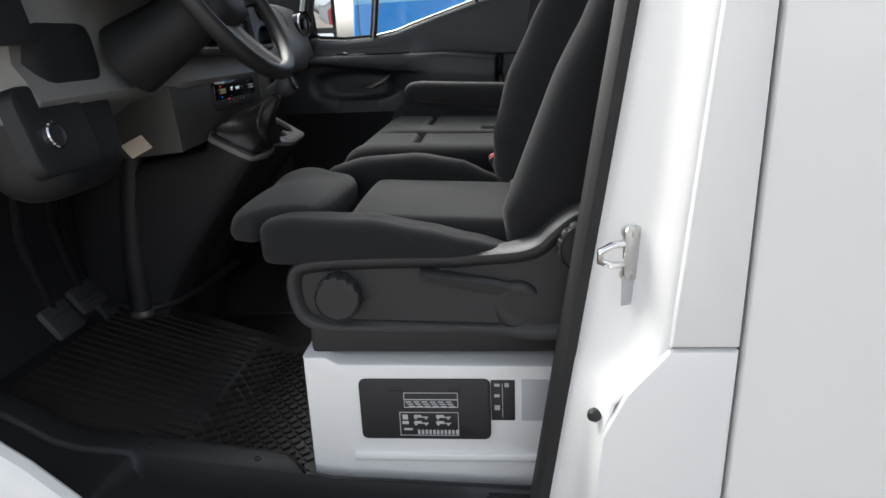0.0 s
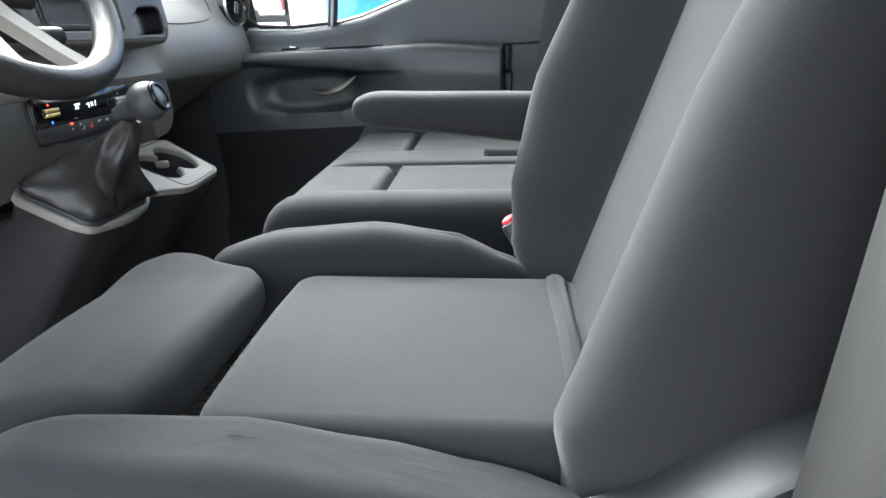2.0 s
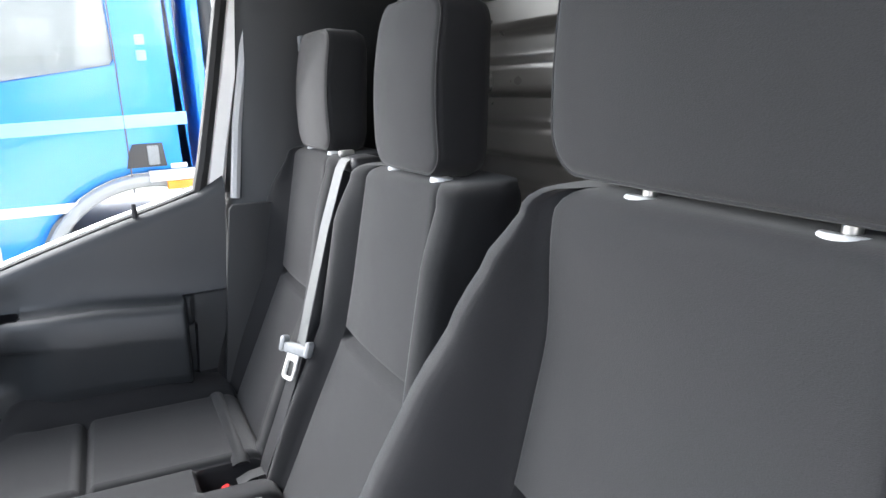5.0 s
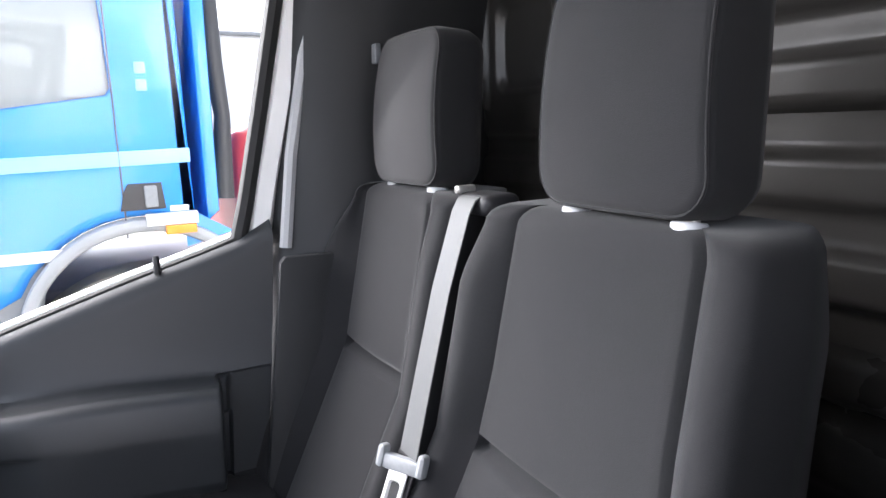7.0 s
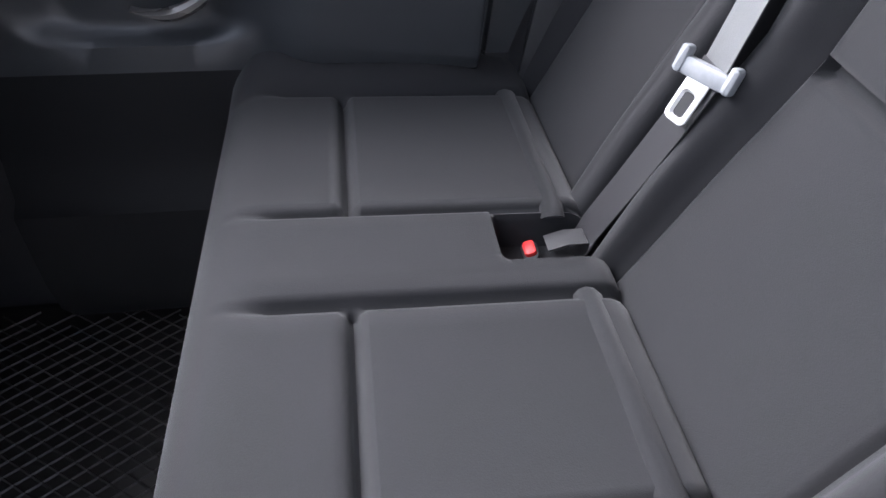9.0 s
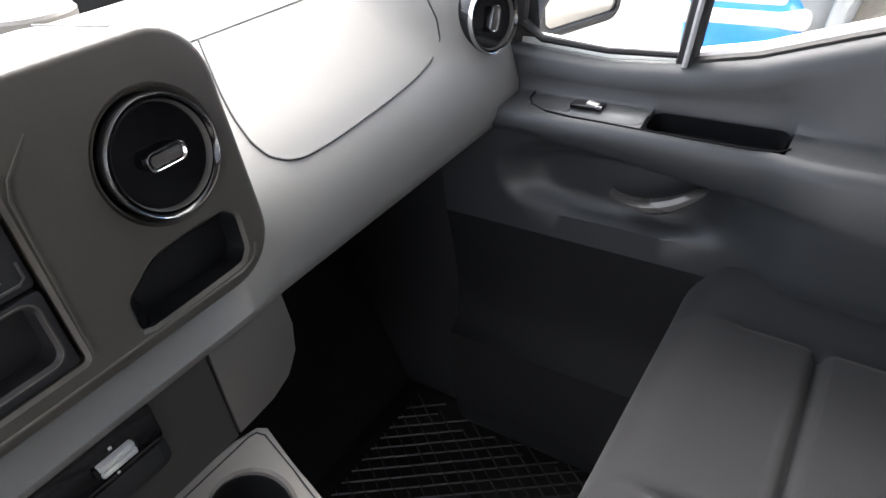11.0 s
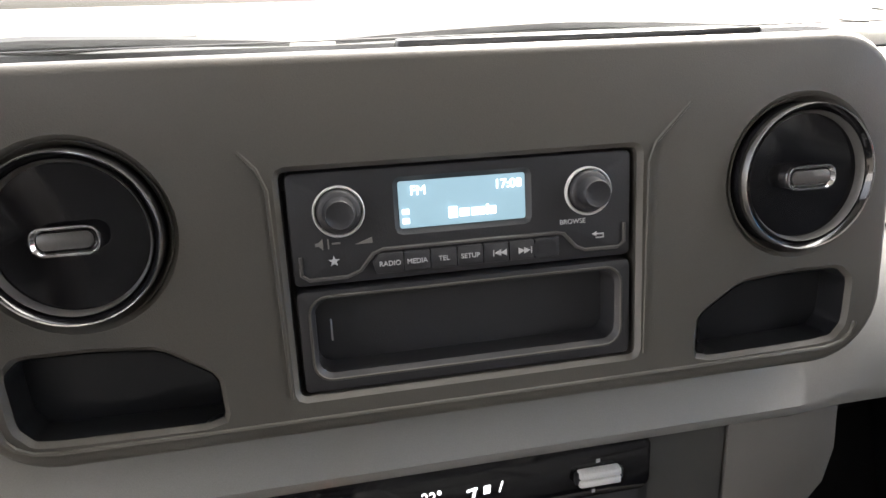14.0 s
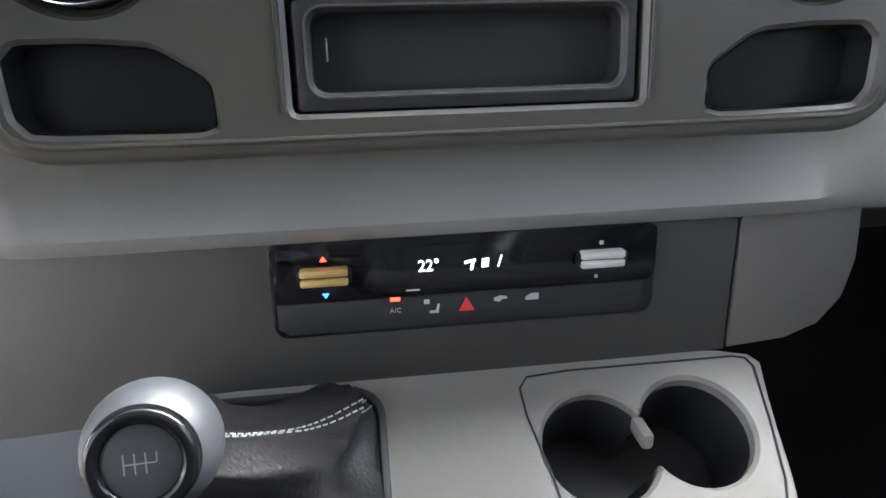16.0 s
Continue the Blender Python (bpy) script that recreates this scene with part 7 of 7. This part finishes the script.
lathe(bm, [(0.285, 0.09), (0.27, 0.12), (0.25, 0.06), (0.16, 0.03), (0.15, 0.10), (0.10, 0.12), (0.05, 0.12)], wmx, 40)
part("rim", bm, TRUCKGREY, whl, "grey steel rim")
bm = B()
rbox(bm, (TX + 1.2, AY, 0.2), (1.5, 1.0, 0.5), 0.02)
part("underbody", bm, INK, truck, "dark underbody")
for z in (1.413, 1.344):
    bm = B()
    slab(bm, rrect(0.042, 0.046, 0.006, 3, 0.113, z), 0.004, tm, 0.001)
    part("pale_label", bm, TRUCKLIGHT, cab, "small pale label behind the door")
bm = B()
slab(bm, rrect(0.075, 0.024, 0.003, 2, 0.213, 0.832), 0.004, tm, 0.001)
part("name_badge", bm, TRUCKWHITE, cab, "small pale badge")
bm = B()
tube(bm, [(TX + 0.12, -0.42, 1.95), (TX + 0.12, -0.425, 1.45), (TX + 0.12, -0.445, 1.22), (TX + 0.12, -0.42, 0.85)], [0.040, 0.042, 0.036, 0.05], 12)
part("intake_duct", bm, BLACK, truck, "black air intake duct behind the cab")
# behind the cab: side deflector, red body, mirror arm of another vehicle
bm = B()
slab(bm, ty([(-0.33, 0.75), (-0.335, 2.2), (-0.40, 2.2), (-0.39, 0.80)]), 0.9, tm @ Matrix.Translation((0, 0, -0.95)), 0.02)
part("rear_panel", bm, TRUCKBLUE, truck, "blue panel behind the cab")
red = thing("red_vehicle", "red vehicle partly hidden behind the lorry", "vehicle", (TX + 1.2, -1.2, GROUND_Z))
bm = B()
rbox(bm, (TX + 1.3, -0.95, 0.72), (1.2, 0.7, 0.9), 0.08, 3)
part("body", bm, REDPAINT, red)
bm = B()
rbox(bm, (TX + 1.3, -0.95, 0.15), (1.1, 0.6, 0.4), 0.05, 2)
part("chassis", bm, INK, red)

# far pale building line round the yard
for name, c, s in (("warehouse", (30, -20, 2.2), (3, 40, 5.6)), ("warehouse", (-40, 0, 3), (4, 60, 7.2))):
    wh = thing(name, "pale grey warehouse at the edge of the yard", "building", (c[0], c[1], GROUND_Z))
    bm = B()
    rbox(bm, c, s, 0.05, 1)
    part("wall", bm, TRUCKWHITE, wh)
    bm = B()
    rbox(bm, (c[0], c[1], c[2] + s[2] / 2 + 0.1), (s[0] + 0.4, s[1] + 0.4, 0.2), 0.05, 1)
    part("roof", bm, TRUCKGREY, wh)
